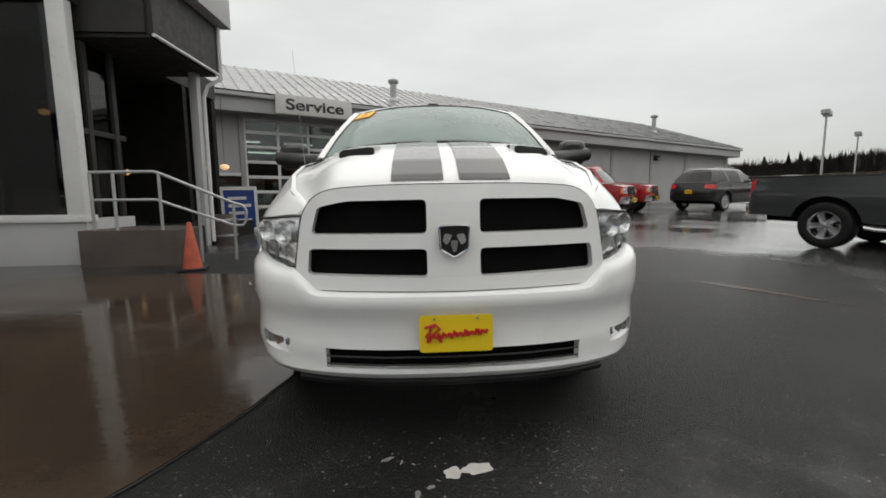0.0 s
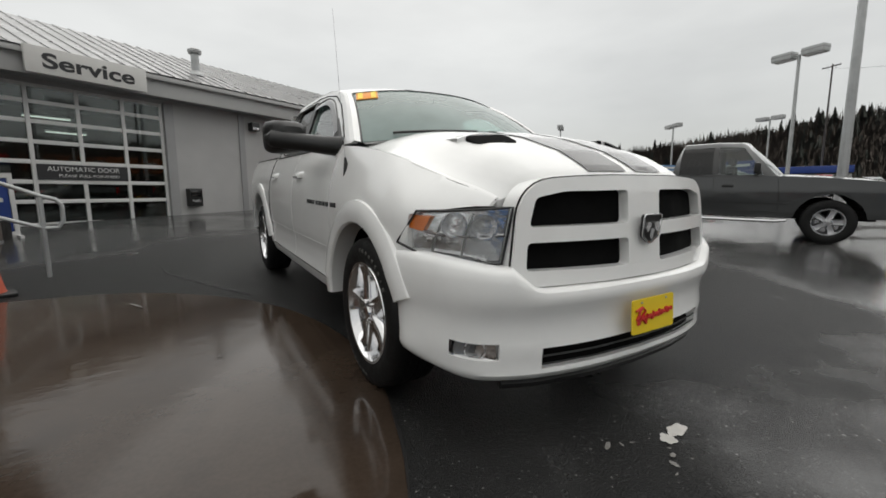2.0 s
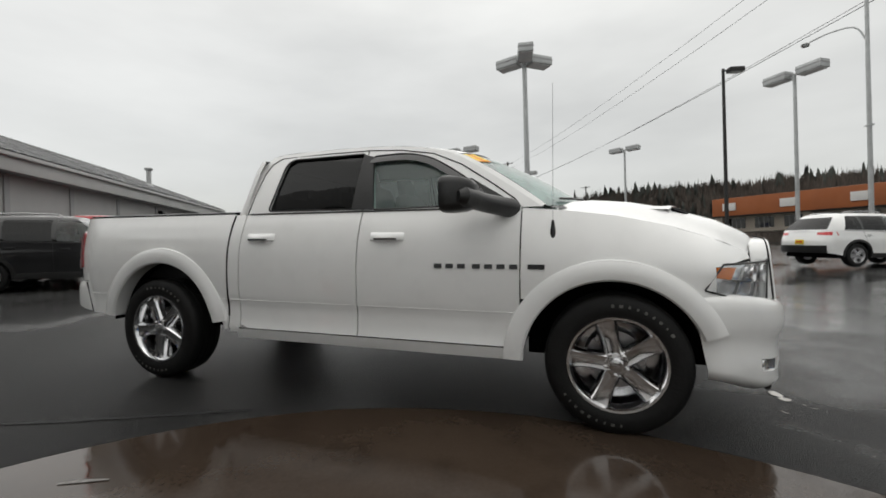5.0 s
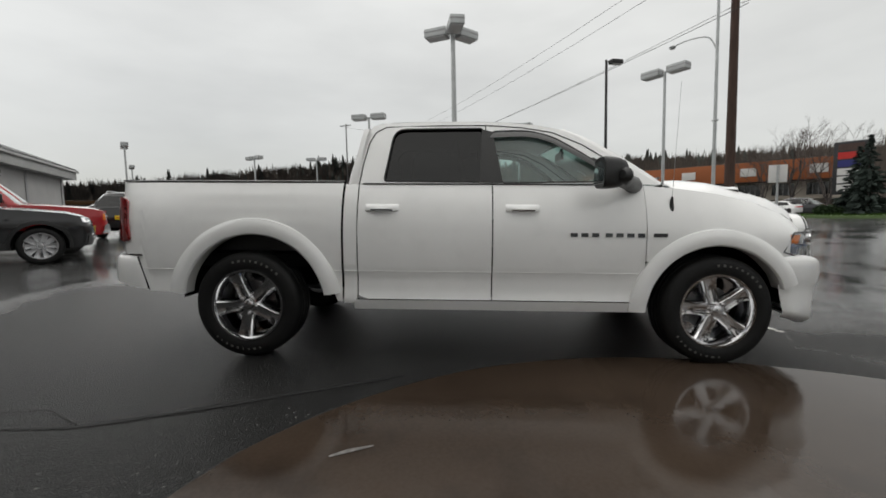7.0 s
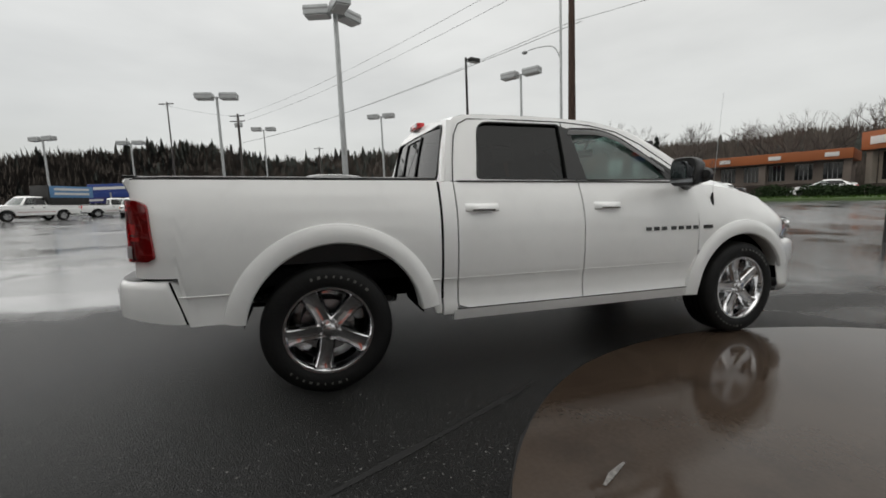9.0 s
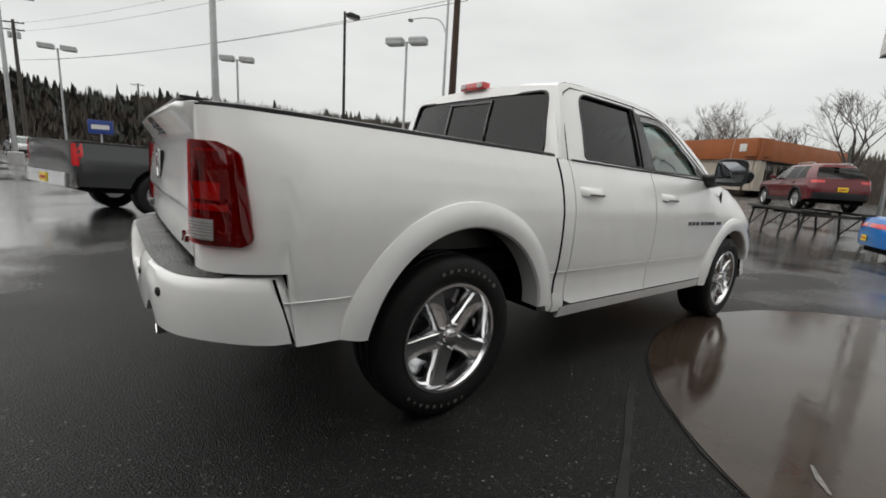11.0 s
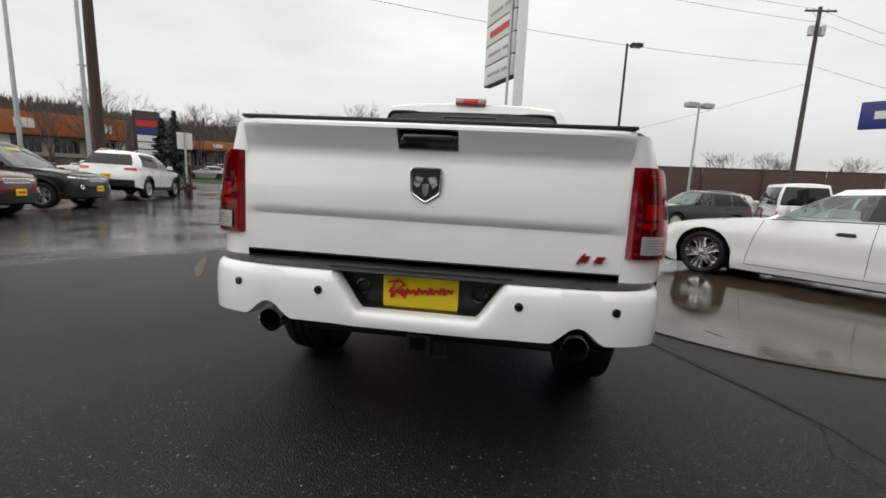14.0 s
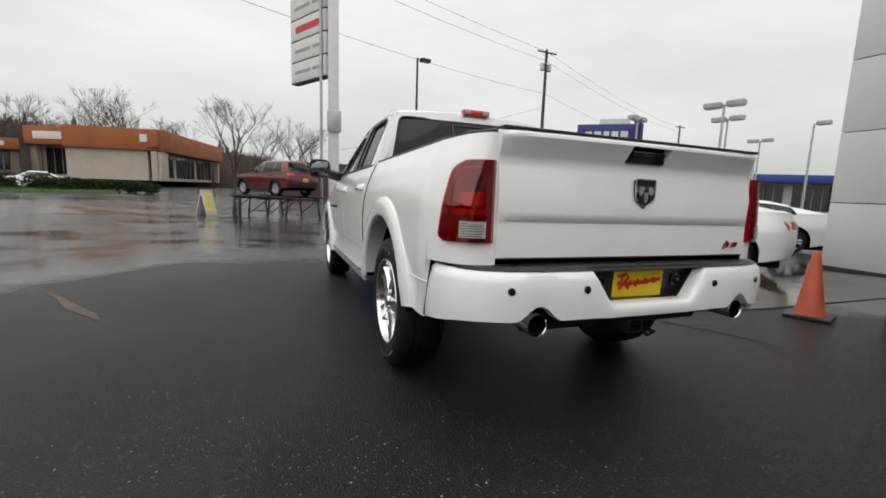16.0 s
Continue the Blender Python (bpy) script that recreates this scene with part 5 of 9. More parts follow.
        for (ux, r, zc) in ((0.50, 0.050, 0.950), (0.80, 0.052, 0.945)):
            i = int(round(ux * 14))
            base = Vector(rows[i][5])
            bm = lathe([(0.0, r), (-0.012, r * 1.05), (-0.012, r * 0.95), (0.02, r * 0.55), (0.03, 0.012), (0.0, 0.010), (-0.002, 0.0)], 20, caps=False)
            part("bowl", bm, REFLECTOR, lamp, m=pose(base.x + sx * 0.004, base.y - 0.014, zc, 0, 0, 90 + sx * 28))
        part("lamp_divider", tube([Vector(r[4]) + Vector((sx * 0.008, -0.012, 0)) for r in rows[3:]], 0.006, 5), SATIN, lamp)
        edge_rows = quad_patch(c00, c10, c11, c01, 14, 8, bul)
        rim_pts = [r[0] for r in edge_rows] + edge_rows[-1][1:] + [r[-1] for r in edge_rows[::-1]][1:] + edge_rows[0][::-1][1:]
        part("lamp_seal", tube(rim_pts, 0.0055, 5), BLACK_TRIM, lamp, "black rubber seal")
        # fog lamp
        fog = part("fog_lamp", lathe([(0.012, 0.092), (-0.004, 0.090), (0.003, 0.070), (0.009, 0.046), (0.003, 0.040), (0.009, 0.016), (0.007, 0.0)], 24, caps=False), CHROME, T, "chrome fog lamp in a dark recess", m=pose(sx * 0.806, -0.792, 0.440, 0, 0, 90 + sx * 40))
    # -- hood
    bm = bmesh.new()
    vs = [0, 0.015, 0.04, 0.08] + spread(0.14, 1.0, 16)
    rows = []
    for v in vs:
        xe = interp(FEN_X, -0.735 + v * 1.165) - 0.005
        rows.append([hood_point(xe * u, v) for u in spread(-1, 1, 36)])
    grid(bm, rows)
    skirt(bm, lambda co: (co.x * 0.99, co.y + 0.004, co.z - 0.03))
    hood = part("hood", bm, WHITE_PAINT, T)
    for sx in (1, -1):
        rim = []
        for v in spread(0.0, 1.0, 30):
            q = hood_point(sx * (interp(FEN_X, -0.735 + v * 1.165) - 0.003), v)
            rim.append(q + Vector((sx * 0.003, 0, 0.0005)))
        part("shut_line", tube(rim, 0.0048, 5), UNDERBODY, T)
        bm = bmesh.new()
        grid(bm, [[hood_point(x, v) + Vector((0, -0.002, 0.005)) for x in spread(sx * 0.034, sx * 0.262, 12)] for v in spread(0.014, 0.10, 16) + spread(0.12, 0.985, 40)])
        part("hood_stripe", bm, STRIPE, hood, "charcoal stripe beaded with rain")
        lip = rounded([(0.362, 0.325), (0.555, 0.335), (0.572, 0.425), (0.375, 0.420)], 0.03, 3)
        bm = holed([(sx * x, v) for x, v in lip], [], lambda u, v, d: hood_point(u, v) + Vector((0, 0, 0.004 - d + 0.014 * clamp((v - 0.325) / 0.1, 0, 1))), 0.03)
        part("hood_vent", bm, UNDERBODY, hood, "black hood vent")
        bm = bmesh.new()
        grid(bm, [[hood_point(sx * x, v) + Vector((0, 0, h)) for x in spread(0.35, 0.60, 8)] for v, h in ((0.420, -0.01), (0.422, 0.020), (0.44, 0.018), (0.47, 0.010), (0.51, 0.003), (0.55, -0.002))])
        part("vent_brow", bm, WHITE_PAINT, hood)
    # -- grille
    ol = rounded([(-0.700, 0.705), (0.700, 0.705), (0.640, 1.128), (0.30, 1.150), (-0.30, 1.150), (-0.640, 1.128)], [0.05, 0.05, 0.17, 0.3, 0.3, 0.17], 6)
    holes = []
    for sx in (1, -1):
        for q in ([(0.112, 0.945), (0.612, 0.945), (0.580, 1.060), (0.45, 1.085), (0.112, 1.088)], [(0.112, 0.762), (0.632, 0.770), (0.622, 0.882), (0.112, 0.882)]):
            loop = rounded([(sx * x, z) for x, z in q], 0.022, 3)
            holes.append(loop)
    gr = part("grille", holed(ol, holes, lambda u, v, d: (u, grille_y(u, v) - 0.012 + d, v), 0.105, 0.18), WHITE_PAINT, T, "white crosshair grille")
    part("grille_mesh", holed(rounded([(-0.66, 0.735), (0.66, 0.735), (0.62, 1.10), (-0.62, 1.10)], 0.06, 3), [], lambda u, v, d: (u, grille_y(u, v) + 0.036 + d, v), 0.01, 0.18), UNDERBODY, gr, "black mesh insert")
    # front edge of the grille shell: dark shut line against hood and bumper
    part("shut_line", tube([(u * 1.004, grille_y(u, v) + 0.002, v) for u, v in ol] + [(ol[0][0] * 1.004, grille_y(*ol[0]) + 0.002, ol[0][1])], 0.0042, 6), UNDERBODY, T)

    def shield(h, w, m, parent):
        pts = rounded([(-w, h), (w, h), (w * 0.92, -h * 0.45), (0, -h), (-w * 0.92, -h * 0.45)], 0.012, 2)
        b = part("badge", holed(pts, [], lambda u, v, d: (u, d - 0.012, v), 0.014), BLACK_TRIM, parent, "dark shield badge with chrome shapes", smooth=0, m=m)
        add = bmesh.new()
        add_tube(add, [(u, -0.014, v) for u, v in pts] + [(pts[0][0], -0.014, pts[0][1])], 0.0045, 6)
        part("badge_rim", add, CHROME, b)
        for s in (1, -1):
            part("badge_horn", holed(rounded([(s * w * 0.12, h * 0.45), (s * w * 0.65, h * 0.55), (s * w * 0.8, h * 0.05), (s * w * 0.5, -h * 0.2), (s * w * 0.3, h * 0.1)], 0.008, 2), [], lambda u, v, d: (u, d - 0.020, v), 0.01), REFLECTOR, b)
        part("badge_muzzle", holed(rounded([(-w * 0.25, h * 0.1), (w * 0.25, h * 0.1), (w * 0.16, -h * 0.55), (0, -h * 0.68), (-w * 0.16, -h * 0.55)], 0.006, 2), [], lambda u, v, d: (u, d - 0.020, v), 0.01), CHROME, b)
    shield(0.066, 0.062, pose(0, grille_y(0, 0.92) - 0.030, 0.915, 4, 0, 0), T)
    shield(0.066, 0.060, pose(0, 4.640, 1.130, 0, 0, 180), T)
    # -- front bumper
    white, dark = bumper_front()
    fb = part("front_bumper", white, WHITE_PAINT, T)
    part("intake", dark, UNDERBODY, fb, "black lower intake")
    for k in range(2):
        part("intake_bar", tube([(x, float(np.interp(abs(x), [p[0] for p in BUMP_PLAN], [p[1] for p in BUMP_PLAN])) + 0.025, 0.378 + 0.035 * k) for x in spread(-0.56, 0.56, 14)], 0.004, 5), BLACK_TRIM, fb)
    part("air_dam", tube([(x, float(np.interp(abs(x), [p[0] for p in BUMP_PLAN], [p[1] for p in BUMP_PLAN])) + 0.07, 0.285) for x in spread(-0.70, 0.70, 20)], 0.022, 6), BLACK_TRIM, fb)

    def plate(m):
        pl = part("licence_plate", holed(rounded([(-0.1525, -0.077), (0.1525, -0.077), (0.1525, 0.077), (-0.1525, 0.077)], 0.014, 3), [], lambda u, v, d: (u, d, v), 0.006), YELLOW, T, "yellow dealer plate with red script shapes", smooth=0, m=m)
        # a flowing line and short strokes stand in for the script
        rr = random.Random(3)
        pts = []
        for k in range(46):
            u = k / 45
            pts.append((-0.125 + 0.255 * u, -0.004, -0.014 + 0.022 * u + 0.018 * math.sin(k * 1.55) * (0.6 + 0.4 * math.sin(k * 0.7))))
        part("plate_script", tube(pts, 0.0068, 5), RED_INK, pl, "red script shape")
        part("plate_script", tube([(-0.118, -0.004, -0.036), (-0.106, -0.004, 0.024), (-0.085, -0.004, 0.038), (-0.065, -0.004, 0.022), (-0.095, -0.004, 0.0), (-0.06, -0.004, -0.034)], 0.006, 5), RED_INK, pl, "red script shape")
        part("plate_script", tube([(-0.13, -0.004, 0.028), (-0.085, -0.004, 0.042)], 0.005, 5), RED_INK, pl, "red script shape")
        for s in (-1, 1):
            part("screw", lathe([(0, 0.006), (0.004, 0.005)], 8), SATIN, pl, m=pose(s * 0.09, -0.001, 0.062, 0, 0, -90))
    plate(pose(0, -1.046, 0.537, -4, 0, 0))
    plate(pose(0, 4.655, 0.712, 4, 0, 180))
    # -- windshield, pillars, roof
    bot = lambda u: Vector((0.815 * u, 0.135 + 0.275 * abs(u) ** 2.2, 1.392 - 0.034 * abs(u) ** 2))
    topc = lambda u: Vector((0.640 * u, 0.915 + 0.135 * abs(u) ** 2.2, 1.808 - 0.045 * abs(u) ** 2.4))
    bm = bmesh.new()
    rows = [[bot(u) * (1 - v) + topc(u) * v + Vector((0, -0.018, 0.022)) * math.sin(math.pi * v) for u in spread(-1, 1, 28)] for v in spread(0, 1, 10)]
    grid(bm, rows)
    ws = part("windshield", bm, GLASS_SHIELD, T, "green-tinted windshield")
    ws.visible_shadow = False
    part("windshield_seal", tube([r[0] for r in rows] + list(rows[-1][1:]) + [r[-1] for r in rows[::-1]][1:], 0.007, 6), BLACK_TRIM, T)
    bm = bmesh.new()
    grid(bm, [[bot(u) + Vector((0, -0.02 - w * 0.07 * (1 - 0.4 * abs(u)), -0.012 * w - 0.004)) for u in spread(-1, 1, 24)] for w in (0, 0.5, 1.2)])
    part("cowl", bm, BLACK_TRIM, T, "black cowl panel")
    for u0, u1 in ((-0.15, -0.80), (0.62, -0.03)):
        pts = [bot(u0) + Vector((0, -0.03, 0.016)), (bot(u0) * 0.97 + bot(u1) * 0.03) + Vector((0, 0, 0.03))]
        for k in range(8):
            u = u0 + (u1 - u0) * k / 7
            pts.append(bot(u) * 0.93 + topc(u) * 0.07 + Vector((0, -0.02, 0.018)))
        part("wiper", tube(pts, 0.009, 5), BLACK_TRIM, T)
    A_EDGE = [(0.43, 1.349), (0.50, 1.400), (0.60, 1.470), (0.74, 1.565), (0.88, 1.658), (1.02, 1.742), (1.17, 1.795)]
    for sx in (1, -1):
        bm = bmesh.new()
        rr_ = []
        for k in range(7):
            v = k / 6
            g = bot(sx) * (1 - v) + topc(sx) * v + Vector((0, -0.018, 0.022)) * math.sin(math.pi * v)
            y, z = A_EDGE[k]
            o = Vector((sx * cab_x(y, z), y, z))
            mid = (g + o) / 2 + Vector((sx * 0.014, -0.012, 0.012))
            rr_.append([g, mid, o])
        grid(bm, rr_)
        part("windshield_pillar", bm, WHITE_PAINT, T)
    EDGE = [(1.17, 1.795), (1.33, 1.826), (1.55, 1.846), (1.85, 1.855), (2.2, 1.853), (2.52, 1.842), (2.61, 1.820), (2.665, 1.77)]
    CEN = [(0.915, 1.808), (1.10, 1.850), (1.45, 1.884), (1.85, 1.895), (2.2, 1.892), (2.50, 1.874), (2.62, 1.850), (2.695, 1.80)]
    e_line, c_line = smooth_line(EDGE, 22), smooth_line(CEN, 22)
    bm = bmesh.new()
    rows = []
    for k in range(22):
        E, C = e_line[k], c_line[k]
        row = []
        xe = cab_x(E[0], E[1])
        for u in spread(-1, 1, 24):
            f = 1 - abs(u) ** 2.4
            row.append((xe * u, E[0] + (C[0] - E[0]) * f, E[1] + (C[1] - E[1]) * f))
        rows.append(row)
    front = [topc(u) for u in spread(-1, 1, 24)]
    grid(bm, [front] + rows)
    part("roof", bm, WHITE_PAINT, T)
    part("roof_marker", box(-0.05, 0.05, 1.35, 1.42, 1.88, 1.912, 0.012), BLACK_TRIM, T)
    # -- cab back
    back_y = lambda x, z: 2.792 - 0.085 * clamp((z - 1.35) / 0.45, 0, 1.1) ** 1.4 - 0.035 * (x / 0.8) ** 2
    ol = [(-0.90, 0.95), (0.90, 0.95), (0.888, 1.35), (0.84, 1.50), (0.775, 1.70), (0.730, 1.790), (0.40, 1.822), (0, 1.832), (-0.40, 1.822), (-0.730, 1.790), (-0.775, 1.70), (-0.84, 1.50), (-0.888, 1.35)]
    gl = rounded([(-0.755, 1.372), (0.755, 1.372), (0.680, 1.760), (-0.680, 1.760)], 0.05, 3)
    part("cab_back", holed(ol, [gl], lambda u, v, d: (u, back_y(u, v) - d, v), 0.04, 0.25), WHITE_PAINT, T)
    p = part("rear_window", holed(gl, [], lambda u, v, d: (u, back_y(u, v) - 0.008 - d, v), 0.004, 0.25), GLASS_TINT, T, "dark rear window with a sliding pane")
    p.visible_shadow = False
    for x in (-0.22, 0.22):
        part("slider_frame", tube([(x, back_y(x, z) - 0.002, z) for z in spread(1.385, 1.735, 4)], 0.009, 6), GLOSS_BLACK, p)
    part("slider_frame", tube([(x, back_y(x, 1.725) - 0.002, 1.725) for x in spread(-0.22, 0.22, 4)], 0.008, 6), GLOSS_BLACK, p)
    part("window_seal", tube([(u, back_y(u, v) + 0.001, v) for u, v in gl] + [(gl[0][0], back_y(*gl[0]) + 0.001, gl[0][1])], 0.011, 6), BLACK_TRIM, T)
    stop = part("stop_lamp", box(-0.125, 0.125, 2.665, 2.735, 1.822, 1.872, 0.012), RED_LENS_BRIGHT, T, "red high stop lamp")
    for x in (-0.10, 0.075):
        part("cargo_lens", box(x - 0.015, x + 0.04, 2.732, 2.738, 1.832, 1.864, 0.002), CLEAR_LENS, stop)
    # -- bed
    for sx in (1, -1):
        bm = bmesh.new()
        path = [(2.815, 0.880), (3.5, 0.880), (4.30, 0.880), (4.46, 0.855), (4.56, 0.80), (4.60, 0.765)]
        grid(bm, [[(sx * (x + 0.004), y, 1.345), (sx * (x + 0.002), y, 1.368), (sx * (x - 0.02), y, 1.374), (sx * (x - 0.075), y, 1.372), (sx * (x - 0.08), y, 1.33)] for y, x in path], flip=sx > 0)
        part("bed_rail_cap", bm, BLACK_TRIM, T, "black bed rail cap")
        part("bed_wall", box(min(sx * 0.78, sx * 0.80), max(sx * 0.78, sx * 0.80), 2.82, 4.58, 0.86, 1.345), BLACK_TRIM, T)
    part("bed_floor", box(-0.80, 0.80, 2.82, 4.58, 0.82, 0.86), BLACK_TRIM, T)
    part("bed_front", box(-0.86, 0.86, 2.815, 2.84, 0.86, 1.34), WHITE_PAINT, T)
    # -- tailgate
    prof = [(0.822, 4.600), (0.832, 4.618), (0.90, 4.622), (0.965, 4.620), (0.985, 4.618), (1.005, 4.636), (1.03, 4.640), (1.12, 4.630), (1.215, 4.616), (1.245, 4.609), (1.268, 4.616), (1.326, 4.664), (1.340, 4.672), (1.352, 4.670), (1.362, 4.655), (1.366, 4.62), (1.366, 4.59)]
    xs = [-0.768, -0.764, -0.735, -0.70, -0.62, -0.45, -0.25, -0.118, -0.06, 0, 0.06, 0.118, 0.25, 0.45, 0.62, 0.70, 0.735, 0.764, 0.768]
    bm = bmesh.new()
    V = []
    for x in xs:
        f = 1 - 0.8 * clamp((abs(x) - 0.68) / 0.085, 0, 1) ** 2
        col = []
        for z, y in prof:
            base = 4.620
            yy = base + (y - base) * (f if 0.95 < z < 1.1 else (0.25 + 0.75 * f) if z > 1.25 else 1) + 0.012 * (1 - (x / 0.77) ** 2)
            if abs(x) > 0.766:
                yy -= 0.01
            col.append(bm.verts.new((x, yy, z)))
        V.append(col)
    for i in range(len(xs) - 1):
        for j in range(len(prof) - 1):
            if abs(xs[i] + xs[i + 1]) / 2 < 0.118 and 10 <= j < 12:
                continue
            bm.faces.new((V[i][j], V[i][j + 1], V[i + 1][j + 1], V[i + 1][j]))
    skirt(bm, lambda co: (co.x, co.y - 0.05, co.z))
    tg = part("tailgate", bm, WHITE_PAINT, T, "white tailgate with a moulded upper lip")
    part("tailgate_cap", box(-0.765, 0.765, 4.56, 4.652, 1.367, 1.380, 0.005), BLACK_TRIM, tg, "black cap strip")
    part("tailgate_inner", box(-0.765, 0.765, 4.555, 4.575, 0.83, 1.366), BLACK_TRIM, tg)
    h = part("gate_handle", box(-0.114, 0.114, 4.600, 4.643, 1.270, 1.326, 0.006), GLOSS_BLACK, tg, "black tailgate handle")
    part("handle_lip", box(-0.095, 0.095, 4.644, 4.664, 1.298, 1.322, 0.005), GLOSS_BLACK, h)
    for x0, w, s in ((-0.622, 0.034, 0), (-0.632, 0.009, 0.9), (-0.680, 0.032, 0)):
        bm = bmesh.new()
        q = [(x0 + (0.02 if s else 0) - dx * w, 4.634, 0.885 + dz * (0.026 + 0.02 * s) + dx * 0.0) for dx in (-0.5, 0.5) for dz in (-0.5, 0.5)]
        add_box(bm, min(p[0] for p in q), max(p[0] for p in q), 4.622, 4.636, min(p[2] for p in q), max(p[2] for p in q), 0.002)
        for v in bm.verts:
            v.co.x -= (v.co.z - 0.885) * 0.6
        part("gate_badge", bm, RED_LENS, tg, "small red and black badge shape", smooth=0)
    for sx in (1, -1):
        part("shut_line", tube([(sx * 0.773, 4.606, z) for z in spread(0.82, 1.36, 5)], 0.006, 5), UNDERBODY, T)
        part("gate_corner", box(min(sx * 0.775, sx * 0.80), max(sx * 0.775, sx * 0.80), 4.50, 4.60, 0.80, 1.34), BLACK_TRIM, T)
    # -- rear bumper
    plan = smooth_line([(0.0, 4.755), (0.45, 4.752), (0.72, 4.725), (0.86, 4.668), (0.935, 4.56), (0.965, 4.43), (0.975, 4.335)], 60)
    px, py = [p[0] for p in plan], [p[1] for p in plan]
    xs = [0, 0.08, 0.16, 0.23, 0.245, 0.27, 0.30, 0.325, 0.34, 0.42, 0.48, 0.505, 0.525, 0.54, 0.555, 0.57, 0.585, 0.605, 0.625, 0.64, 0.655, 0.67, 0.685, 0.705, 0.735, 0.78, 0.83, 0.87, 0.90, 0.925, 0.945, 0.96, 0.97, 0.975]
    cols = [(-x, float(np.interp(x, px, py))) for x in xs[:0:-1]] + [(x, float(np.interp(x, px, py))) for x in xs]
    bm = bmesh.new()
    V = []
    prof = [(0.0, -0.03), (0.03, 0.0), (0.25, 0.004), (0.55, 0.004), (0.80, 0.0), (0.93, -0.008), (1.0, -0.026)]
    for i, (x, y) in enumerate(cols):
        a, b = cols[max(i - 1, 0)], cols[min(i + 1, len(cols) - 1)]
        t = Vector((b[0] - a[0], b[1] - a[1])).normalized()
        nrm = Vector((-t.y, t.x))
        ax = abs(x)
        top = 0.784 - 0.148 * (1 - clamp((ax - 0.235) / 0.10, 0, 1))
        f = clamp((4.70 - y) / 0.34, 0, 1)
        low = 0.572 - 0.048 * f * f * (3 - 2 * f)
        d = clamp(abs(ax - 0.605) / 0.105, 0, 1)
        low += 0.066 * (1 - d * d) ** 2
        lean = 0.075 * clamp((4.50 - y) / 0.16, 0, 1)
        V.append([bm.verts.new((x + nrm.x * o, y + nrm.y * o + lean * f, low + (top - low) * f)) for f, o in prof])
    for i in range(len(cols) - 1):
        for j in range(len(prof) - 1):
            bm.faces.new((V[i][j], V[i + 1][j], V[i + 1][j + 1], V[i][j + 1]))
    skirt(bm, lambda co: (co.x * 0.985, co.y - 0.045, co.z))
    rb = part("rear_bumper", bm, WHITE_PAINT, T)
    for sx in (1, -1):
        part("shut_line", tube([(sx * 0.974, 4.330 + 0.075 * f, 0.530 + 0.25 * f) for f in (0, 0.3, 0.6, 1.0)], 0.006, 5), UNDERBODY, T)
    bm = bmesh.new()
    rows = []
    for x, y in cols:
        ax = abs(x)
        if ax > 0.93:
            continue
        rows.append([(x * 0.985, y - 0.020, 0.786), (x * 0.98, y - 0.05, 0.800), (x * 0.95, min(y - 0.10, 4.60), 0.803), (x * 0.93, min(y - 0.16, 4.58), 0.78)])
    grid(bm, rows)
    part("step_pad", bm, STEP_PAD, rb, "black ribbed step pad")
    bm = bmesh.new()
    grid(bm, [[(-0.36, 4.712, 0.800), (0.36, 4.712, 0.800)], [(-0.345, 4.690, 0.775), (0.345, 4.690, 0.775)], [(-0.33, 4.655, 0.765), (0.33, 4.655, 0.765)], [(-0.25, 4.640, 0.640), (0.25, 4.640, 0.640)], [(-0.24, 4.735, 0.632), (0.24, 4.735, 0.632)]])
    for s in (-1, 1):
        bm.faces.new([bm.verts.new(p) for p in ((s * 0.345, 4.70, 0.79), (s * 0.33, 4.655, 0.765), (s * 0.25, 4.640, 0.640), (s * 0.245, 4.735, 0.632), (s * 0.335, 4.742, 0.765))])
    part("plate_recess", bm, BLACK_TRIM, rb, "black recess for the plate", smooth=0)
    for s in (-1, 1):
        part("hitch_socket", lathe([(0, 0.032), (0.012, 0.032), (0.014, 0.024), (0.004, 0.018)], 16, caps=False), GLOSS_BLACK, rb, m=pose(s * 0.235, 4.648, 0.715, 0, 0, 90))
    for x in (-0.735, -0.385, 0.385, 0.735):
        y = float(np.interp(abs(x), px, py))
        part("park_sensor", lathe([(0, 0.017), (0.010, 0.016), (0.012, 0.010), (0.012, 0.0)], 16), GLOSS_BLACK, rb, m=pose(x, y - 0.002, 0.708, 0, 0, 90 if abs(x) < 0.5 else 90 - math.copysign(18, x)))
    for sx in (1, -1):
        tip = part("exhaust_tip", lathe([(0, 0.044), (0.16, 0.050), (0.165, 0.047), (0.16, 0.044)], 24, caps=False), CHROME, T, "chrome exhaust tip", m=pose(sx * 0.605, 4.560, 0.556, 0, 0, 90))
        part("exhaust_bore", lathe([(0.161, 0.0435), (0.05, 0.042), (0.049, 0.0)], 20, caps=False), UNDERBODY, tip)
        part("exhaust_pipe", tube([(sx * 0.605, 4.60, 0.548), (sx * 0.60, 4.3, 0.54), (sx * 0.5, 4.05, 0.56), (sx * 0.35, 3.0, 0.45)], 0.04, 8), SATIN, T)
    hitch = part("hitch_receiver", box(-0.05, 0.05, 4.42, 4.66, 0.455, 0.53, 0.008), BLACK_TRIM, T, "black hitch receiver")
    part("receiver_bore", box(-0.032, 0.032, 4.661, 4.664, 0.468, 0.518), UNDERBODY, hitch)
    part("chain_loop", tube([(-0.11, 4.60, 0.47), (-0.12, 4.66, 0.455), (-0.06, 4.68, 0.45), (-0.05, 4.62, 0.47)], 0.010, 6), BLACK_TRIM, hitch)
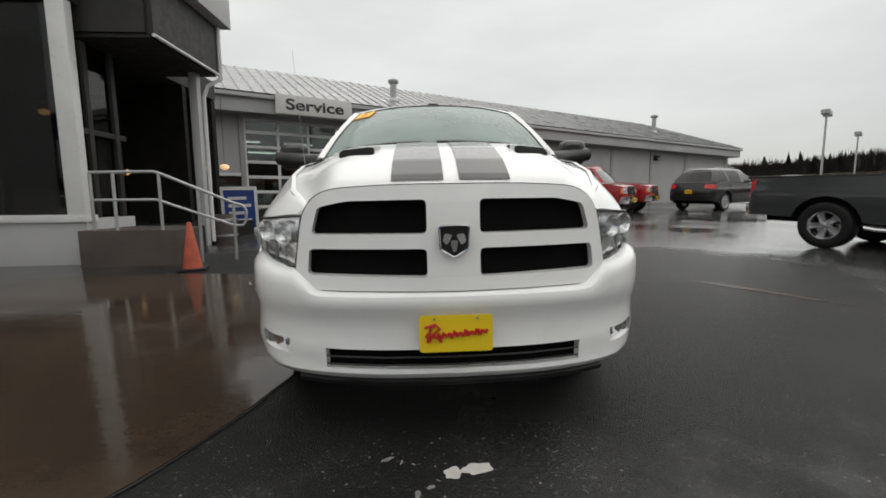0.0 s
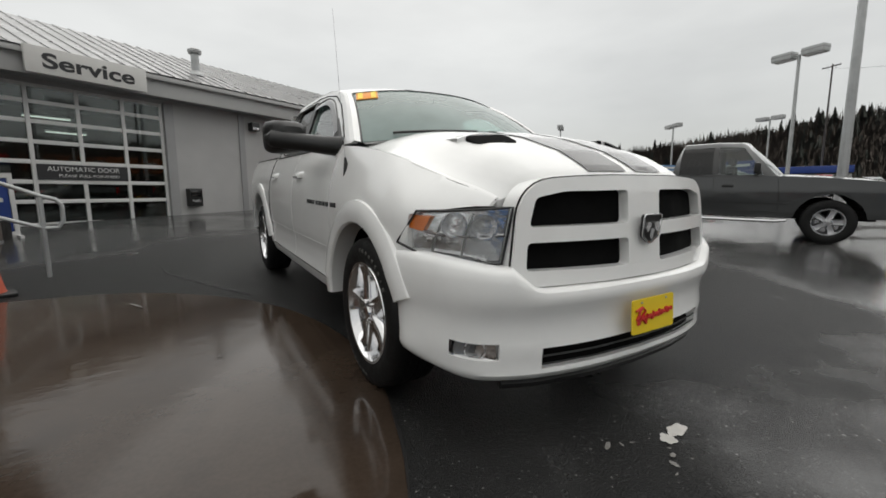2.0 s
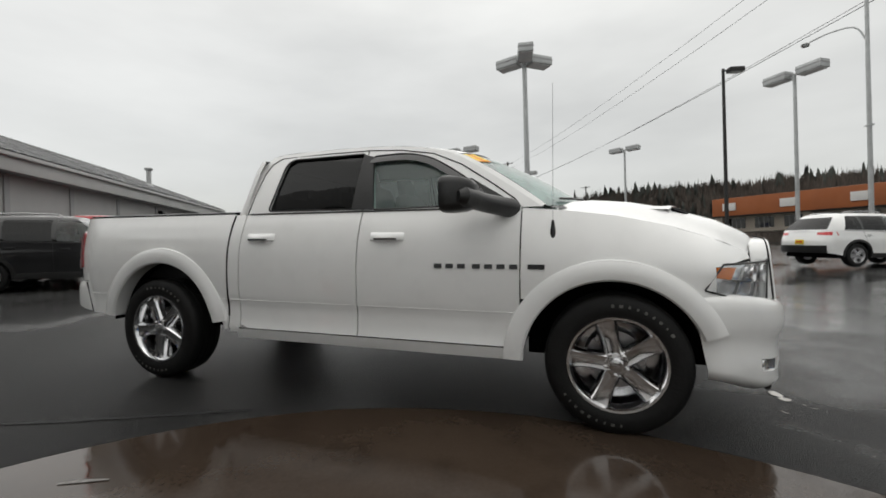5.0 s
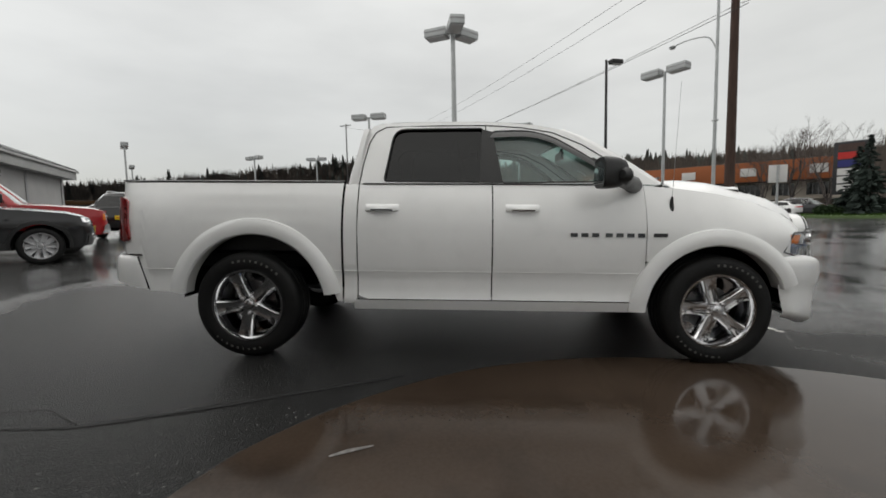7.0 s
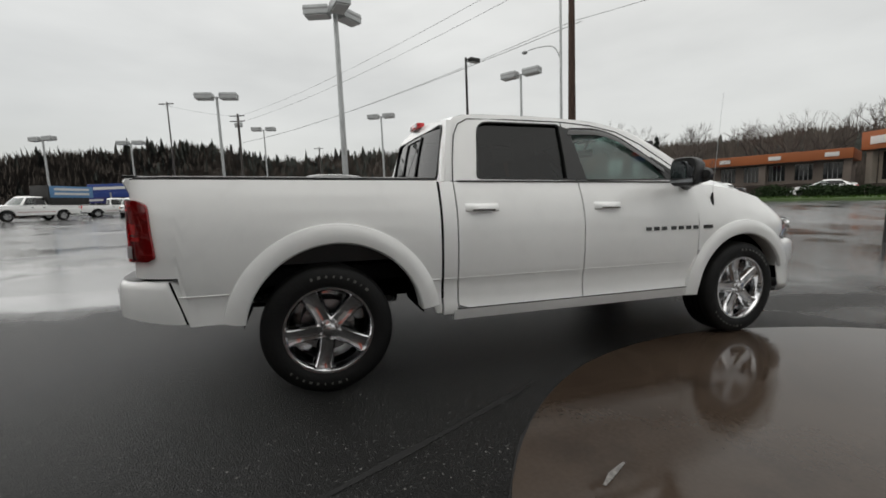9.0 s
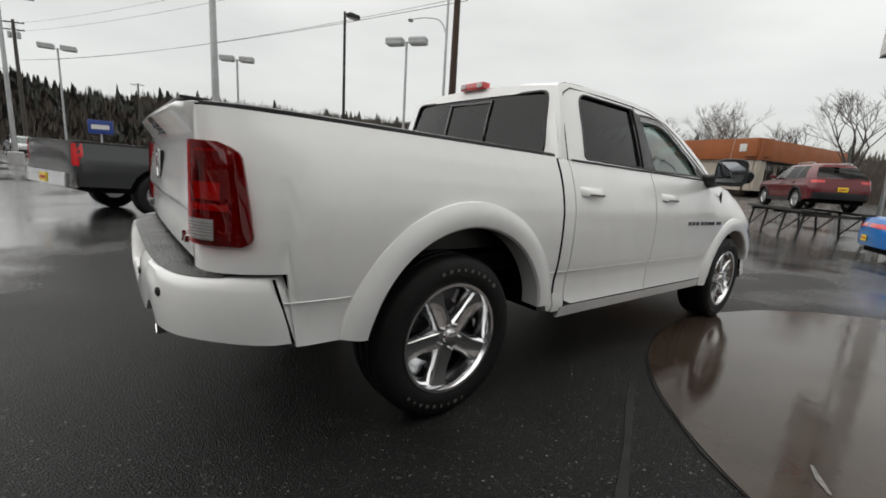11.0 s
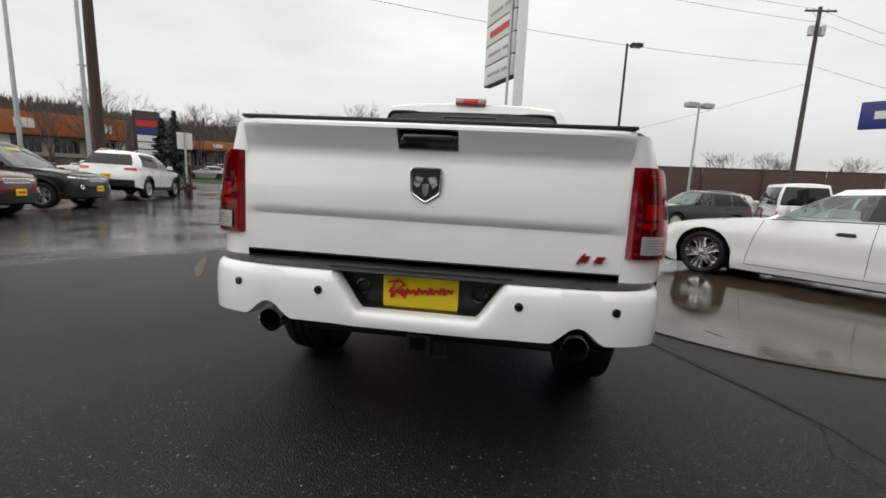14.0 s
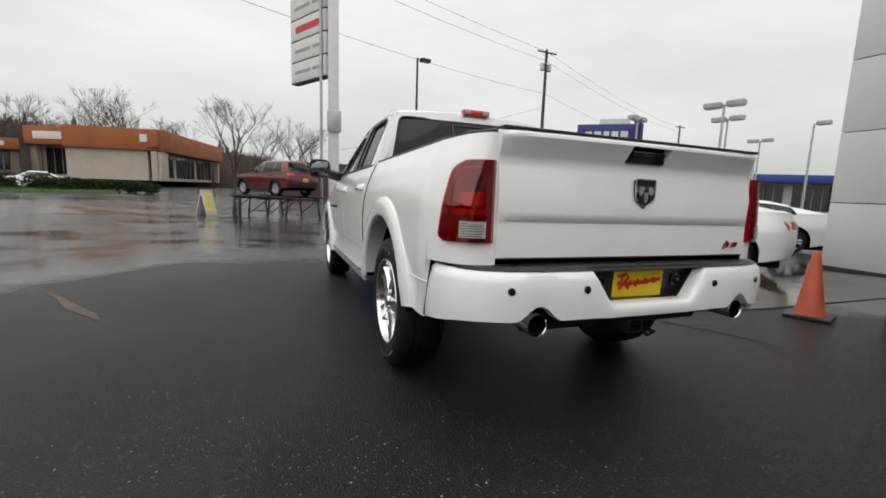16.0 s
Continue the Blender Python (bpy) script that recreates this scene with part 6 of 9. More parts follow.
    part("cross_tube", tube([(-0.55, 4.5, 0.50), (0.55, 4.5, 0.50)], 0.04, 10), BLACK_TRIM, hitch)
    # -- underneath
    under = part("chassis", box(-0.70, 0.70, 0.62, 2.85, 0.44, 0.52), UNDERBODY, T)
    part("floor_pan", box(-0.93, 0.93, 0.58, 2.80, 0.53, 0.60), UNDERBODY, under)
    part("nose_pan", box(-0.84, 0.84, -0.62, 0.57, 0.92, 0.98), UNDERBODY, under)
    part("engine_block", box(-0.55, 0.55, -0.70, 0.55, 0.34, 0.90), UNDERBODY, under)
    for x in (-0.45, 0.45):
        part("frame_rail", box(x - 0.05, x + 0.05, -0.6, 4.5, 0.50, 0.66), UNDERBODY, under)
    for sx in (1, -1):
        for yc, r in ((0.03, 0.517), (3.49, 0.557)):
            bm = bmesh.new()
            grid(bm, [[(sx * x, yc + r * math.cos(a), 0.42 + r * math.sin(a)) for x in (0.50, 0.985)] for a in (radians(d) for d in range(5, 176, 10))])
            grid(bm, [[(sx * 0.50, yc + r * math.cos(a), zz) for zz in (0.56, 0.42 + r * max(0.25, math.sin(a)))] for a in (radians(d) for d in range(20, 161, 10))])
            part("wheel_liner", bm, UNDERBODY, under)
    part("rear_axle", tube([(-0.72, 3.556, 0.41), (0.72, 3.556, 0.41)], 0.05, 10), UNDERBODY, under)
    part("differential", lathe([(-0.16, 0.05), (-0.1, 0.13), (0, 0.16), (0.1, 0.13), (0.16, 0.05)], 16), UNDERBODY, under, m=pose(0, 3.556, 0.41))
    part("front_axle", tube([(-0.72, 0.0, 0.40), (0.72, 0.0, 0.40)], 0.04, 10), UNDERBODY, under)
    part("spare_wheel", lathe([(0.40, 0.20), (0.40, 0.38), (0.62, 0.38), (0.62, 0.20)], 28, "z"), RUBBER, T, m=pose(0, 4.05, 0.06))
    part("bed_underside", box(-0.86, 0.86, 2.83, 4.56, 0.70, 0.80), UNDERBODY, under)
    # -- inside the cab
    for x in (-0.40, 0.40):
        seat = part("seat", box(x - 0.27, x + 0.27, 1.20, 1.72, 0.85, 1.05, 0.05), SEAT, T, "grey upholstered front seat")
        part("seat_back", box(x - 0.26, x + 0.26, -0.07, 0.07, 0, 0.62, 0.06), SEAT, seat, m=pose(0, 1.70, 0.98, -14, 0, 0))
        part("headrest", box(x - 0.13, x + 0.13, -0.05, 0.05, 0, 0.20, 0.04), SEAT, seat, m=pose(0, 1.87, 1.55, -10, 0, 0))
    bench = part("rear_bench", box(-0.72, 0.72, 2.05, 2.50, 0.85, 1.05, 0.05), SEAT, T, "grey rear bench")
    part("bench_back", box(-0.72, 0.72, -0.06, 0.06, 0, 0.55, 0.05), SEAT, bench, m=pose(0, 2.55, 1.0, -10, 0, 0))
    for x in (-0.4, 0.4):
        part("headrest", box(x - 0.12, x + 0.12, 2.56, 2.64, 1.50, 1.66, 0.03), SEAT, bench)
    dash = part("dashboard", box(-0.80, 0.80, 0.28, 0.82, 1.08, 1.335, 0.06), DASH, T, "dark dashboard")
    wheel = part("steering_wheel", bm_ring(0.185, 0.016), DASH, dash, m=pose(0.40, 0.98, 1.28, 62, 0, 0))
    part("steering_hub", box(-0.15, 0.15, -0.05, 0.05, -0.03, 0.01, 0.02), DASH, wheel)
    part("column", tube([(0.40, 0.98, 1.27), (0.40, 0.70, 1.16)], 0.04, 8), DASH, dash)
    part("cabin_floor", box(-0.84, 0.84, 0.58, 2.72, 0.66, 0.72), DASH, T)
    part("headliner", box(-0.60, 0.60, 1.20, 2.55, 1.800, 1.815), SIGN_WHITE, T)
    part("rear_view_mirror", box(-0.13, 0.13, 0.96, 0.99, 1.62, 1.70, 0.015), BLACK_TRIM, T)
    part("mirror_stalk", tube([(0, 0.97, 1.70), (0, 0.93, 1.775)], 0.012, 6), BLACK_TRIM, T)
    part("sensor_band", box(-0.10, 0.10, 0.905, 0.99, 1.765, 1.785, 0.006), BLACK_TRIM, T)
    # -- year sticker on the glass, aerial
    gp = lambda u, v: bot(u) * (1 - v) + topc(u) * v + Vector((0, -0.018, 0.022)) * math.sin(math.pi * v)
    o, ex, ey = gp(-0.87, 0.87), gp(-0.81, 0.87) - gp(-0.93, 0.87), gp(-0.87, 0.91) - gp(-0.87, 0.83)
    ex.normalize()
    ez = ex.cross(ey).normalized()
    ey = ez.cross(ex)
    sm = Matrix.Translation(o) @ Matrix((ex, ey, ez)).transposed().to_4x4()
    st = part("year_sticker", box(-0.078, 0.078, -0.076, 0.076, 0.002, 0.006), ORANGE_INK, T, "orange year sticker on the windshield", m=sm)
    lettering("11", 0.19, YELLOW_INK, pose(0, 0, 0.0065), st, 0.13, extrude=0.001, bold=0.008)
    aer = part("aerial_base", lathe([(0, 0.022), (0.03, 0.018), (0.09, 0.010), (0.11, 0.006)], 12, "z"), BLACK_TRIM, T, m=pose(-0.935, 0.36, 1.150, 0, -3, 0))
    part("aerial_mast", tube([(0, 0, 0.10), (0.0, 0.0, 0.92)], [0.0018, 0.0012], 5), SATIN, aer)
    return T


def bm_ring(R, r):
    return lathe([(r * math.sin(a), R + r * math.cos(a)) for a in (radians(d) for d in range(0, 361, 45))], 28, "z")


def bm_mirror(sx):
    """Mirror housing: a rounded block, deeper in the middle, with a flat back for the glass."""
    bm = bmesh.new()
    rows = []
    for y, k in ((0.975, 0.95), (0.965, 1.0), (0.92, 1.0), (0.86, 0.94), (0.81, 0.80), (0.785, 0.55)):
        row = []
        for i in range(21):
            a = 2 * math.pi * i / 20
            c, s = math.cos(a), math.sin(a)
            px = math.copysign(abs(c) ** 0.5, c) * 0.116 * k
            pz = math.copysign(abs(s) ** 0.5, s) * 0.108 * k
            row.append((sx * (1.185 + px) - sx * (0.97 - y) * 0.25, y, 1.410 + pz))
        rows.append(row)
    grid(bm, rows)
    bmesh.ops.remove_doubles(bm, verts=bm.verts, dist=1e-4)
    bmesh.ops.holes_fill(bm, edges=[e for e in bm.edges if e.is_boundary], sides=0)
    return bm


build_pickup()
lot_lamp(12.8, 2.0, 8.3, 3, 70, 0.10, 0.9)
lot_lamp(19.8, -9.4, 8.7, 2, 35, 0.08, 1.0)


# ---- other vehicles ----
class Shell:
    """The outer surface of a road vehicle: nose towards -y, front axle at y = 0, wheels on z = 0."""

    def __init__(self, k):
        self.k = k
        self.y0, self.y1 = -k["fo"], k["wb"] + k["ro"]
        self.w = k["W"] / 2

    def plan(self, u):
        """u from 0 (middle of the nose) over 1..2 (the side) to 3 (middle of the tail)."""
        k = self.k
        if u <= 1:
            a = u * math.pi / 2
            return self.w * math.sin(a) ** (2 / k["pf"]), self.y0 + k["af"] * (1 - math.cos(a) ** (2 / k["pf"])), math.cos(a) ** 0.5, 0.0
        if u < 2:
            s = u - 1
            return self.w, (self.y0 + k["af"]) * (1 - s) + (self.y1 - k["ar"]) * s, 0.0, 0.0
        a = (3 - u) * math.pi / 2
        return self.w * math.sin(a) ** (2 / k["pr"]), self.y1 - k["ar"] * (1 - math.cos(a) ** (2 / k["pr"])), 0.0, math.cos(a) ** 0.5

    def at(self, u, z, out=0.0):
        k = self.k
        x, y, f, r = self.plan(u)
        s = interp(k["sec"], z)
        # the front and rear faces lean with height
        y += f * interp(k["lean_f"], z) - r * interp(k["lean_r"], z)
        x *= s
        n = Vector((x / self.w + 1e-6, -(f * 1.2) + r * 1.2, 0)).normalized()
        return Vector((x, y, z)) + n * out

    def u_of_y(self, y):
        k = self.k
        a, b = self.y0 + k["af"], self.y1 - k["ar"]
        if a <= y <= b:
            return 1 + (y - a) / (b - a)
        if y < a:
            c = max(0.0, 1 - (y - self.y0) / k["af"]) ** (k["pf"] / 2)
            return math.acos(min(1, c)) / (math.pi / 2)
        c = max(0.0, 1 - (self.y1 - y) / k["ar"]) ** (k["pr"] / 2)
        return 3 - math.acos(min(1, c)) / (math.pi / 2)

    def u_of_x(self, x, rear=False):
        p = self.k["pr" if rear else "pf"]
        a = math.asin(min(1.0, (abs(x) / self.w)) ** (p / 2)) / (math.pi / 2)
        return 3 - a if rear else a

    def front(self, x, z, out=0.0, rear=False):
        p = self.at(self.u_of_x(x / interp(self.k["sec"], z), rear), z, out)
        return Vector((math.copysign(p.x, x) if x else 0.0, p.y, z))

    def side(self, y, z, sx, out=0.0):
        p = self.at(self.u_of_y(y), z, out)
        return Vector((sx * p.x, p.y, z))


def patch(f, us, vs, lift, thick=0.03):
    """A raised piece laid on the surface f(u, v, out), with edges that run back into it."""
    bm = bmesh.new()
    grid(bm, [[f(u, v, lift) for u in us] for v in vs])
    keep = {}
    for v in vs:
        for u in us:
            keep[tuple(round(c, 5) for c in f(u, v, lift))] = f(u, v, lift - thick)
    skirt(bm, lambda co: keep.get(tuple(round(c, 5) for c in co), co))
    return bm


def quad_on(f, c, nu, nv, lift, thick=0.03):
    """A raised four-cornered piece; c are the corners (u, v): low start, low end, top end, top start."""
    def g(a, b, out):
        u = (c[0][0] * (1 - a) + c[1][0] * a) * (1 - b) + (c[3][0] * (1 - a) + c[2][0] * a) * b
        v = (c[0][1] * (1 - a) + c[1][1] * a) * (1 - b) + (c[3][1] * (1 - a) + c[2][1] * a) * b
        return f(u, v, out)
    return patch(g, spread(0, 1, nu), spread(0, 1, nv), lift, thick)


def build_car(k, m, name, colour, label, category, wheels, group="parked vehicles", near=True, plate=True, sticker=False):
    car = thing(name, m, label, category, group)
    s = Shell(k)
    wb, R = k["wb"], k["R"]
    ra = k.get("ra", R + 0.075)
    us = [0, 0.12, 0.26, 0.40, 0.52, 0.64, 0.75, 0.84, 0.92]
    ys = []
    for yc in (0.0, wb):
        ys += [yc + ra * c for c in (-1.12, -1.001, -0.985, -0.93, -0.8, -0.6, -0.35, 0, 0.35, 0.6, 0.8, 0.93, 0.985, 1.001, 1.12)]
    ys += spread(ra * 1.12, wb - ra * 1.12, 8)[1:-1]
    ulist = us + [s.u_of_y(y) for y in ys] + [1.0, 2.0] + [3 - u for u in us]
    ulist = sorted(set(round(u, 4) for u in ulist))
    sill = lambda y: interp(k["sill"], y)
    top = lambda y: interp(k["top"], y)
    tray = k.get("bed")
    bm = bmesh.new()
    crown = []
    for sx in (1, -1):
        cols, edge = [], []
        for u in ulist:
            y = s.plan(u)[1]
            low = max(arch(y, 0, R, ra, sill(y)), arch(y, wb, R, ra, sill(y)))
            hi = top(y)
            col = []
            for j in range(13):
                p = s.at(u, low + (hi - low) * j / 12)
                col.append((sx * p.x, p.y, p.z))
            cols.append(col)
            edge.append(col[-1])
        grid(bm, cols, flip=sx < 0)
        crown.append(edge)
    # bonnet, cabin base and deck across the top
    rows = []
    for a, b in zip(*crown):
        if tray and tray[0] - 0.03 < a[1]:
            continue
        w = abs(a[0])
        rows.append([(a[0] * (1 - q / 4), a[1], a[2] + k["crown"] * (1 - (1 - q / 4) ** 2) * min(1, w / (0.5 * s.w))) for q in range(9)])
    grid(bm, rows)
    bmesh.ops.remove_doubles(bm, verts=bm.verts, dist=0.002)
    part("body", bm, colour, car, smooth=38)
    part("underbody", box(-s.w * 0.86, s.w * 0.86, s.y0 + 0.3, s.y1 - 0.3, sill(wb / 2) - 0.03, min(0.62, R + ra * 0.7)), UNDERBODY, car)
    if tray:
        ya, yb = tray
        zt = top((ya + yb) / 2)
        xo = s.at(s.u_of_y((ya + yb) / 2), zt).x
        b2 = bmesh.new()
        for sx in (1, -1):
            add_box(b2, min(sx * (xo - 0.09), sx * (xo + 0.004)), max(sx * (xo - 0.09), sx * (xo + 0.004)), ya, s.y1 - 0.05, zt - 0.03, zt + 0.012, 0.008)
        part("bed_rail", b2, BLACK_TRIM, car)
        b2 = bmesh.new()
        add_box(b2, -xo + 0.09, -xo + 0.05, ya, yb, zt - 0.5, zt - 0.01)
        add_box(b2, xo - 0.05, xo - 0.09, ya, yb, zt - 0.5, zt - 0.01)
        add_box(b2, -xo + 0.09, xo - 0.09, ya, yb, zt - 0.55, zt - 0.5)
        add_box(b2, -xo + 0.05, xo - 0.05, ya - 0.05, ya, zt - 0.5, zt)
        add_box(b2, -xo + 0.05, xo - 0.05, s.y1 - 0.10, s.y1 - 0.05, zt - 0.5, zt)
        part("bed", b2, UNDERBODY, car)
    # ---- cabin ----
    g = k["gh"]
    belt = lambda y: top(y) + g.get("lift", 0.0) - 0.012
    roof = lambda y: interp(g["roof"], y)
    xb = lambda y: min(s.w * g["xb"], s.at(s.u_of_y(y), min(top(y), 1.3)).x - 0.01)
    xt = lambda y: g["xt"] * s.w * (1 - 0.05 * ((y - (g["wt"] + g["rt"]) / 2) / (g["rt"] - g["wt"]) * 2) ** 2)
    yb0, yt0, yb1, yt1 = g["wb"], g["wt"], g["rb"], g["rt"]
    bow = g.get("bow", 0.22)
    lines = g["lines"]
    cols = []      # base and top of each column, and the gap that follows it
    n = 6
    for i in range(n + 1):
        q = i / n * 0.94
        y_b, y_t = yb0 + bow * q * q, yt0 + bow * 0.6 * q * q
        cols.append(((xb(yb0 + bow) * q * 0.98, y_b), (xt(yt0) * q * 0.98, y_t), "shield" if i < n else ""))
    for i, (a, b) in enumerate(lines):
        cols.append(((xb(a), a), (xt(b), b), ("window", i) if i % 2 == 0 and i + 1 < len(lines) else ""))
    for i in range(n + 1):
        q = (1 - i / n) * 0.92
        cols.append(((xb(yb1 - 0.1) * q * 0.98, yb1 - 0.10 * q * q), (xt(yt1) * q * 0.96, yt1 - 0.08 * q * q), "rear" if i < n else ""))
    vs = [0.0, 0.06, 0.3, 0.55, 0.76, 0.88, 1.0]
    full = []
    for (bx, by), (tx, ty), gap in cols:
        zb, zt = belt(by), roof(ty)
        if gap in ("shield", "") and by < lines[0][0] - 0.02 and not tray:
            zb = belt(by) + k["crown"] * 0.6 * (1 - (bx / s.w) ** 2)
        col = []
        for v in vs:
            bul = 0.045 * math.sin(math.pi * v) * (bx / s.w)
            col.append(Vector((bx + (tx - bx) * v ** 1.15 + bul, by + (ty - by) * v - 0.02 * math.sin(math.pi * v) * (1 if by < 1.6 else -1), zb + (zt - zb) * v)))
        full.append((col, gap))
    shell = bmesh.new()
    panes = {}
    for sx in (1, -1):
        V = [[shell.verts.new((sx * p.x, p.y, p.z)) for p in col] for col, _ in full]
        for i in range(len(full) - 1):
            gap = full[i][1]
            lo, hi = (1, 5)
            for j in range(len(vs) - 1):
                if gap and lo <= j < hi:
                    continue
                fc = shell.faces.new((V[i][j], V[i + 1][j], V[i + 1][j + 1], V[i][j + 1]))
                if n < i < n + len(lines) and lo <= j < hi:
                    fc.material_index = 1
            if gap:
                key = gap if isinstance(gap, str) else (gap[1], sx)
                panes.setdefault(key, []).append([[Vector((sx * p.x, p.y, p.z)) * 1.0 for p in full[c][0][1:6]] for c in (i, i + 1)])
    # roof skin
    rim_l = [col[-1] for col, _ in full]
    for a, b in zip(rim_l, rim_l[1:]):
        prev = None
        for q in spread(-1, 1, 8):
            now = []
            for p in (a, b):
                h = 0.055 * (1 - q * q) ** 0.7 * min(1, p.x / (0.5 * s.w))
                now.append(shell.verts.new((p.x * q, p.y, p.z + h)))
            if prev and (now[0].co - now[1].co).length > 1e-4:
                try:
                    shell.faces.new((prev[0], now[0], now[1], prev[1]))
                except ValueError:
                    pass
            prev = now
    bmesh.ops.remove_doubles(shell, verts=shell.verts, dist=0.002)
    part("cabin", shell, [colour, GLOSS_BLACK], car, smooth=50)
    for key, quads in panes.items():
        b2 = bmesh.new()
        for c0, c1 in quads:
            grid(b2, [[Vector((p.x * 0.994, p.y, p.z)) for p in c0], [Vector((p.x * 0.994, p.y, p.z)) for p in c1]])
        bmesh.ops.remove_doubles(b2, verts=b2.verts, dist=0.002)
        gm = GLASS_SHIELD2 if key == "shield" else GLASS_TINT if key == "rear" or (k.get("tint") and key[0] >= k["tint"]) else GLASS_CLEAR
        nm = "windshield" if key == "shield" else "rear_window" if key == "rear" else "side_window"
        ob = part(nm, b2, gm, car, smooth=60)
        ob.visible_shadow = False
    # dark inside, with seats
    zb = belt((yb0 + yb1) / 2)
    b2 = bmesh.new()
    add_box(b2, -s.w * 0.80, s.w * 0.80, yb0 + 0.35, yb1 - 0.25, zb - 0.34, zb - 0.30)
    part("cabin_floor", b2, DASH, car)
    part("dashboard", box(-s.w * 0.78, s.w * 0.78, yb0 + 0.30, yb0 + 0.62, zb - 0.30, zb + 0.0, 0.05), DASH, car)
    seat_rows = g["seats"]
    for y in seat_rows:
        for x in (-0.38, 0.38):
            b2 = bmesh.new()
            add_box(b2, x - 0.24, x + 0.24, y, y + 0.14, zb - 0.32, zb + 0.22, 0.05)
            add_box(b2, x - 0.13, x + 0.13, y + 0.02, y + 0.12, zb + 0.24, zb + 0.38, 0.04)
            part("seat", b2, SEAT, car)
    # ---- wheels ----
    for yc in (0.0, wb):
        for sx in (1, -1):
            put_wheel(wheels, car, sx * (s.w - wheels["w"] - 0.015), yc, sx, 17 * sx + 40 * (yc > 0))
    # ---- arch lips and cladding ----
    if k.get("clad"):
        for yc in (0.0, wb):
            for sx in (1, -1):
                b2 = bmesh.new()
                rows = []
                for a in spread(-6, 186, 20):
                    ca, sa = math.cos(radians(a)), math.sin(radians(a))
                    row = []
                    for r, o in ((ra - 0.012, -0.05), (ra - 0.008, 0.022), (ra + 0.055, 0.018), (ra + 0.062, -0.01)):
                        row.append(s.side(yc + r * ca, max(0.2, R + r * sa), sx, o))
                    rows.append(row)
                grid(b2, rows)
                part("arch_trim", b2, BLACK_TRIM, car)
        for sx in (1, -1):
            part("sill_trim", patch(lambda u, v, o, q=sx: s.side(u, v, q, o), spread(ra * 1.05, wb - ra * 1.05, 6), (sill(wb / 2) - 0.02, sill(wb / 2) + 0.06, sill(wb / 2) + 0.12), 0.016), BLACK_TRIM, car)
        part("lower_bumper", patch(lambda u, v, o: s.front(u, v, o), spread(-s.w * 0.86, s.w * 0.86, 16), (sill(s.y0) - 0.02, sill(s.y0) + 0.1, sill(s.y0) + 0.2), 0.014), BLACK_TRIM, car)
        part("rear_valance", patch(lambda u, v, o: s.front(u, v, o, True), spread(-s.w * 0.86, s.w * 0.86, 16), (sill(s.y1) - 0.02, sill(s.y1) + 0.1, sill(s.y1) + 0.22), 0.014), BLACK_TRIM, car)
    # ---- lamps, grille, plate ----
    fx = lambda u, v, o: s.front(u, v, o)
    rx = lambda u, v, o: s.front(u, v, o, True)
    for sx in (1, -1):
        q = [(sx * x * s.w, z) for x, z in k["lamp"]]
        hl = part("headlight", quad_on(fx, q, 8, 3, 0.004, 0.05), REFLECTOR, car, "clear headlight with bright reflector")
        cx = sum(x for x, _ in q) / 4
        cz = sum(z for _, z in q) / 4
        for d in (-0.055, 0.055):
            p = s.front(cx + sx * d, cz, 0.0)
            b2 = lathe([(0, 0.042), (-0.004, 0.040), (0.002, 0.024), (-0.006, 0.02), (-0.008, 0.0)], 14, "z")
            part("bulb", b2, CHROME, hl, m=pose(p.x, p.y - 0.006, p.z, 90, 0, 0))
        if k.get("amber"):
            ya = [(c[0] * 0.22 + 0.78 * (q[1] if i < 2 else q[2])[0], c[1]) for i, c in enumerate(q)]
            a0, a1 = (1 - 0.22), 1.0
            qq = [(q[0][0] * 0.2 + q[1][0] * 0.8, q[0][1] * 0.2 + q[1][1] * 0.8), q[1], q[2], (q[3][0] * 0.2 + q[2][0] * 0.8, q[3][1] * 0.2 + q[2][1] * 0.8)]
            part("turn_lens", quad_on(fx, qq, 4, 2, 0.009, 0.02), AMBER, hl, "amber turn signal")
        q = [(sx * x * s.w, z) for x, z in k["tail"]]
        part("tail_lamp", quad_on(rx, q, 8, 4, 0.006, 0.05), RED_LENS_BRIGHT, car, "red tail lamp")
        if k.get("fog"):
            xf, zf, rf = k["fog"]
            p = s.front(sx * xf * s.w, zf, 0.004)
            part("fog_lamp", lathe([(0, rf), (0.008, rf * 0.9), (0.0, rf * 0.7), (-0.004, 0)], 14, "z"), REFLECTOR, car, m=pose(p.x, p.y, p.z, 90, 0, 18 * sx))
    for (x, z0, z1, mt) in k["grille"]:
        part("grille", patch(fx, spread(-x * s.w, x * s.w, 14), spread(z0, z1, 3), 0.005, 0.03), mt, car)
    for x0, x1, z0, z1 in k.get("slots", ()):
        b2 = quad_on(fx, [(x0, z0), (x1, z0), (x1, z1), (x0, z1)], 2, 4, 0.012, 0.03)
        part("grille_surround", b2, k.get("slot_mat", CHROME), car)
        b2 = quad_on(fx, [(x0 + 0.016, z0 + 0.014), (x1 - 0.016, z0 + 0.014), (x1 - 0.016, z1 - 0.014), (x0 + 0.016, z1 - 0.014)], 2, 4, 0.015, 0.01)
        part("grille_slot", b2, GLOSS_BLACK, car)
    for x0, x1, z0, z1 in k.get("bars", ()):
        part("grille_bar", quad_on(fx, [(x0, z0), (x1, z0), (x1, z1), (x0, z1)], 10, 2, 0.022, 0.02), k.get("slot_mat", CHROME), car)
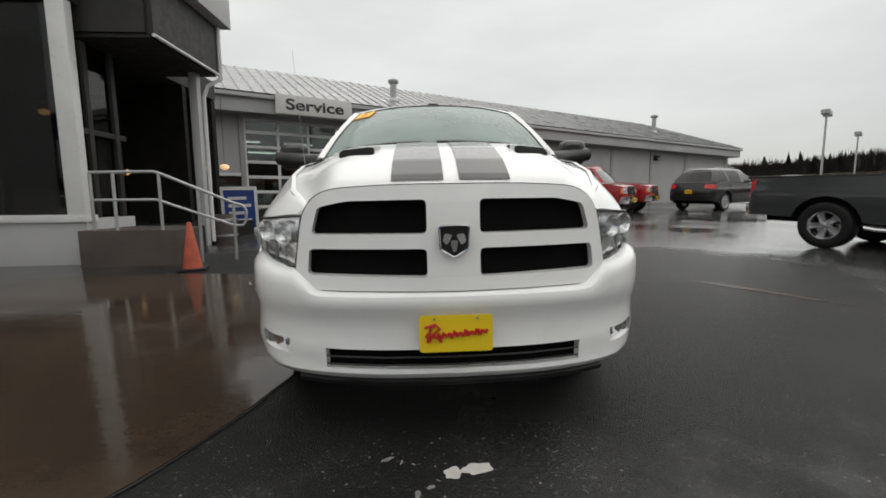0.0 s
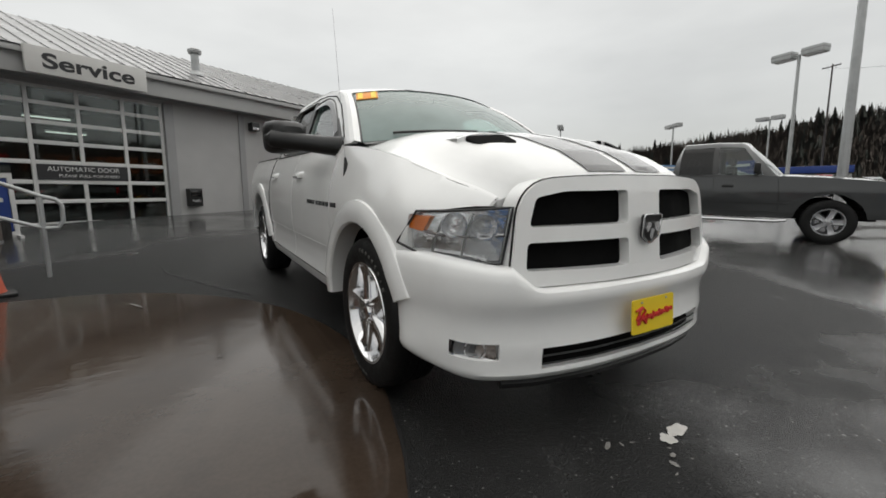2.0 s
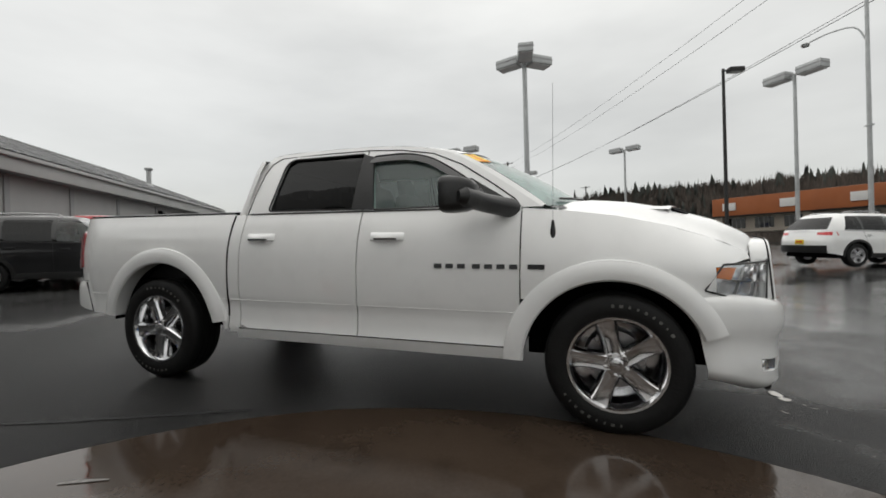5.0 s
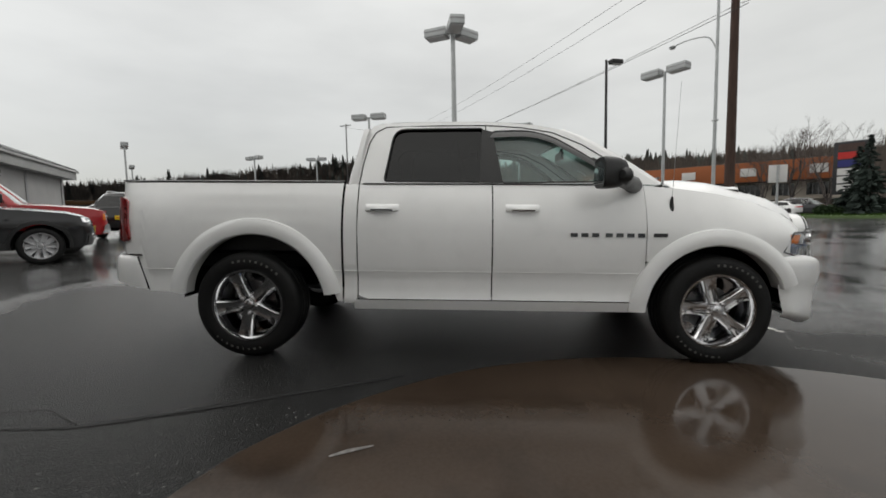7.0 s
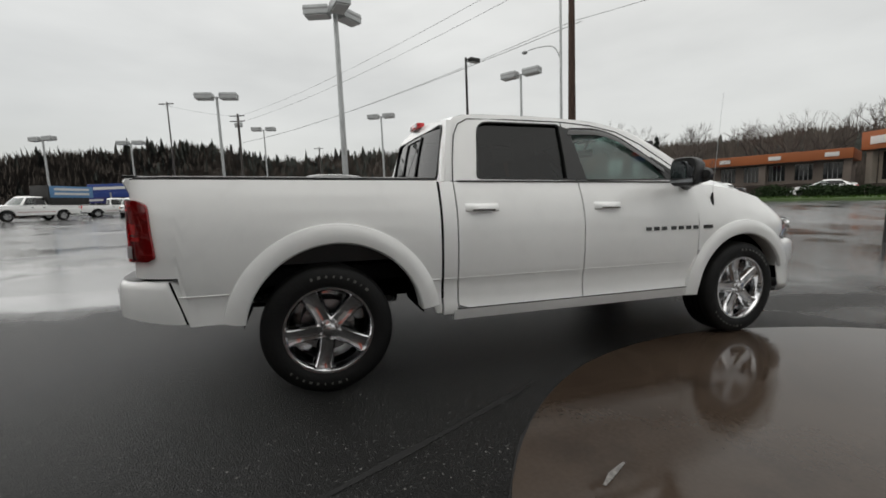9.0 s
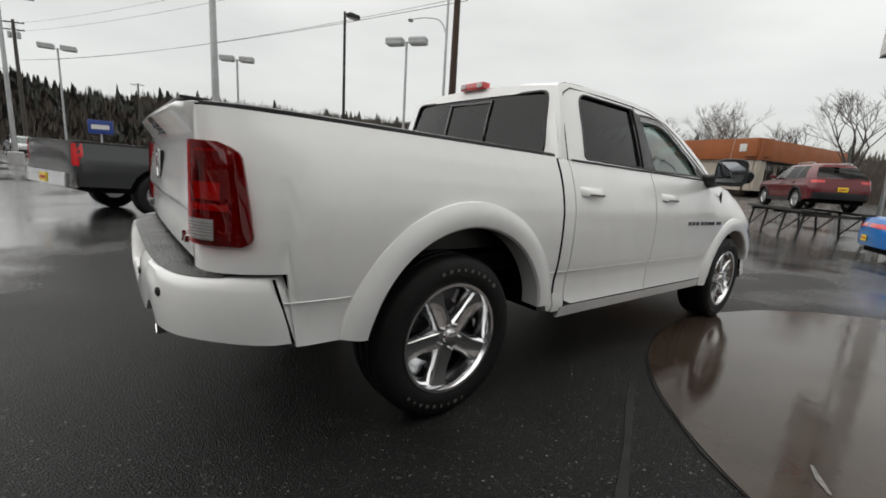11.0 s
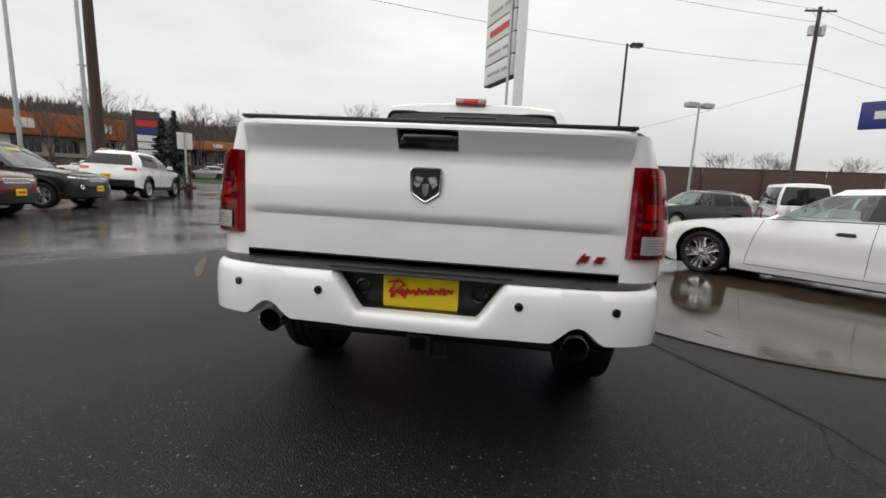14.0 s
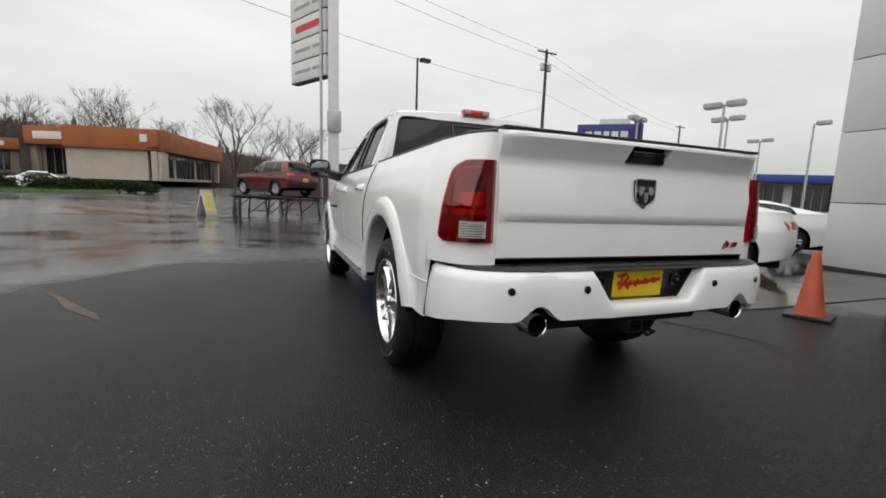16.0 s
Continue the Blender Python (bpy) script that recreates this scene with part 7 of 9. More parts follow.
    if k.get("chin"):
        x, z0, z1, mt = k["chin"]
        part("front_bumper", patch(fx, spread(-x * s.w, x * s.w, 18), spread(z0, z1, 5), 0.05, 0.09), mt, car)
        part("rear_bumper", patch(rx, spread(-x * s.w, x * s.w, 18), spread(z0, z1, 4), 0.07, 0.14), mt, car)
    if plate:
        for rear, zc in ((False, k["plate"][0]), (True, k["plate"][1])):
            p = s.front(0, zc, 0.0, rear)
            sgn = 1 if rear else -1
            off = 0.075 if k.get("chin") else 0.02
            pl = part("plate", box(-0.15, 0.15, -0.006, 0.006, -0.075, 0.075, 0.004), YELLOW, car, "yellow dealer plate", m=pose(0, p.y + sgn * off, zc, 0, 0, 0 if not rear else 180))
            part("plate_script", box(-0.11, 0.11, -0.010, -0.004, -0.022, 0.022, 0.004), RED_INK, pl, "red script bar")
    # ---- doors: shut lines, handles, mirrors ----
    for sx in (1, -1):
        if near:
            for y_low, y_top in k["doors"]:
                pts = []
                for t in spread(0, 1, 8):
                    y = y_low + (y_top - y_low) * t ** 1.5
                    z = sill(y) + 0.10 + (top(y) - sill(y) - 0.10) * t
                    pts.append(s.side(y, z, sx, 0.0005))
                part("shut_line", tube(pts, 0.004, 5), BLACK_TRIM, car)
            y_a, y_b = k["doors"][0][0], k["doors"][-1][0]
            part("shut_line", tube([s.side(y, sill(y) + 0.10, sx, 0.0005) for y in spread(y_a, y_b, 8)], 0.004, 5), BLACK_TRIM, car)
        for y, z in k["handles"]:
            p = s.side(y, z, sx, 0.012)
            part("door_handle", box(-0.014, 0.014, -0.10, 0.10, -0.016, 0.016, 0.010), k.get("handle_mat", colour), car, m=pose(p.x, p.y, p.z))
            part("handle_recess", box(-0.004, 0.004, -0.085, 0.085, -0.034, 0.030, 0.003), BLACK_TRIM, car, m=pose(p.x - sx * 0.011, p.y, p.z))
        y = lines[0][0] + g.get("mirror", 0.16)
        x = xb(y)
        z = belt(y) + 0.06
        b2 = bmesh.new()
        add_box(b2, 0.03, 0.22, -0.05, 0.06, 0.0, k.get("mirror_h", 0.14), 0.035)
        add_tube(b2, [(-0.03, 0.02, 0.0), (0.08, 0.01, 0.035)], 0.022, 6)
        if sx < 0:
            for v in b2.verts:
                v.co.x *= -1
        part("mirror", b2, k.get("mirror_mat", colour), car, m=pose(sx * x, y, z))
        # dark trim along the foot of the side windows
        part("belt_trim", tube([(sx * (xb(yy) + 0.008), yy, belt(yy) + 0.008) for yy in spread(lines[0][0], lines[-1][0], 8)], 0.010, 5), k.get("belt_mat", BLACK_TRIM), car)
        if k.get("roof_rail"):
            part("roof_rail", tube([(sx * (xt(yy) - 0.06), yy, roof(yy) + dz) for yy, dz in ((yt0 + 0.35, 0.02), (yt0 + 0.45, 0.075), ((yt0 + yt1) / 2, 0.08), (yt1 - 0.45, 0.075), (yt1 - 0.3, 0.02))], 0.016, 6), k["roof_rail"], car)
        if k.get("step"):
            part("running_board", tube([(sx * (s.w + 0.02), ra + 0.1, 0.40), (sx * (s.w + 0.06), ra + 0.25, 0.38), (sx * (s.w + 0.06), wb - ra - 0.2, 0.38), (sx * (s.w + 0.02), wb - ra - 0.05, 0.40)], 0.035, 8), CHROME, car, "chrome tubular running board")
        if k.get("crease"):
            part("body_moulding", patch(lambda u, v, o, q=sx: s.side(u, v, q, o), spread(ra * 1.2, wb - ra * 1.15, 8), spread(k["crease"] - 0.014, k["crease"] + 0.014, 2), 0.008, 0.012), k.get("mould_mat", colour), car)
    b2 = tube([(0.02 * 0, yb0 - 0.03 + 0.02, belt(yb0) + k["crown"] + 0.02), (0.35, yb0 + 0.03, belt(yb0) + k["crown"] + 0.03), (0.62, yb0 + 0.10, belt(yb0) + 0.05)], 0.010, 5)
    part("wiper", b2, BLACK_TRIM, car)
    if sticker:
        b2 = bmesh.new()
        rr = random.Random(5)
        x = -0.62
        base = full[0][0]
        for i in range(8):
            wd = rr.uniform(0.045, 0.075)
            v = 0.84
            q = abs(x) / xt(yt0)
            y = yb0 + (yt0 - yb0) * v + bow * 0.7 * q * q - 0.025
            z = belt(yb0) + (roof(yt0) - belt(yb0)) * v
            dy, dz = (yt0 - yb0), (roof(yt0) - belt(yb0))
            ln = math.hypot(dy, dz)
            h = rr.uniform(0.05, 0.07)
            vs2 = [b2.verts.new((x + e * wd, y + w2 * h * dy / ln - 0.012, z + w2 * h * dz / ln + 0.012)) for e, w2 in ((0, -1), (1, -1), (1, 1), (0, 1))]
            b2.faces.new(vs2)
            x += wd + 0.02
        part("sticker", b2, YELLOW_INK, car, "yellow sticker bars on the windshield", smooth=0)
    return car


GLASS_SHIELD2 = glass("parked_windshield", (0.62, 0.72, 0.70), 0.45, mist=0.18)

SEDAN_WHITE = dict(
    W=1.905, tint=2, fo=0.95, ro=1.04, wb=3.05, R=0.352, af=0.62, pf=2.7, ar=0.55, pr=3.0, crown=0.05,
    sill=[(-0.95, 0.22), (-0.5, 0.16), (0.4, 0.17), (2.7, 0.17), (3.5, 0.22), (4.09, 0.34)],
    top=[(-0.95, 0.70), (-0.8, 0.755), (-0.45, 0.83), (0.1, 0.895), (0.7, 0.960), (1.0, 0.985), (2.2, 1.015), (3.1, 1.06), (3.6, 1.085), (4.0, 1.07), (4.09, 1.03)],
    sec=[(0.15, 0.93), (0.25, 0.965), (0.33, 0.985), (0.40, 0.972), (0.60, 0.995), (0.74, 1.0), (0.80, 0.985), (0.92, 0.955), (1.07, 0.905)],
    lean_f=[(0.15, 0.12), (0.3, 0.02), (0.5, 0.0), (0.62, 0.03), (0.72, 0.14)], lean_r=[(0.2, 0.12), (0.4, 0.03), (0.6, 0.0), (0.85, 0.02), (1.05, 0.10)],
    gh=dict(xb=0.93, xt=0.62, wb=0.55, wt=1.50, rb=3.98, rt=3.12, lift=0.0, roof=[(1.3, 1.375), (1.6, 1.412), (1.95, 1.425), (2.3, 1.405), (2.6, 1.365), (2.9, 1.30), (3.2, 1.225)],
            lines=[(0.88, 1.52), (1.82, 1.88), (1.87, 1.93), (2.62, 2.60), (2.65, 2.63), (3.14, 3.02)], seats=(1.75, 2.6)),
    lamp=[(0.56, 0.60), (0.93, 0.60), (0.91, 0.70), (0.56, 0.685)], tail=[(0.05, 0.84), (0.93, 0.80), (0.92, 0.93), (0.05, 0.94)],
    grille=[(0.5, 0.57, 0.665, GLOSS_BLACK), (0.5, 0.25, 0.36, BLACK_TRIM)], fog=(0.72, 0.33, 0.05), plate=(0.46, 0.55),
    doors=[(0.62, 0.80), (1.96, 2.0), (2.68, 2.96)], handles=[(1.72, 0.83), (2.72, 0.86)], crease=0.0, handle_mat=BLACK_TRIM)

SEDAN_BLUE = dict(
    SEDAN_WHITE, W=1.83, fo=0.93, ro=1.03, wb=2.70, R=0.335, af=0.60, ar=0.5,
    sill=[(-0.93, 0.26), (-0.5, 0.2), (0.4, 0.22), (2.3, 0.22), (3.2, 0.28), (3.73, 0.36)],
    top=[(-0.93, 0.70), (-0.75, 0.77), (-0.4, 0.85), (0.1, 0.92), (0.5, 0.955), (0.9, 0.965), (2.0, 1.0), (2.8, 1.06), (3.3, 1.09), (3.6, 1.07), (3.73, 1.02)],
    gh=dict(xb=0.93, xt=0.62, wb=0.40, wt=1.32, rb=3.40, rt=2.62, roof=[(1.1, 1.36), (1.4, 1.41), (1.9, 1.44), (2.4, 1.415), (2.8, 1.34)],
            lines=[(0.75, 1.42), (1.70, 1.76), (1.78, 1.84), (2.60, 2.50), (2.63, 2.52), (2.95, 2.62)], seats=(1.6, 2.45)),
    doors=[(0.5, 0.64), (1.72, 1.76), (2.35, 2.6)], handles=[(1.50, 0.85), (2.42, 0.88)])

SUV_TALL = dict(
    W=1.94, fo=0.90, ro=1.00, wb=2.915, R=0.375, af=0.48, pf=3.2, ar=0.42, pr=3.6, crown=0.04, clad=True, roof_rail=SATIN, tint=2,
    sill=[(-0.9, 0.36), (-0.5, 0.30), (0.4, 0.33), (2.6, 0.33), (3.4, 0.36), (3.92, 0.45)],
    top=[(-0.9, 0.90), (-0.75, 0.965), (-0.4, 1.04), (0.2, 1.10), (0.7, 1.125), (1.2, 1.12), (3.0, 1.16), (3.92, 1.17)],
    sec=[(0.2, 0.94), (0.36, 0.985), (0.45, 0.975), (0.7, 1.0), (0.88, 0.995), (0.95, 0.975), (1.17, 0.94)],
    lean_f=[(0.2, 0.14), (0.4, 0.03), (0.6, 0.0), (0.8, 0.03), (0.93, 0.10)], lean_r=[(0.2, 0.12), (0.5, 0.0), (0.8, 0.0), (1.0, 0.05), (1.2, 0.11)],
    gh=dict(xb=0.95, xt=0.66, wb=0.50, wt=1.30, rb=3.86, rt=3.42, bow=0.2, roof=[(1.1, 1.64), (1.4, 1.69), (2.0, 1.725), (3.0, 1.70), (3.6, 1.64)],
            lines=[(0.80, 1.40), (1.72, 1.74), (1.80, 1.82), (2.62, 2.66), (2.72, 2.76), (3.45, 3.18)], seats=(1.65, 2.55)),
    lamp=[(0.52, 0.86), (0.93, 0.85), (0.91, 0.955), (0.52, 0.935)], tail=[(0.62, 0.94), (0.97, 0.92), (0.95, 1.10), (0.62, 1.10)], fog=(0.70, 0.55, 0.05),
    grille=[(0.46, 0.80, 0.93, GLOSS_BLACK), (0.6, 0.48, 0.60, BLACK_TRIM)], slots=[(-0.42 + 0.12 * i, -0.42 + 0.12 * i + 0.095, 0.81, 0.925) for i in range(7)],
    plate=(0.66, 0.80), doors=[(0.60, 0.66), (1.76, 1.78), (2.55, 2.7)], handles=[(1.56, 0.97), (2.5, 1.0)])

SUV_RED = dict(
    SUV_TALL, W=1.86, fo=0.90, ro=1.02, wb=2.70, R=0.362, af=0.55, pf=2.8, ar=0.46,
    sill=[(-0.9, 0.36), (-0.5, 0.29), (0.4, 0.31), (2.4, 0.31), (3.2, 0.36), (3.72, 0.45)],
    top=[(-0.9, 0.89), (-0.75, 0.94), (-0.4, 1.00), (0.2, 1.05), (0.6, 1.075), (1.0, 1.07), (2.8, 1.13), (3.72, 1.15)],
    gh=dict(xb=0.95, xt=0.66, wb=0.40, wt=1.22, rb=3.66, rt=3.20, bow=0.2, roof=[(1.0, 1.58), (1.3, 1.63), (1.9, 1.665), (2.8, 1.645), (3.4, 1.58)],
            lines=[(0.72, 1.32), (1.60, 1.62), (1.68, 1.70), (2.45, 2.45), (2.52, 2.52), (3.12, 2.86)], seats=(1.55, 2.4)),
    lamp=[(0.42, 0.835), (0.90, 0.85), (0.91, 0.895), (0.42, 0.865)], tail=[(0.55, 1.00), (0.97, 0.98), (0.95, 1.09), (0.55, 1.08)], fog=(0.66, 0.62, 0.06),
    grille=[(0.36, 0.40, 0.50, BLACK_TRIM)], slots=[(-0.36 + 0.104 * i, -0.36 + 0.104 * i + 0.082, 0.775, 0.885) for i in range(7)],
    plate=(0.58, 0.78), doors=[(0.52, 0.56), (1.64, 1.66), (2.35, 2.5)], handles=[(1.44, 0.93), (2.32, 0.97)])

PICKUP_GREY = dict(
    W=2.02, fo=0.92, ro=1.24, wb=3.57, R=0.395, ra=0.50, af=0.36, pf=3.6, ar=0.12, pr=5.0, crown=0.05, step=True, amber=True, tint=2,
    sill=[(-0.92, 0.48), (-0.5, 0.46), (0.5, 0.45), (3.0, 0.46), (4.2, 0.52), (4.81, 0.54)],
    top=[(-0.92, 1.04), (-0.8, 1.08), (-0.5, 1.13), (0.2, 1.19), (0.75, 1.215), (2.64, 1.215), (2.66, 1.235), (4.81, 1.235)],
    sec=[(0.4, 0.955), (0.55, 0.985), (0.68, 0.99), (0.72, 1.0), (0.95, 1.0), (1.02, 0.985), (1.24, 0.955)],
    lean_f=[(0.3, 0.06), (0.6, 0.0), (0.8, 0.02), (1.1, 0.06)], lean_r=[(0.3, 0.0), (1.2, 0.0)],
    bed=(2.68, 4.72), gh=dict(xb=0.945, xt=0.69, wb=0.62, wt=1.25, rb=2.66, rt=2.48, bow=0.2, roof=[(1.1, 1.80), (1.35, 1.845), (1.9, 1.865), (2.4, 1.845), (2.6, 1.82)],
            lines=[(0.98, 1.42), (1.72, 1.75), (1.82, 1.84), (2.42, 2.40)], seats=(1.5, 2.2), mirror=0.12),
    lamp=[(0.62, 0.84), (0.97, 0.84), (0.95, 1.00), (0.62, 1.01)], tail=[(0.86, 0.86), (0.995, 0.86), (0.995, 1.20), (0.86, 1.20)],
    grille=[(0.52, 0.78, 1.05, GLOSS_BLACK)], bars=[(-0.55, 0.55, 1.02, 1.07), (-0.55, 0.55, 0.76, 0.80), (-0.03, 0.03, 0.80, 1.03), (-0.5, 0.5, 0.885, 0.93)], slot_mat=WHITE_METAL,
    chin=(0.97, 0.52, 0.74, CHROME), plate=(0.60, 0.62), doors=[(0.72, 0.78), (1.78, 1.80), (2.50, 2.5)], handles=[(1.55, 1.02), (2.28, 1.03)], handle_mat=BLACK_TRIM,
    mirror_h=0.20, mirror_mat=BLACK_TRIM, crease=0.70, mould_mat=GREY_PAINT)
PICKUP_NEW = dict(PICKUP_GREY, W=2.0, wb=3.56, chin=(0.97, 0.50, 0.72, CHROME), slot_mat=CHROME, step=False, mould_mat=RED_PAINT, handle_mat=CHROME)
VAN_WHITE = dict(
    SUV_TALL, W=2.0, fo=0.85, ro=1.3, wb=3.5, R=0.36, clad=False, roof_rail=None, tint=99, pr=5.0, ar=0.2,
    sill=[(-0.85, 0.3), (4.8, 0.34)], top=[(-0.85, 0.95), (-0.5, 1.10), (0.2, 1.22), (0.6, 1.25), (4.8, 1.3)],
    gh=dict(xb=0.96, xt=0.80, wb=0.25, wt=0.95, rb=4.75, rt=4.6, bow=0.25, roof=[(0.8, 2.1), (1.3, 2.25), (4.7, 2.25)],
            lines=[(0.55, 1.05), (1.35, 1.40), (1.5, 1.5), (1.52, 1.52), (4.5, 4.45)], seats=(1.3,)),
    slots=[], doors=[(0.45, 0.5), (1.44, 1.46), (2.5, 2.5)], handles=[(1.30, 1.0)])

W_SPORT = build_wheel_meshes(0.352, 0.272, 0.23, 10, CHROME)
W_SPORT["pairs"] = True
W_SPORT["barrel"].materials[0] = BLACK_TRIM
W_BLACK = build_wheel_meshes(0.335, 0.232, 0.21, 10, BLACK_TRIM)
W_SUV = build_wheel_meshes(0.375, 0.258, 0.25, 10, SATIN)
W_RED = build_wheel_meshes(0.362, 0.232, 0.23, 5, SATIN)
W_TRUCK = build_wheel_meshes(0.395, 0.232, 0.26, 5, SATIN)


def car_at(x, y, h):
    return lie(x, y, h)


build_car(SEDAN_WHITE, car_at(-4.34, -1.74, 42), "sedan", WHITE_PAINT, "white four-door sedan with chrome split-spoke wheels on the wet apron", "car", W_SPORT)
build_car(SEDAN_BLUE, car_at(-4.13, -12.0, -65), "sedan", BLUE_PAINT, "bright blue compact sedan with black wheels", "car", W_BLACK)
build_car(PICKUP_GREY, car_at(8.92, 1.12, 21.5), "pickup", GREY_PAINT, "graphite extended-cab pickup with chrome running boards", "pickup truck", W_TRUCK)
build_car(SUV_TALL, car_at(4.75, 11.05, 45), "suv", BLACK_PAINT, "black suv parked by the service building", "suv", W_SUV)
build_car(PICKUP_NEW, car_at(6.6, 12.4, 50), "pickup", RED_PAINT, "bright red crew pickup with chrome bumper", "pickup truck", W_TRUCK)
build_car(PICKUP_NEW, car_at(8.4, 14.1, 50), "pickup", RED_PAINT, "bright red pickup parked behind its twin", "pickup truck", W_TRUCK)
build_car(SUV_TALL, car_at(14.5, 16.1, 116), "suv", BLACK_PAINT, "black suv parked side-on beyond the red pickups", "suv", W_SUV)
build_car(SUV_RED, car_at(11.06, -1.53, -72.5), "suv", DEEP_RED_PAINT, "deep red suv with yellow sticker on the windshield", "suv", W_RED, sticker=True)
build_car(SUV_RED, car_at(12.0, -4.3, -72.5), "suv", BLACK_PAINT, "black suv with yellow windshield sticker beside the red one", "suv", W_RED, sticker=True)
build_car(SUV_RED, car_at(14.46, -10.1, 22), "suv", WHITE_PAINT, "white suv parked near the pipe rail at the kerb", "suv", W_RED)
build_car(PICKUP_NEW, car_at(-2.7, -19.6, 53), "pickup", WHITE_PAINT, "white pickup with its tailgate to the lot", "pickup truck", W_TRUCK)
build_car(SUV_TALL, car_at(-7.5, -13.7, 107), "suv", BLACK_PAINT, "black suv with clear headlights and a yellow plate", "suv", W_SUV)
build_car(SUV_RED, car_at(-10.6, -19.6, 65), "suv", SILVER_PAINT, "grey suv parked behind the blue sedan", "suv", W_RED)
build_car(VAN_WHITE, car_at(-14.7, -17.9, -20), "van", WHITE_PAINT, "white panel van with a high roof", "van", W_SUV)
build_car(SEDAN_WHITE, car_at(-9.6, -3.8, 42), "sedan", WHITE_PAINT, "white sedan parked behind the other white one", "car", W_SPORT)


# ---- poles, signs and wires ----
lot_lamp(34.9, -3.65, 9.0, 2, 60, 0.09, 1.0)
lot_lamp(26.5, 8.2, 8.3, 2, 80, 0.09, 1.0)
lot_lamp(43.0, 24.7, 8.0, 2, 60, 0.09, 1.0)
lot_lamp(71.0, 8.6, 13.6, 2, 80, 0.12, 1.5)
lot_lamp(68.0, 26.0, 11.0, 2, 80, 0.12, 1.4)
lot_lamp(36.0, 34.0, 8.5, 2, 40, 0.09, 1.0)
lot_lamp(52.0, 46.0, 8.5, 2, 40, 0.09, 1.0)
lot_lamp(-17.7, -36.2, 9.0, 2, 20, 0.10, 1.1)
lot_lamp(-20.6, -10.4, 6.4, 2, 100, 0.07, 0.8)
lot_lamp(-24.6, -20.4, 7.4, 2, 20, 0.08, 0.9)
lot_lamp(-30.0, -17.0, 7.4, 2, 100, 0.08, 0.9)
lot_lamp(-60.0, -34.0, 9.5, 2, 100, 0.11, 1.2)
lot_lamp(-44.0, -19.0, 8.5, 1, 100, 0.09, 1.0)
lot_lamp(-66.0, -26.0, 9.5, 1, 100, 0.10, 1.1)


def dark_lamp(x, y, top, ang):
    z0 = ground_z(x, y)
    ob = thing("street_lamp", pose(x, y, z0), "dark bronze lamp post with a single shoebox head", "street lamp", "street lamps")
    h = top - z0
    part("pole", tube([(0, 0, 0), (0, 0, h)], [0.12, 0.085], 8), SOFFIT, ob)
    m = pose(0, 0, h, 0, 0, ang)
    part("arm", tube([(0, 0, -0.12), (0.5, 0, -0.08)], 0.045, 6), SOFFIT, ob, m=m)
    part("head", box(0.3, 1.15, -0.24, 0.24, -0.22, 0.05, 0.04), SOFFIT, ob, m=m)
    part("lens", box(0.4, 1.05, -0.18, 0.18, -0.245, -0.222), WHITE_METAL, ob, m=m)


dark_lamp(25.9, -8.35, 11.4, -75)
dark_lamp(-9.1, -29.0, 12.0, 190)
dark_lamp(-30.0, -25.5, 8.2, 30)


def wood_pole(x, y, top, r, arms=0, ang=0.0, cans=0, mat=None):
    z0 = ground_z(x, y)
    ob = thing("utility_pole", pose(x, y, z0), "tall wooden utility pole %s" % ("with crossarm and transformers" if arms else "stained dark brown"), "utility pole", "utility poles")
    h = top - z0
    part("post", tube([(0, 0, 0), (0, 0, h * 0.5), (0, 0, h)], [r, r * 0.82, r * 0.62], 12), mat or WOOD_POLE, ob)
    for i in range(arms):
        a = part("crossarm", box(-1.3, 1.3, -0.06, 0.06, -0.07, 0.07, 0.01), GREY_WOOD, ob, m=pose(0, 0.12, h - 0.35 - 0.9 * i, 0, 0, ang))
        for x2 in (-1.2, -0.6, 0.6, 1.2):
            part("insulator", lathe([(0.07, 0.03), (0.12, 0.055), (0.17, 0.05), (0.22, 0.03), (0.25, 0.0)], 8, "z"), GALV, a, m=pose(x2, 0, 0))
        for x2 in (-0.7, 0.7):
            part("brace", tube([(x2, 0.0, -0.06), (0, -0.02, -0.7)], 0.02, 5), GALV, a)
    for i in range(cans):
        b = radians(ang + 180 * i)
        part("transformer", lathe([(0, 0.20), (0.03, 0.23), (0.75, 0.23), (0.80, 0.18), (0.84, 0.06)], 14, "z"), GALV, ob, m=pose(0.48 * math.cos(b), 0.48 * math.sin(b), h - 2.3))
    return ob


wood_pole(19.8, -13.0, 16.5, 0.27, 1, 0, 0)
wood_pole(79.7, 13.2, 17.6, 0.28, 2, 70, 2, GREY_WOOD)
wood_pole(-26.4, -36.4, 17.2, 0.24, 1, 5, 2, GREY_WOOD)
wood_pole(83.0, 24.6, 20.0, 0.16, 1, 70, 0, GREY_WOOD)
wood_pole(120.0, -2.0, 17.0, 0.25, 1, 70, 0, GREY_WOOD)
wood_pole(-75.0, -60.0, 16.0, 0.24, 1, 5, 0, GREY_WOOD)


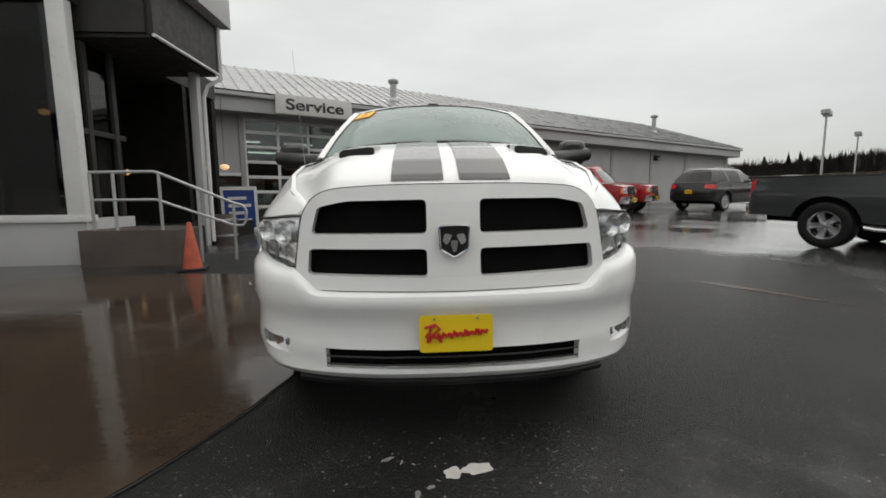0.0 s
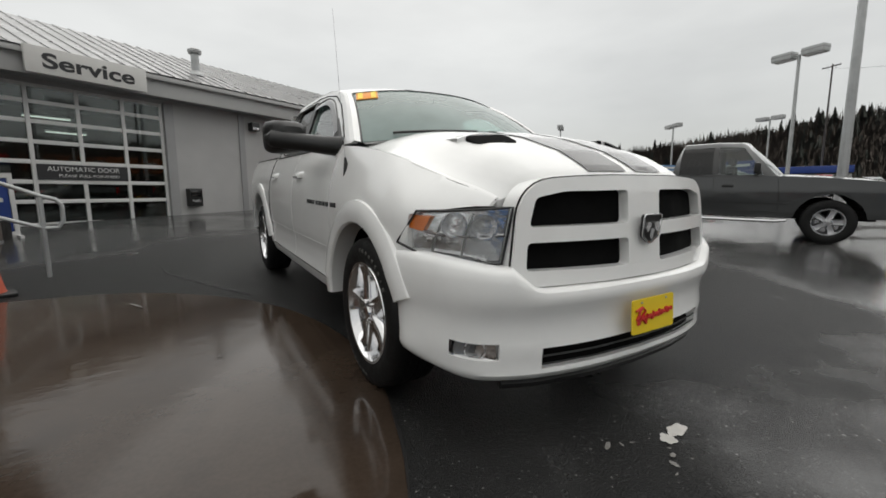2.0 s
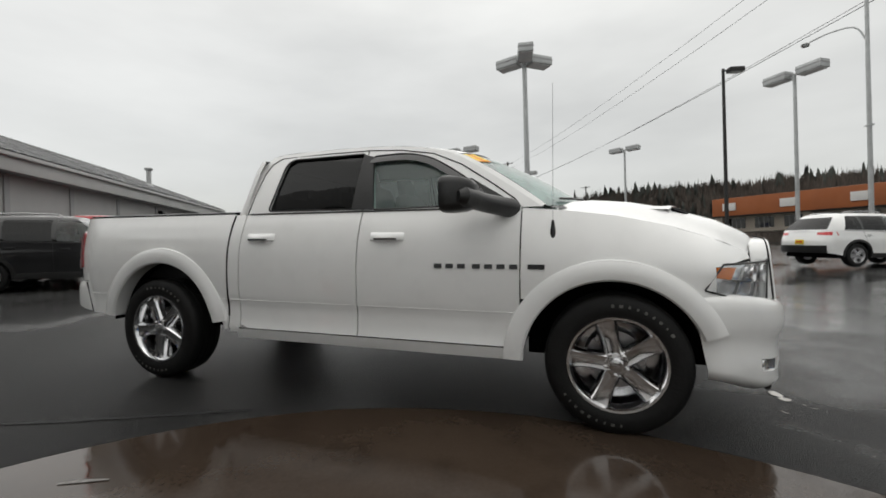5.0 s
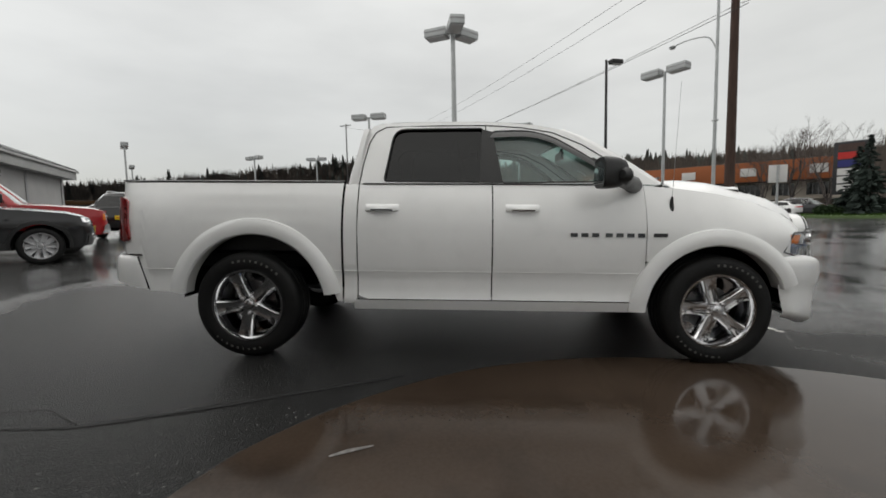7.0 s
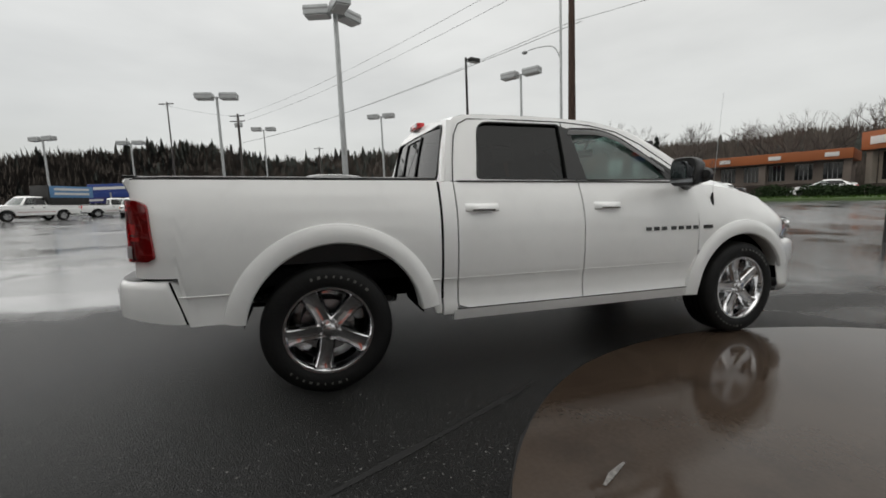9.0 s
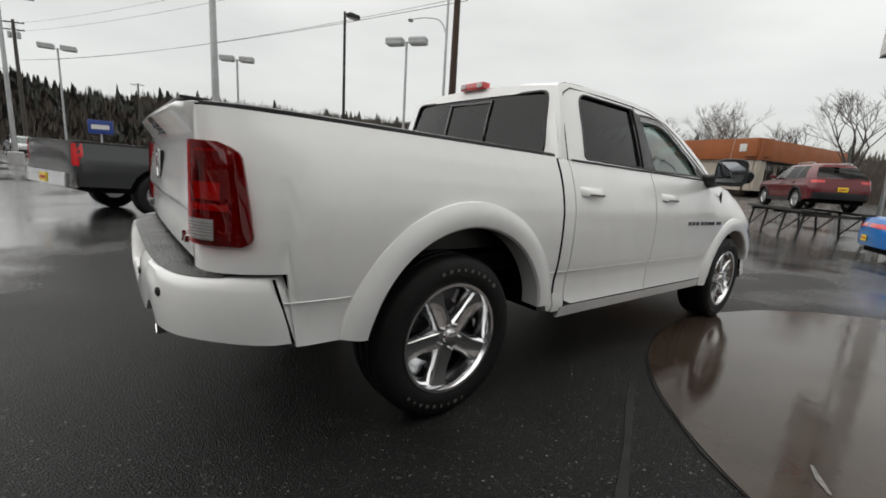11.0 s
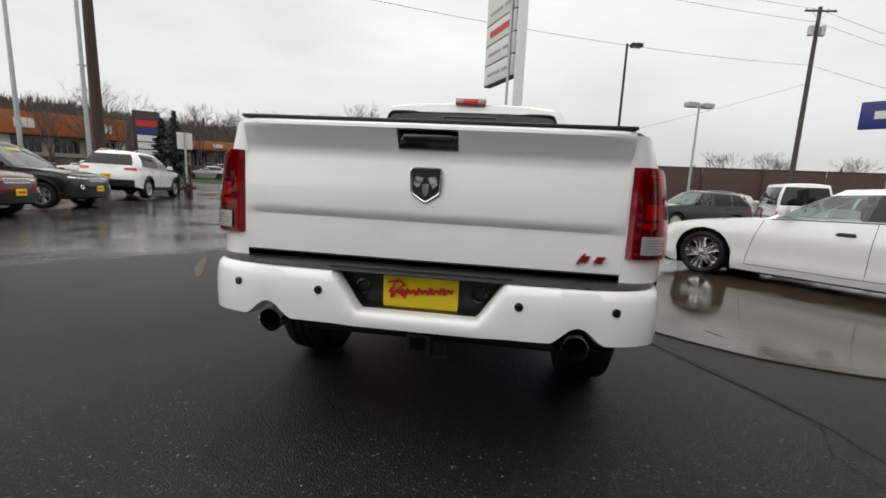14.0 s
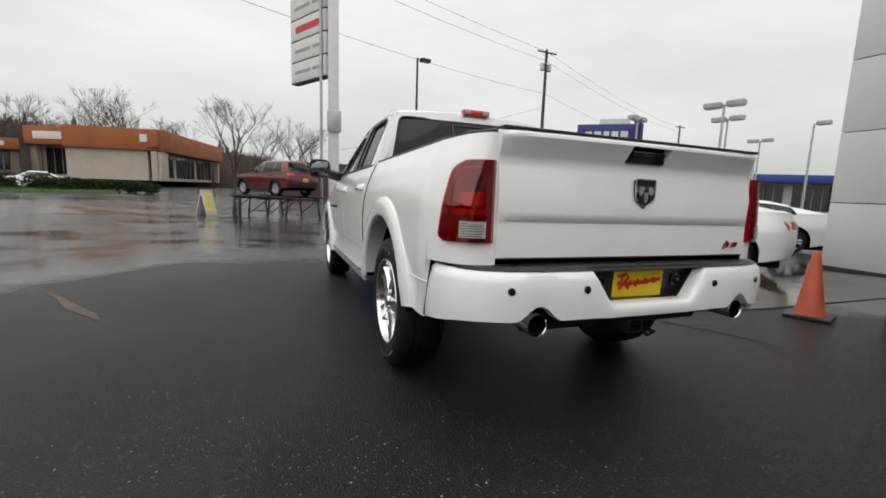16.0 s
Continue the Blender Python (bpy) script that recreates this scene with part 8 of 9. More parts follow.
def curved_lamp(x, y, top):
    z0 = ground_z(x, y)
    ob = thing("street_lamp", pose(x, y, z0), "slim grey steel street lamp with a curved arm", "street lamp", "street lamps")
    h = top - z0
    part("pole", tube([(0, 0, 0), (0, 0, h + 2.5)], [0.10, 0.07], 10), GALV, ob)
    pts = smooth_line([(0, 0, h - 1.0), (0.35, 0.25, h - 0.2), (1.1, 0.8, h), (1.7, 1.25, h - 0.05)], 12)
    part("arm", tube(pts, 0.035, 6), GALV, ob)
    part("head", lathe([(-0.12, 0.02), (-0.1, 0.14), (0.0, 0.18), (0.06, 0.12), (0.09, 0.0)], 14, "z"), GALV, ob, m=pose(1.85, 1.36, h - 0.08))
    part("bracket", box(-0.14, 0.14, -0.1, 0.1, h * 0.55, h * 0.55 + 0.06), GALV, ob)


curved_lamp(18.9, -11.6, 10.3)


def wire(name, a, b, sag, r=0.014, label="black overhead service wire"):
    a, b = Vector(a), Vector(b)
    pts = [a.lerp(b, t) - Vector((0, 0, 4 * sag * t * (1 - t))) for t in spread(0, 1, 24)]
    me = finish(tube([p - a for p in pts], r, 5), name, INK)
    ob = new(name, me)
    ob.matrix_basis = pose(a.x, a.y, a.z)
    tagged(ob, label, "wire", "overhead wires")


for za, zb_, zc in ((16.4, 17.3, 16.8), (15.4, 16.3, 15.9), (12.2, 12.8, 12.4)):
    wire("overhead_wire", (19.8, -13.0, za - 0.3), (-26.4, -36.4, zb_ - 0.3), 0.7 if zc > 13 else 0.9)
    wire("overhead_wire", (19.8, -13.0, za - 0.3), (79.7, 13.2, zb_ - 0.2), 0.9)
    wire("overhead_wire", (-26.4, -36.4, zb_ - 0.3), (-75, -60, zc - 1.2), 0.8)
wire("overhead_wire", (18.9, -13.1, 11.6), (79.7, 13.2, 12.6), 0.8, 0.018)
wire("overhead_wire", (-26.4, -36.4, 11.0), (-2.5, -60, 6.0), 0.6, 0.014)
wire("overhead_wire", (79.7, 13.2, 17.2), (83.0, 24.6, 19.4), 0.3)


def street_sign(x, y):
    ob = thing("road_sign", pose(x, y, ground_z(x, y), 0, 0, 55), "white rectangular road sign on a grey post seen at the kerb", "road sign")
    part("post", tube([(0, 0, 0), (0, 0, 2.75)], 0.045, 8), GALV, ob)
    board = part("board", box(-0.30, 0.30, -0.035, -0.02, 2.05, 2.75, 0.006), SIGN_WHITE, ob)
    for z in (2.62, 2.45, 2.28, 2.15):
        part("text_bar", box(-0.20, 0.20, -0.039, -0.034, z - 0.035, z + 0.035), INK, board)


street_sign(13.4, -10.9)


def bollard(x, y, mat, label, h=0.9, r=0.07):
    ob = thing("bollard", pose(x, y, ground_z(x, y)), label, "bollard", "bollards")
    part("post", tube([(0, 0, 0), (0, 0, h)], r, 12), mat, ob)
    part("cap", lathe([(h - 0.005, r * 1.06), (h + 0.03, r * 0.9), (h + 0.05, 0)], 12, "z"), mat, ob)


def pipe_gate(x, y, ang, w=1.1, h=0.95):
    ob = thing("pipe_gate", lie(x, y, ang), "black steel pipe rail standing on the wet lot", "rail", "pipe rails")
    for s in (0, 1):
        part("post", tube([(s * w, 0, 0), (s * w, 0, h)], 0.045, 8), SOFFIT, ob)
        part("cap", lathe([(h - 0.01, 0.055), (h + 0.03, 0.04), (h + 0.04, 0)], 10, "z"), SOFFIT, ob, m=pose(s * w, 0, 0))
    for z in (0.35, h - 0.1):
        part("rail", tube([(0, 0, z), (w, 0, z)], 0.03, 8), SOFFIT, ob)
    part("brace", tube([(0.05, 0.01, 0.35), (w - 0.05, 0.01, h - 0.1)], 0.02, 6), SOFFIT, ob)


pipe_gate(3.0, -10.5, -80, 1.7)
pipe_gate(12.4, -9.8, -35, 1.5)
bollard(14.6, -12.3, SOFFIT, "dark steel bollard at the kerb", 0.95, 0.08)


# ---- dealer pylon ----
def dealer_pylon():
    x, y = -0.87, -16.0
    ob = thing("pylon_sign", pose(x, y, ground_z(x, y), 0, 0, 0), "tall grey pylon sign with stacked white panels", "pylon sign")
    part("pole", box(-0.24, 0.24, -0.24, 0.24, 0, 14.5, 0.02), WHITE_METAL, ob)
    part("meter_box", box(-0.33, 0.33, 0.245, 0.38, 4.3, 5.3, 0.02), GALV, ob, "grey box on the pole")
    z = 7.05
    d = Vector((0.7 + 0.87, -3.0, 0)).normalized()
    ang = math.degrees(math.atan2(d.y, d.x))
    m = pose(0, 0, 0, 0, 0, ang)
    for i, h in enumerate((1.05, 1.05, 1.05, 1.6, 1.6)):
        pan = part("sign_panel", box(0.35, 3.6, -0.22, 0.22, z, z + h - 0.06, 0.03), SIGN_WHITE, ob, m=m)
        part("panel_rim", box(0.33, 3.62, -0.20, 0.20, z - 0.05, z - 0.005), INK, pan)
        for sgn in (-1, 1):
            if i == 2:
                part("text_bar", box(0.75, 3.1, min(sgn * 0.222, sgn * 0.228), max(sgn * 0.222, sgn * 0.228), z + 0.32, z + 0.66), RED_INK, pan)
            else:
                part("text_bar", box(0.7, 1.5, min(sgn * 0.222, sgn * 0.228), max(sgn * 0.222, sgn * 0.228), z + 0.40, z + 0.56), WALL_DARK, pan)
                part("text_bar", box(1.7, 3.2, min(sgn * 0.222, sgn * 0.228), max(sgn * 0.222, sgn * 0.228), z + 0.40, z + 0.56), WALL_DARK, pan)
        z += h
    part("side_pole", tube([(0.55, -0.4, 0), (0.55, -0.4, 14.5)], 0.07, 10), GALV, ob)


dealer_pylon()


def plaza_pylon(x, y):
    ob = thing("pylon_sign", pose(x, y, ground_z(x, y), 0, 0, 40), "dark plaza sign with coloured tenant panels on a stone foot", "pylon sign")
    part("foot", box(-0.45, 0.45, -0.45, 0.45, 0, 1.9, 0.02), BEIGE, ob)
    part("frame", box(-1.15, 1.15, -0.4, 0.4, 1.9, 6.6, 0.03), INK, ob)
    cols = (BROWN_WALL, RED_INK, NAVY, SIGN_WHITE, SIGN_WHITE, SIGN_WHITE)
    for i, mt in enumerate(cols):
        z = 6.4 - 0.72 * i
        for sgn in (-1, 1):
            part("sign_panel", box(-0.85, 0.85, min(sgn * 0.402, sgn * 0.41), max(sgn * 0.402, sgn * 0.41), z - 0.6, z), mt, ob)


plaza_pylon(35.5, -33.4)


def navy_sign():
    a, b = Vector((-26.4, -30.0, 0)), Vector((-31.0, -26.1, 0))
    d = b - a
    ang = math.degrees(math.atan2(d.y, d.x))
    L = d.length
    ob = thing("pylon_sign", pose(a.x, a.y, ground_z(a.x, a.y), 0, 0, ang), "navy blue dealer sign on a grey metal pylon", "pylon sign")
    g = -ground_z(a.x, a.y)
    part("pylon", box(L * 0.34, L * 0.80, -0.22, 0.22, 0, g + 8.7, 0.02), GALV, ob)
    bd = part("sign_board", box(0, L, -0.34, 0.34, g + 6.3, g + 8.2, 0.03), NAVY, ob)
    x = L * 0.13
    for w in (0.62, 0.66, 0.50, 0.62, 0.66):
        for sgn in (-1, 1):
            part("text_bar", box(x, x + w, min(sgn * 0.342, sgn * 0.352), max(sgn * 0.342, sgn * 0.352), g + 6.95, g + 7.5), SIGN_WHITE, bd)
        x += w + 0.22


navy_sign()


def small_sign(x, y, z, w, h, mat, ang, label, bars=1, pole=True):
    ob = thing("sign", pose(x, y, ground_z(x, y), 0, 0, ang), label, "sign", "far signs")
    g = -ground_z(x, y)
    if pole:
        part("post", tube([(0, 0, 0), (0, 0, g + z)], 0.09, 8), GALV, ob)
    bd = part("board", box(-w / 2, w / 2, -0.12, 0.12, g + z, g + z + h, 0.02), mat, ob)
    for i in range(bars):
        zz = g + z + h * (i + 0.5) / bars
        for sgn in (-1, 1):
            part("text_bar", box(-w * 0.36, w * 0.36, min(sgn * 0.122, sgn * 0.13), max(sgn * 0.122, sgn * 0.13), zz - h * 0.16 / bars, zz + h * 0.16 / bars), SIGN_WHITE if mat not in (SIGN_WHITE, YELLOW_INK) else INK, bd)


small_sign(-34.5, -26.5, 3.3, 1.1, 0.9, ORANGE_INK, -50, "orange road sign on a post", 2)
small_sign(62.0, 27.0, 3.9, 5.5, 1.1, SIGN_BLUE, 75, "blue dealer sign on a post beside the road", 1)
small_sign(64.0, 29.5, 2.6, 3.0, 0.8, NAVY, 75, "small navy sign below the blue one", 1)
small_sign(52.0, 5.0, 3.0, 2.0, 1.3, SIGN_BLUE, 75, "small blue and white dealer sign", 1)
small_sign(44.0, 0.5, 2.6, 1.5, 1.4, SIGN_WHITE, 75, "white sign board on a post", 2)
small_sign(50.0, -8.0, 1.9, 2.2, 0.8, RED_INK, 75, "red oval-topped sign on a low post", 1)


# ---- display ramp with an A-board ----
def display_ramp():
    ob = thing("display_ramp", pose(1.9, -16.9, ground_z(1.9, -16.9), 0, 0, -55), "black steel vehicle display ramp on angled legs", "display ramp")
    for x in (-0.85, 0.85):
        # running tracks lie along the local y axis
        part("track", box(x - 0.22, x + 0.22, -2.4, 2.4, 0.98, 1.06, 0.01), SOFFIT, ob, m=pose(0, 0, 0, 0, 0, 90))
        for y in (-2.2, -0.8, 0.8, 2.2):
            part("leg", tube([(x, y, 0.98), (x * 1.15, y, 0.0)], 0.045, 8), SOFFIT, ob, m=pose(0, 0, 0, 0, 0, 90))
        for ya, yb in ((-2.2, -0.8), (-0.8, 0.8), (0.8, 2.2)):
            part("brace", tube([(x * 1.1, ya, 0.15), (x, yb, 0.95)], 0.025, 6), SOFFIT, ob, m=pose(0, 0, 0, 0, 0, 90))
    for y in (-2.2, 0.0, 2.2):
        part("crossbeam", box(-0.95, 0.95, y - 0.05, y + 0.05, 0.85, 0.95), SOFFIT, ob, m=pose(0, 0, 0, 0, 0, 90))


display_ramp()
top_m = pose(1.9, -16.9, ground_z(1.9, -16.9), 0, 0, -55)
build_car(SUV_RED, top_m @ pose(0, 0, 1.06, 0, 0, 90) @ pose(0, -1.35, 0), "suv", DEEP_RED_PAINT, "deep red suv shown on a black steel ramp", "suv", W_RED)


def a_board(x, y, ang):
    ob = thing("a_board", lie(x, y, ang), "folding white sidewalk board with yellow text bars", "sign board")
    for sgn in (-1, 1):
        m = pose(0, sgn * 0.30, 0, sgn * 15, 0, 0)
        bd = part("board", box(-0.38, 0.38, -0.012, 0.012, 0, 1.25, 0.006), SIGN_WHITE, ob, m=m)
        for i in range(5):
            part("text_bar", box(-0.30, 0.30, min(sgn * 0.013, sgn * 0.017), max(sgn * 0.013, sgn * 0.017), 0.22 + 0.2 * i, 0.34 + 0.2 * i), YELLOW_INK, bd)
    part("hinge", tube([(-0.38, 0, 1.21), (0.38, 0, 1.21)], 0.015, 6), GALV, ob)


a_board(5.0, -17.0, 60)


# ---- far buildings ----
def shop_block(name, a, b, depth, top, z0, band, label, bays, wall=None, fascia=None, sign=True):
    """A one-storey shop row from a to b; its front looks towards the lot."""
    a, b = Vector((a[0], a[1], 0)), Vector((b[0], b[1], 0))
    if Vector((-(b - a).y, (b - a).x, 0)).dot(a + b) > 0:
        a, b = b, a
    d = b - a
    L = d.length
    ang = math.degrees(math.atan2(d.y, d.x))
    ob = thing(name, pose(a.x, a.y, z0, 0, 0, ang), label, "building", "far buildings")
    h = top - z0
    wall, fascia = wall or BEIGE, fascia or ORANGE_ROOF
    part("wall", box(0, L, -depth, -1.6, 0, h - 0.1), wall, ob)
    part("fascia", box(-0.6, L + 0.6, -depth, 0.5, h - band, h, 0.06), fascia, ob, "orange metal mansard fascia")
    part("soffit", box(-0.5, L + 0.5, -1.7, 0.4, h - band - 0.12, h - band), SOFFIT, ob)
    n = bays
    for i in range(n + 1):
        x = L * i / n
        if i % 3:
            continue
        part("pier", box(x - 0.45, x + 0.45, -1.0, -0.2, 0, h - band - 0.1, 0.02), wall, ob)
    for i in range(n):
        x0, x1 = L * i / n + 0.6, L * (i + 1) / n - 0.6
        w = part("window", box(x0, x1, -1.62, -1.56, 0.5, h - band - 0.35), DARK_GLASS, ob)
        for q in range(1, 4):
            xx = x0 + (x1 - x0) * q / 4
            part("mullion", box(xx - 0.04, xx + 0.04, -1.57, -1.52, 0.5, h - band - 0.35), WALL_DARK, w)
        if sign and i % 2 == 0:
            part("shop_sign", box(x0 + 0.3, x1 - 0.3, 0.5, 0.62, h - band * 0.72, h - band * 0.30, 0.02), SIGN_WHITE, ob)
    return ob


shop_block("shop_row", (36, -75), (18.7, -68), 2.5, 8.6, 1.2, 2.6, "shop block with an orange mansard band and beige piers", 3)
shop_block("shop_row", (18.4, -68.4), (14, -97), 12, 8.6, 1.2, 3.0, "shop block side wing with an orange band", 3, sign=False)
shop_block("shop_row", (58, -62), (36.5, -71.5), 14, 6.4, 1.6, 1.5, "lower shop wing with an orange roof band", 7, SHADE_WALL)
shop_block("shop_row", (70, -20), (49, -44), 14, 7.2, 2.2, 2.6, "long orange-roofed shop row across the road", 9)
shop_block("shop_row", (-6, -80), (-46, -96), 12, 5.6, -0.4, 0.8, "low grey shop row far across the road", 8, BROWN_WALL, WALL_DARK, False)
shop_block("low_building", (-62, -44), (-92, -20), 14, 5.4, -0.6, 1.2, "low building with a blue fascia", 6, WALL_PAINT, SIGN_BLUE, False)
shop_block("low_building", (72, 38), (78, 20), 12, 4.6, 1.0, 1.0, "small white dealership building with a blue fascia", 5, WHITE_METAL, SIGN_BLUE, False)
shop_block("low_building", (50, 62), (60, 48), 12, 4.2, 1.0, 0.6, "low yellow-banded service building", 4, WALL_PAINT, YELLOW_LINE, False)


def long_wall():
    ob = thing("boundary_wall", pose(0, 0, 0), "low brown boundary wall beyond the lot", "wall")
    for i in range(9):
        x0, x1 = 2 - 7 * i, 2 - 7 * (i + 1)
        y0, y1 = -54 + 0.35 * i, -54 + 0.35 * (i + 1)
        part("wall_panel", box(x1, x0, y0 - 0.3, y0, -0.6, 4.2, 0.02), BROWN_WALL, ob)
        part("coping", box(x1, x0, y0 - 0.36, y0 + 0.06, 4.2, 4.32, 0.02), SOFFIT, ob)


long_wall()


# ---- verge, hedges, trees and wooded hills ----
def verge(name, a, b, w):
    a, b = Vector((a[0], a[1], 0)), Vector((b[0], b[1], 0))
    d = (b - a).normalized()
    n = Vector((-d.y, d.x, 0))
    rr = random.Random(7)
    bm = bmesh.new()
    rows = []
    for t in spread(0, 1, 30):
        p = a.lerp(b, t)
        z = ground_z(p.x, p.y)
        rows.append([p + n * q + Vector((0, 0, z + e)) for q, e in ((-w / 2, -0.05), (-w / 2 + 0.1, 0.14), (0, 0.24), (w / 2 - 0.1, 0.14), (w / 2, -0.05))])
    grid(bm, rows)
    me = finish(bm, name, TURF)
    tagged(new(name, me), "green grass verge with a kerb along the road", "grass", "", "structure")
    bm = bmesh.new()
    for i in range(5000):
        p = a.lerp(b, rr.random()) + n * rr.uniform(-w / 2 + 0.15, w / 2 - 0.15)
        z = ground_z(p.x, p.y) + 0.17
        c = rr.uniform(0, 6.28)
        s2 = rr.uniform(0.02, 0.05)
        h = rr.uniform(0.08, 0.2)
        bm.faces.new([bm.verts.new(p + Vector((x * math.cos(c), x * math.sin(c), z + y))) for x, y in ((-s2, 0), (s2, 0), (rr.uniform(-0.06, 0.06), h))])
    tagged(new("grass", finish(bm, "grass", GRASS, 0)), "short wet green grass", "grass", "", "stuff")


verge("grass_verge", (41, -22), (13.5, -33), 3.2)


def clump(bm, rr, c, rx, rz, n, size, mi=0):
    """Many small leaves scattered through an uneven egg."""
    for _ in range(n):
        while True:
            p = Vector((rr.uniform(-1, 1), rr.uniform(-1, 1), rr.uniform(-1, 1)))
            if 0.25 < p.length < 1:
                break
        p = Vector((p.x * rx, p.y * rx, p.z * rz)) + c
        a = Vector((rr.gauss(0, 1), rr.gauss(0, 1), rr.gauss(0, 1))).normalized()
        b = a.orthogonal().normalized()
        s2 = size * rr.uniform(0.5, 1.3)
        f = bm.faces.new([bm.verts.new(p + a * s2 * u + b * s2 * v * 0.6) for u, v in ((-1, 0), (0, -1), (1, 0), (0, 1))])
        f.material_index = mi


def hedge(x, y, r, h, seed):
    rr = random.Random(seed)
    bm = bmesh.new()
    for i in range(5):
        clump(bm, rr, Vector((rr.uniform(-r, r) * 0.7, rr.uniform(-r, r) * 0.7, h * rr.uniform(0.35, 0.6))), r * 0.55, h * 0.5, 260, 0.10)
    ob = new("shrub", finish(bm, "shrub", HEDGE, 0))
    ob.matrix_basis = pose(x, y, ground_z(x, y) + 0.05)
    tagged(ob, "low dark evergreen shrub on the verge", "shrub", "shrubs")


for i, (x, y) in enumerate(((15.0, -33.0), (16.4, -32.2), (14.0, -34.4), (17.8, -33.6), (12.6, -36.0), (20.0, -31.6), (30.5, -27.5))):
    hedge(x, y, 1.0 + 0.2 * (i % 3), 0.9 + 0.15 * (i % 2), 20 + i)


def bare_tree_mesh(seed, h):
    """Trunk with tapering limbs that fork into fine twigs."""
    rr = random.Random(seed)
    bm, tw = bmesh.new(), bmesh.new()

    def grow(p, d, ln, r, lev):
        pts, q, dd = [p], p, d
        for i in range(3):
            dd = (dd + Vector((rr.gauss(0, 0.13), rr.gauss(0, 0.13), 0.05))).normalized()
            q = q + dd * ln / 3
            pts.append(q)
        add_tube(bm if lev < 3 else tw, pts, [r, r * 0.85, r * 0.7, r * 0.55], 6 if lev < 2 else 4 if lev < 3 else 3, False)
        if lev < 5:
            for i in range(3 if lev < 4 else 5):
                nd = (dd + Vector((rr.gauss(0, 0.55), rr.gauss(0, 0.55), rr.uniform(-0.1, 0.45)))).normalized()
                at = pts[rr.choice((2, 3, 3))] if lev else pts[rr.choice((1, 2, 3))]
                grow(at, nd, ln * rr.uniform(0.6, 0.8), max(r * 0.55, 0.009), lev + 1)

    for i in range(3):
        grow(Vector((0, 0, 0)) if i == 0 else Vector((0, 0, h * 0.18)), Vector((rr.gauss(0, 0.16 + 0.2 * i), rr.gauss(0, 0.16 + 0.2 * i), 1)).normalized(), h * 0.34, h * 0.018 / (1 + 0.5 * i), 0 if i == 0 else 1)
    return finish(bm, "trunk", BARK, 60), finish(tw, "crown", TWIG, 0)


BARE = [bare_tree_mesh(40 + i, 10.0) for i in range(4)]


def bare_tree(x, y, top, i):
    z0 = ground_z(x, y)
    ob = thing("tree", pose(x, y, z0, 0, 0, 77 * i), "bare winter tree with fine grey twigs", "tree", "bare trees")
    k = (top - z0) / 10.0 * 0.95
    for name, me in zip(("trunk", "crown"), BARE[i % 4]):
        p = new(name, me)
        p.parent = ob
        p.scale = (k, k, k)


for i, (x, y, top) in enumerate(((43, -34, 9.8), (27.7, -85, 17), (8.5, -68.5, 15.0), (46, -40, 11), (39, -46, 10), (50, -36, 9), (60, -88, 16), (50, -90, 15), (42, -92, 16),
                                 (35, -96, 16), (22, -104, 16), (0, -74, 13), (-4, -90, 13), (70, -78, 14), (-34, -64, 8), (-38, -62, 7), (-42, -66, 8), (-48, -60, 7), (5, -100, 15), (54, -86, 15), (31, -92, 15))):
    bare_tree(x, y, top, i)


def conifer_mesh(seed):
    rr = random.Random(seed)
    tr = tube([(0, 0, 0), (0, 0, 9.6)], [0.16, 0.02], 7)
    bm = bmesh.new()
    z = 0.6
    while z < 9.9:
        r = (10.1 - z) * 0.21 * rr.uniform(0.75, 1.15)
        n = max(5, int(r * 9))
        for i in range(n):
            a = rr.uniform(0, 6.28)
            d = Vector((math.cos(a), math.sin(a), 0))
            sd = Vector((-d.y, d.x, 0))
            for q in (0.3, 0.55, 0.8, 1.0):
                c = d * r * q + Vector((0, 0, z - 0.3 * r * q + rr.uniform(-0.12, 0.12)))
                s2 = 0.16 + 0.10 * r
                w2 = Vector((rr.gauss(0, 1), rr.gauss(0, 1), rr.gauss(0, 1))).normalized()
                e = (d + Vector((0, 0, -0.4)) + w2 * 0.5).normalized()
                f = e.cross(w2).normalized()
                bm.faces.new([bm.verts.new(c + e * u * s2 * 1.4 + f * t2 * s2 * 0.7) for u, t2 in ((-1, 0), (0, -1), (1, 0), (0, 1))])
        z += 0.30
    return finish(tr, "trunk", BARK, 60), finish(bm, "crown", CONIFER, 0)


FIR = [conifer_mesh(60 + i) for i in range(3)]


def conifer(x, y, top, i, wide=1.0):
    z0 = ground_z(x, y)
    ob = thing("tree", pose(x, y, z0, 0, 0, 50 * i), "dark green conifer with drooping branches", "tree", "conifers")
    k = (top - z0) / 10.0
    for name, me in zip(("trunk", "crown"), FIR[i % 3]):
        p = new(name, me)
        p.parent = ob
        p.scale = (k * wide, k * wide, k)


for i, (x, y, top, wd) in enumerate(((28, -28, 6.4, 1.15), (31, -30, 6.0, 1.4))):
    conifer(x, y, top, i, wd)


def hill(name, pts, depth, label):
    """Rising ground behind the last buildings; pts are x, y and height of the ridge."""
    bm = bmesh.new()
    rows = []
    for p in smooth_line(pts, 40):
        d = Vector((p[0], p[1], 0)).normalized()
        row = []
        for q in (0.0, 0.35, 0.7, 1.0, 2.2):
            zz = -3 + (p[2] - 2.0) * min(1, q) ** 0.8 + 3 * min(1, q)
            row.append(Vector((p[0], p[1], 0)) + d * depth * (q - 1) + Vector((0, 0, zz)))
        rows.append(row)
    grid(bm, rows)
    ob = new(name, finish(bm, name, BROWN_EARTH, 60))
    tagged(ob, label, "hill", "", "structure")
    return [smooth_line(pts, 40)]


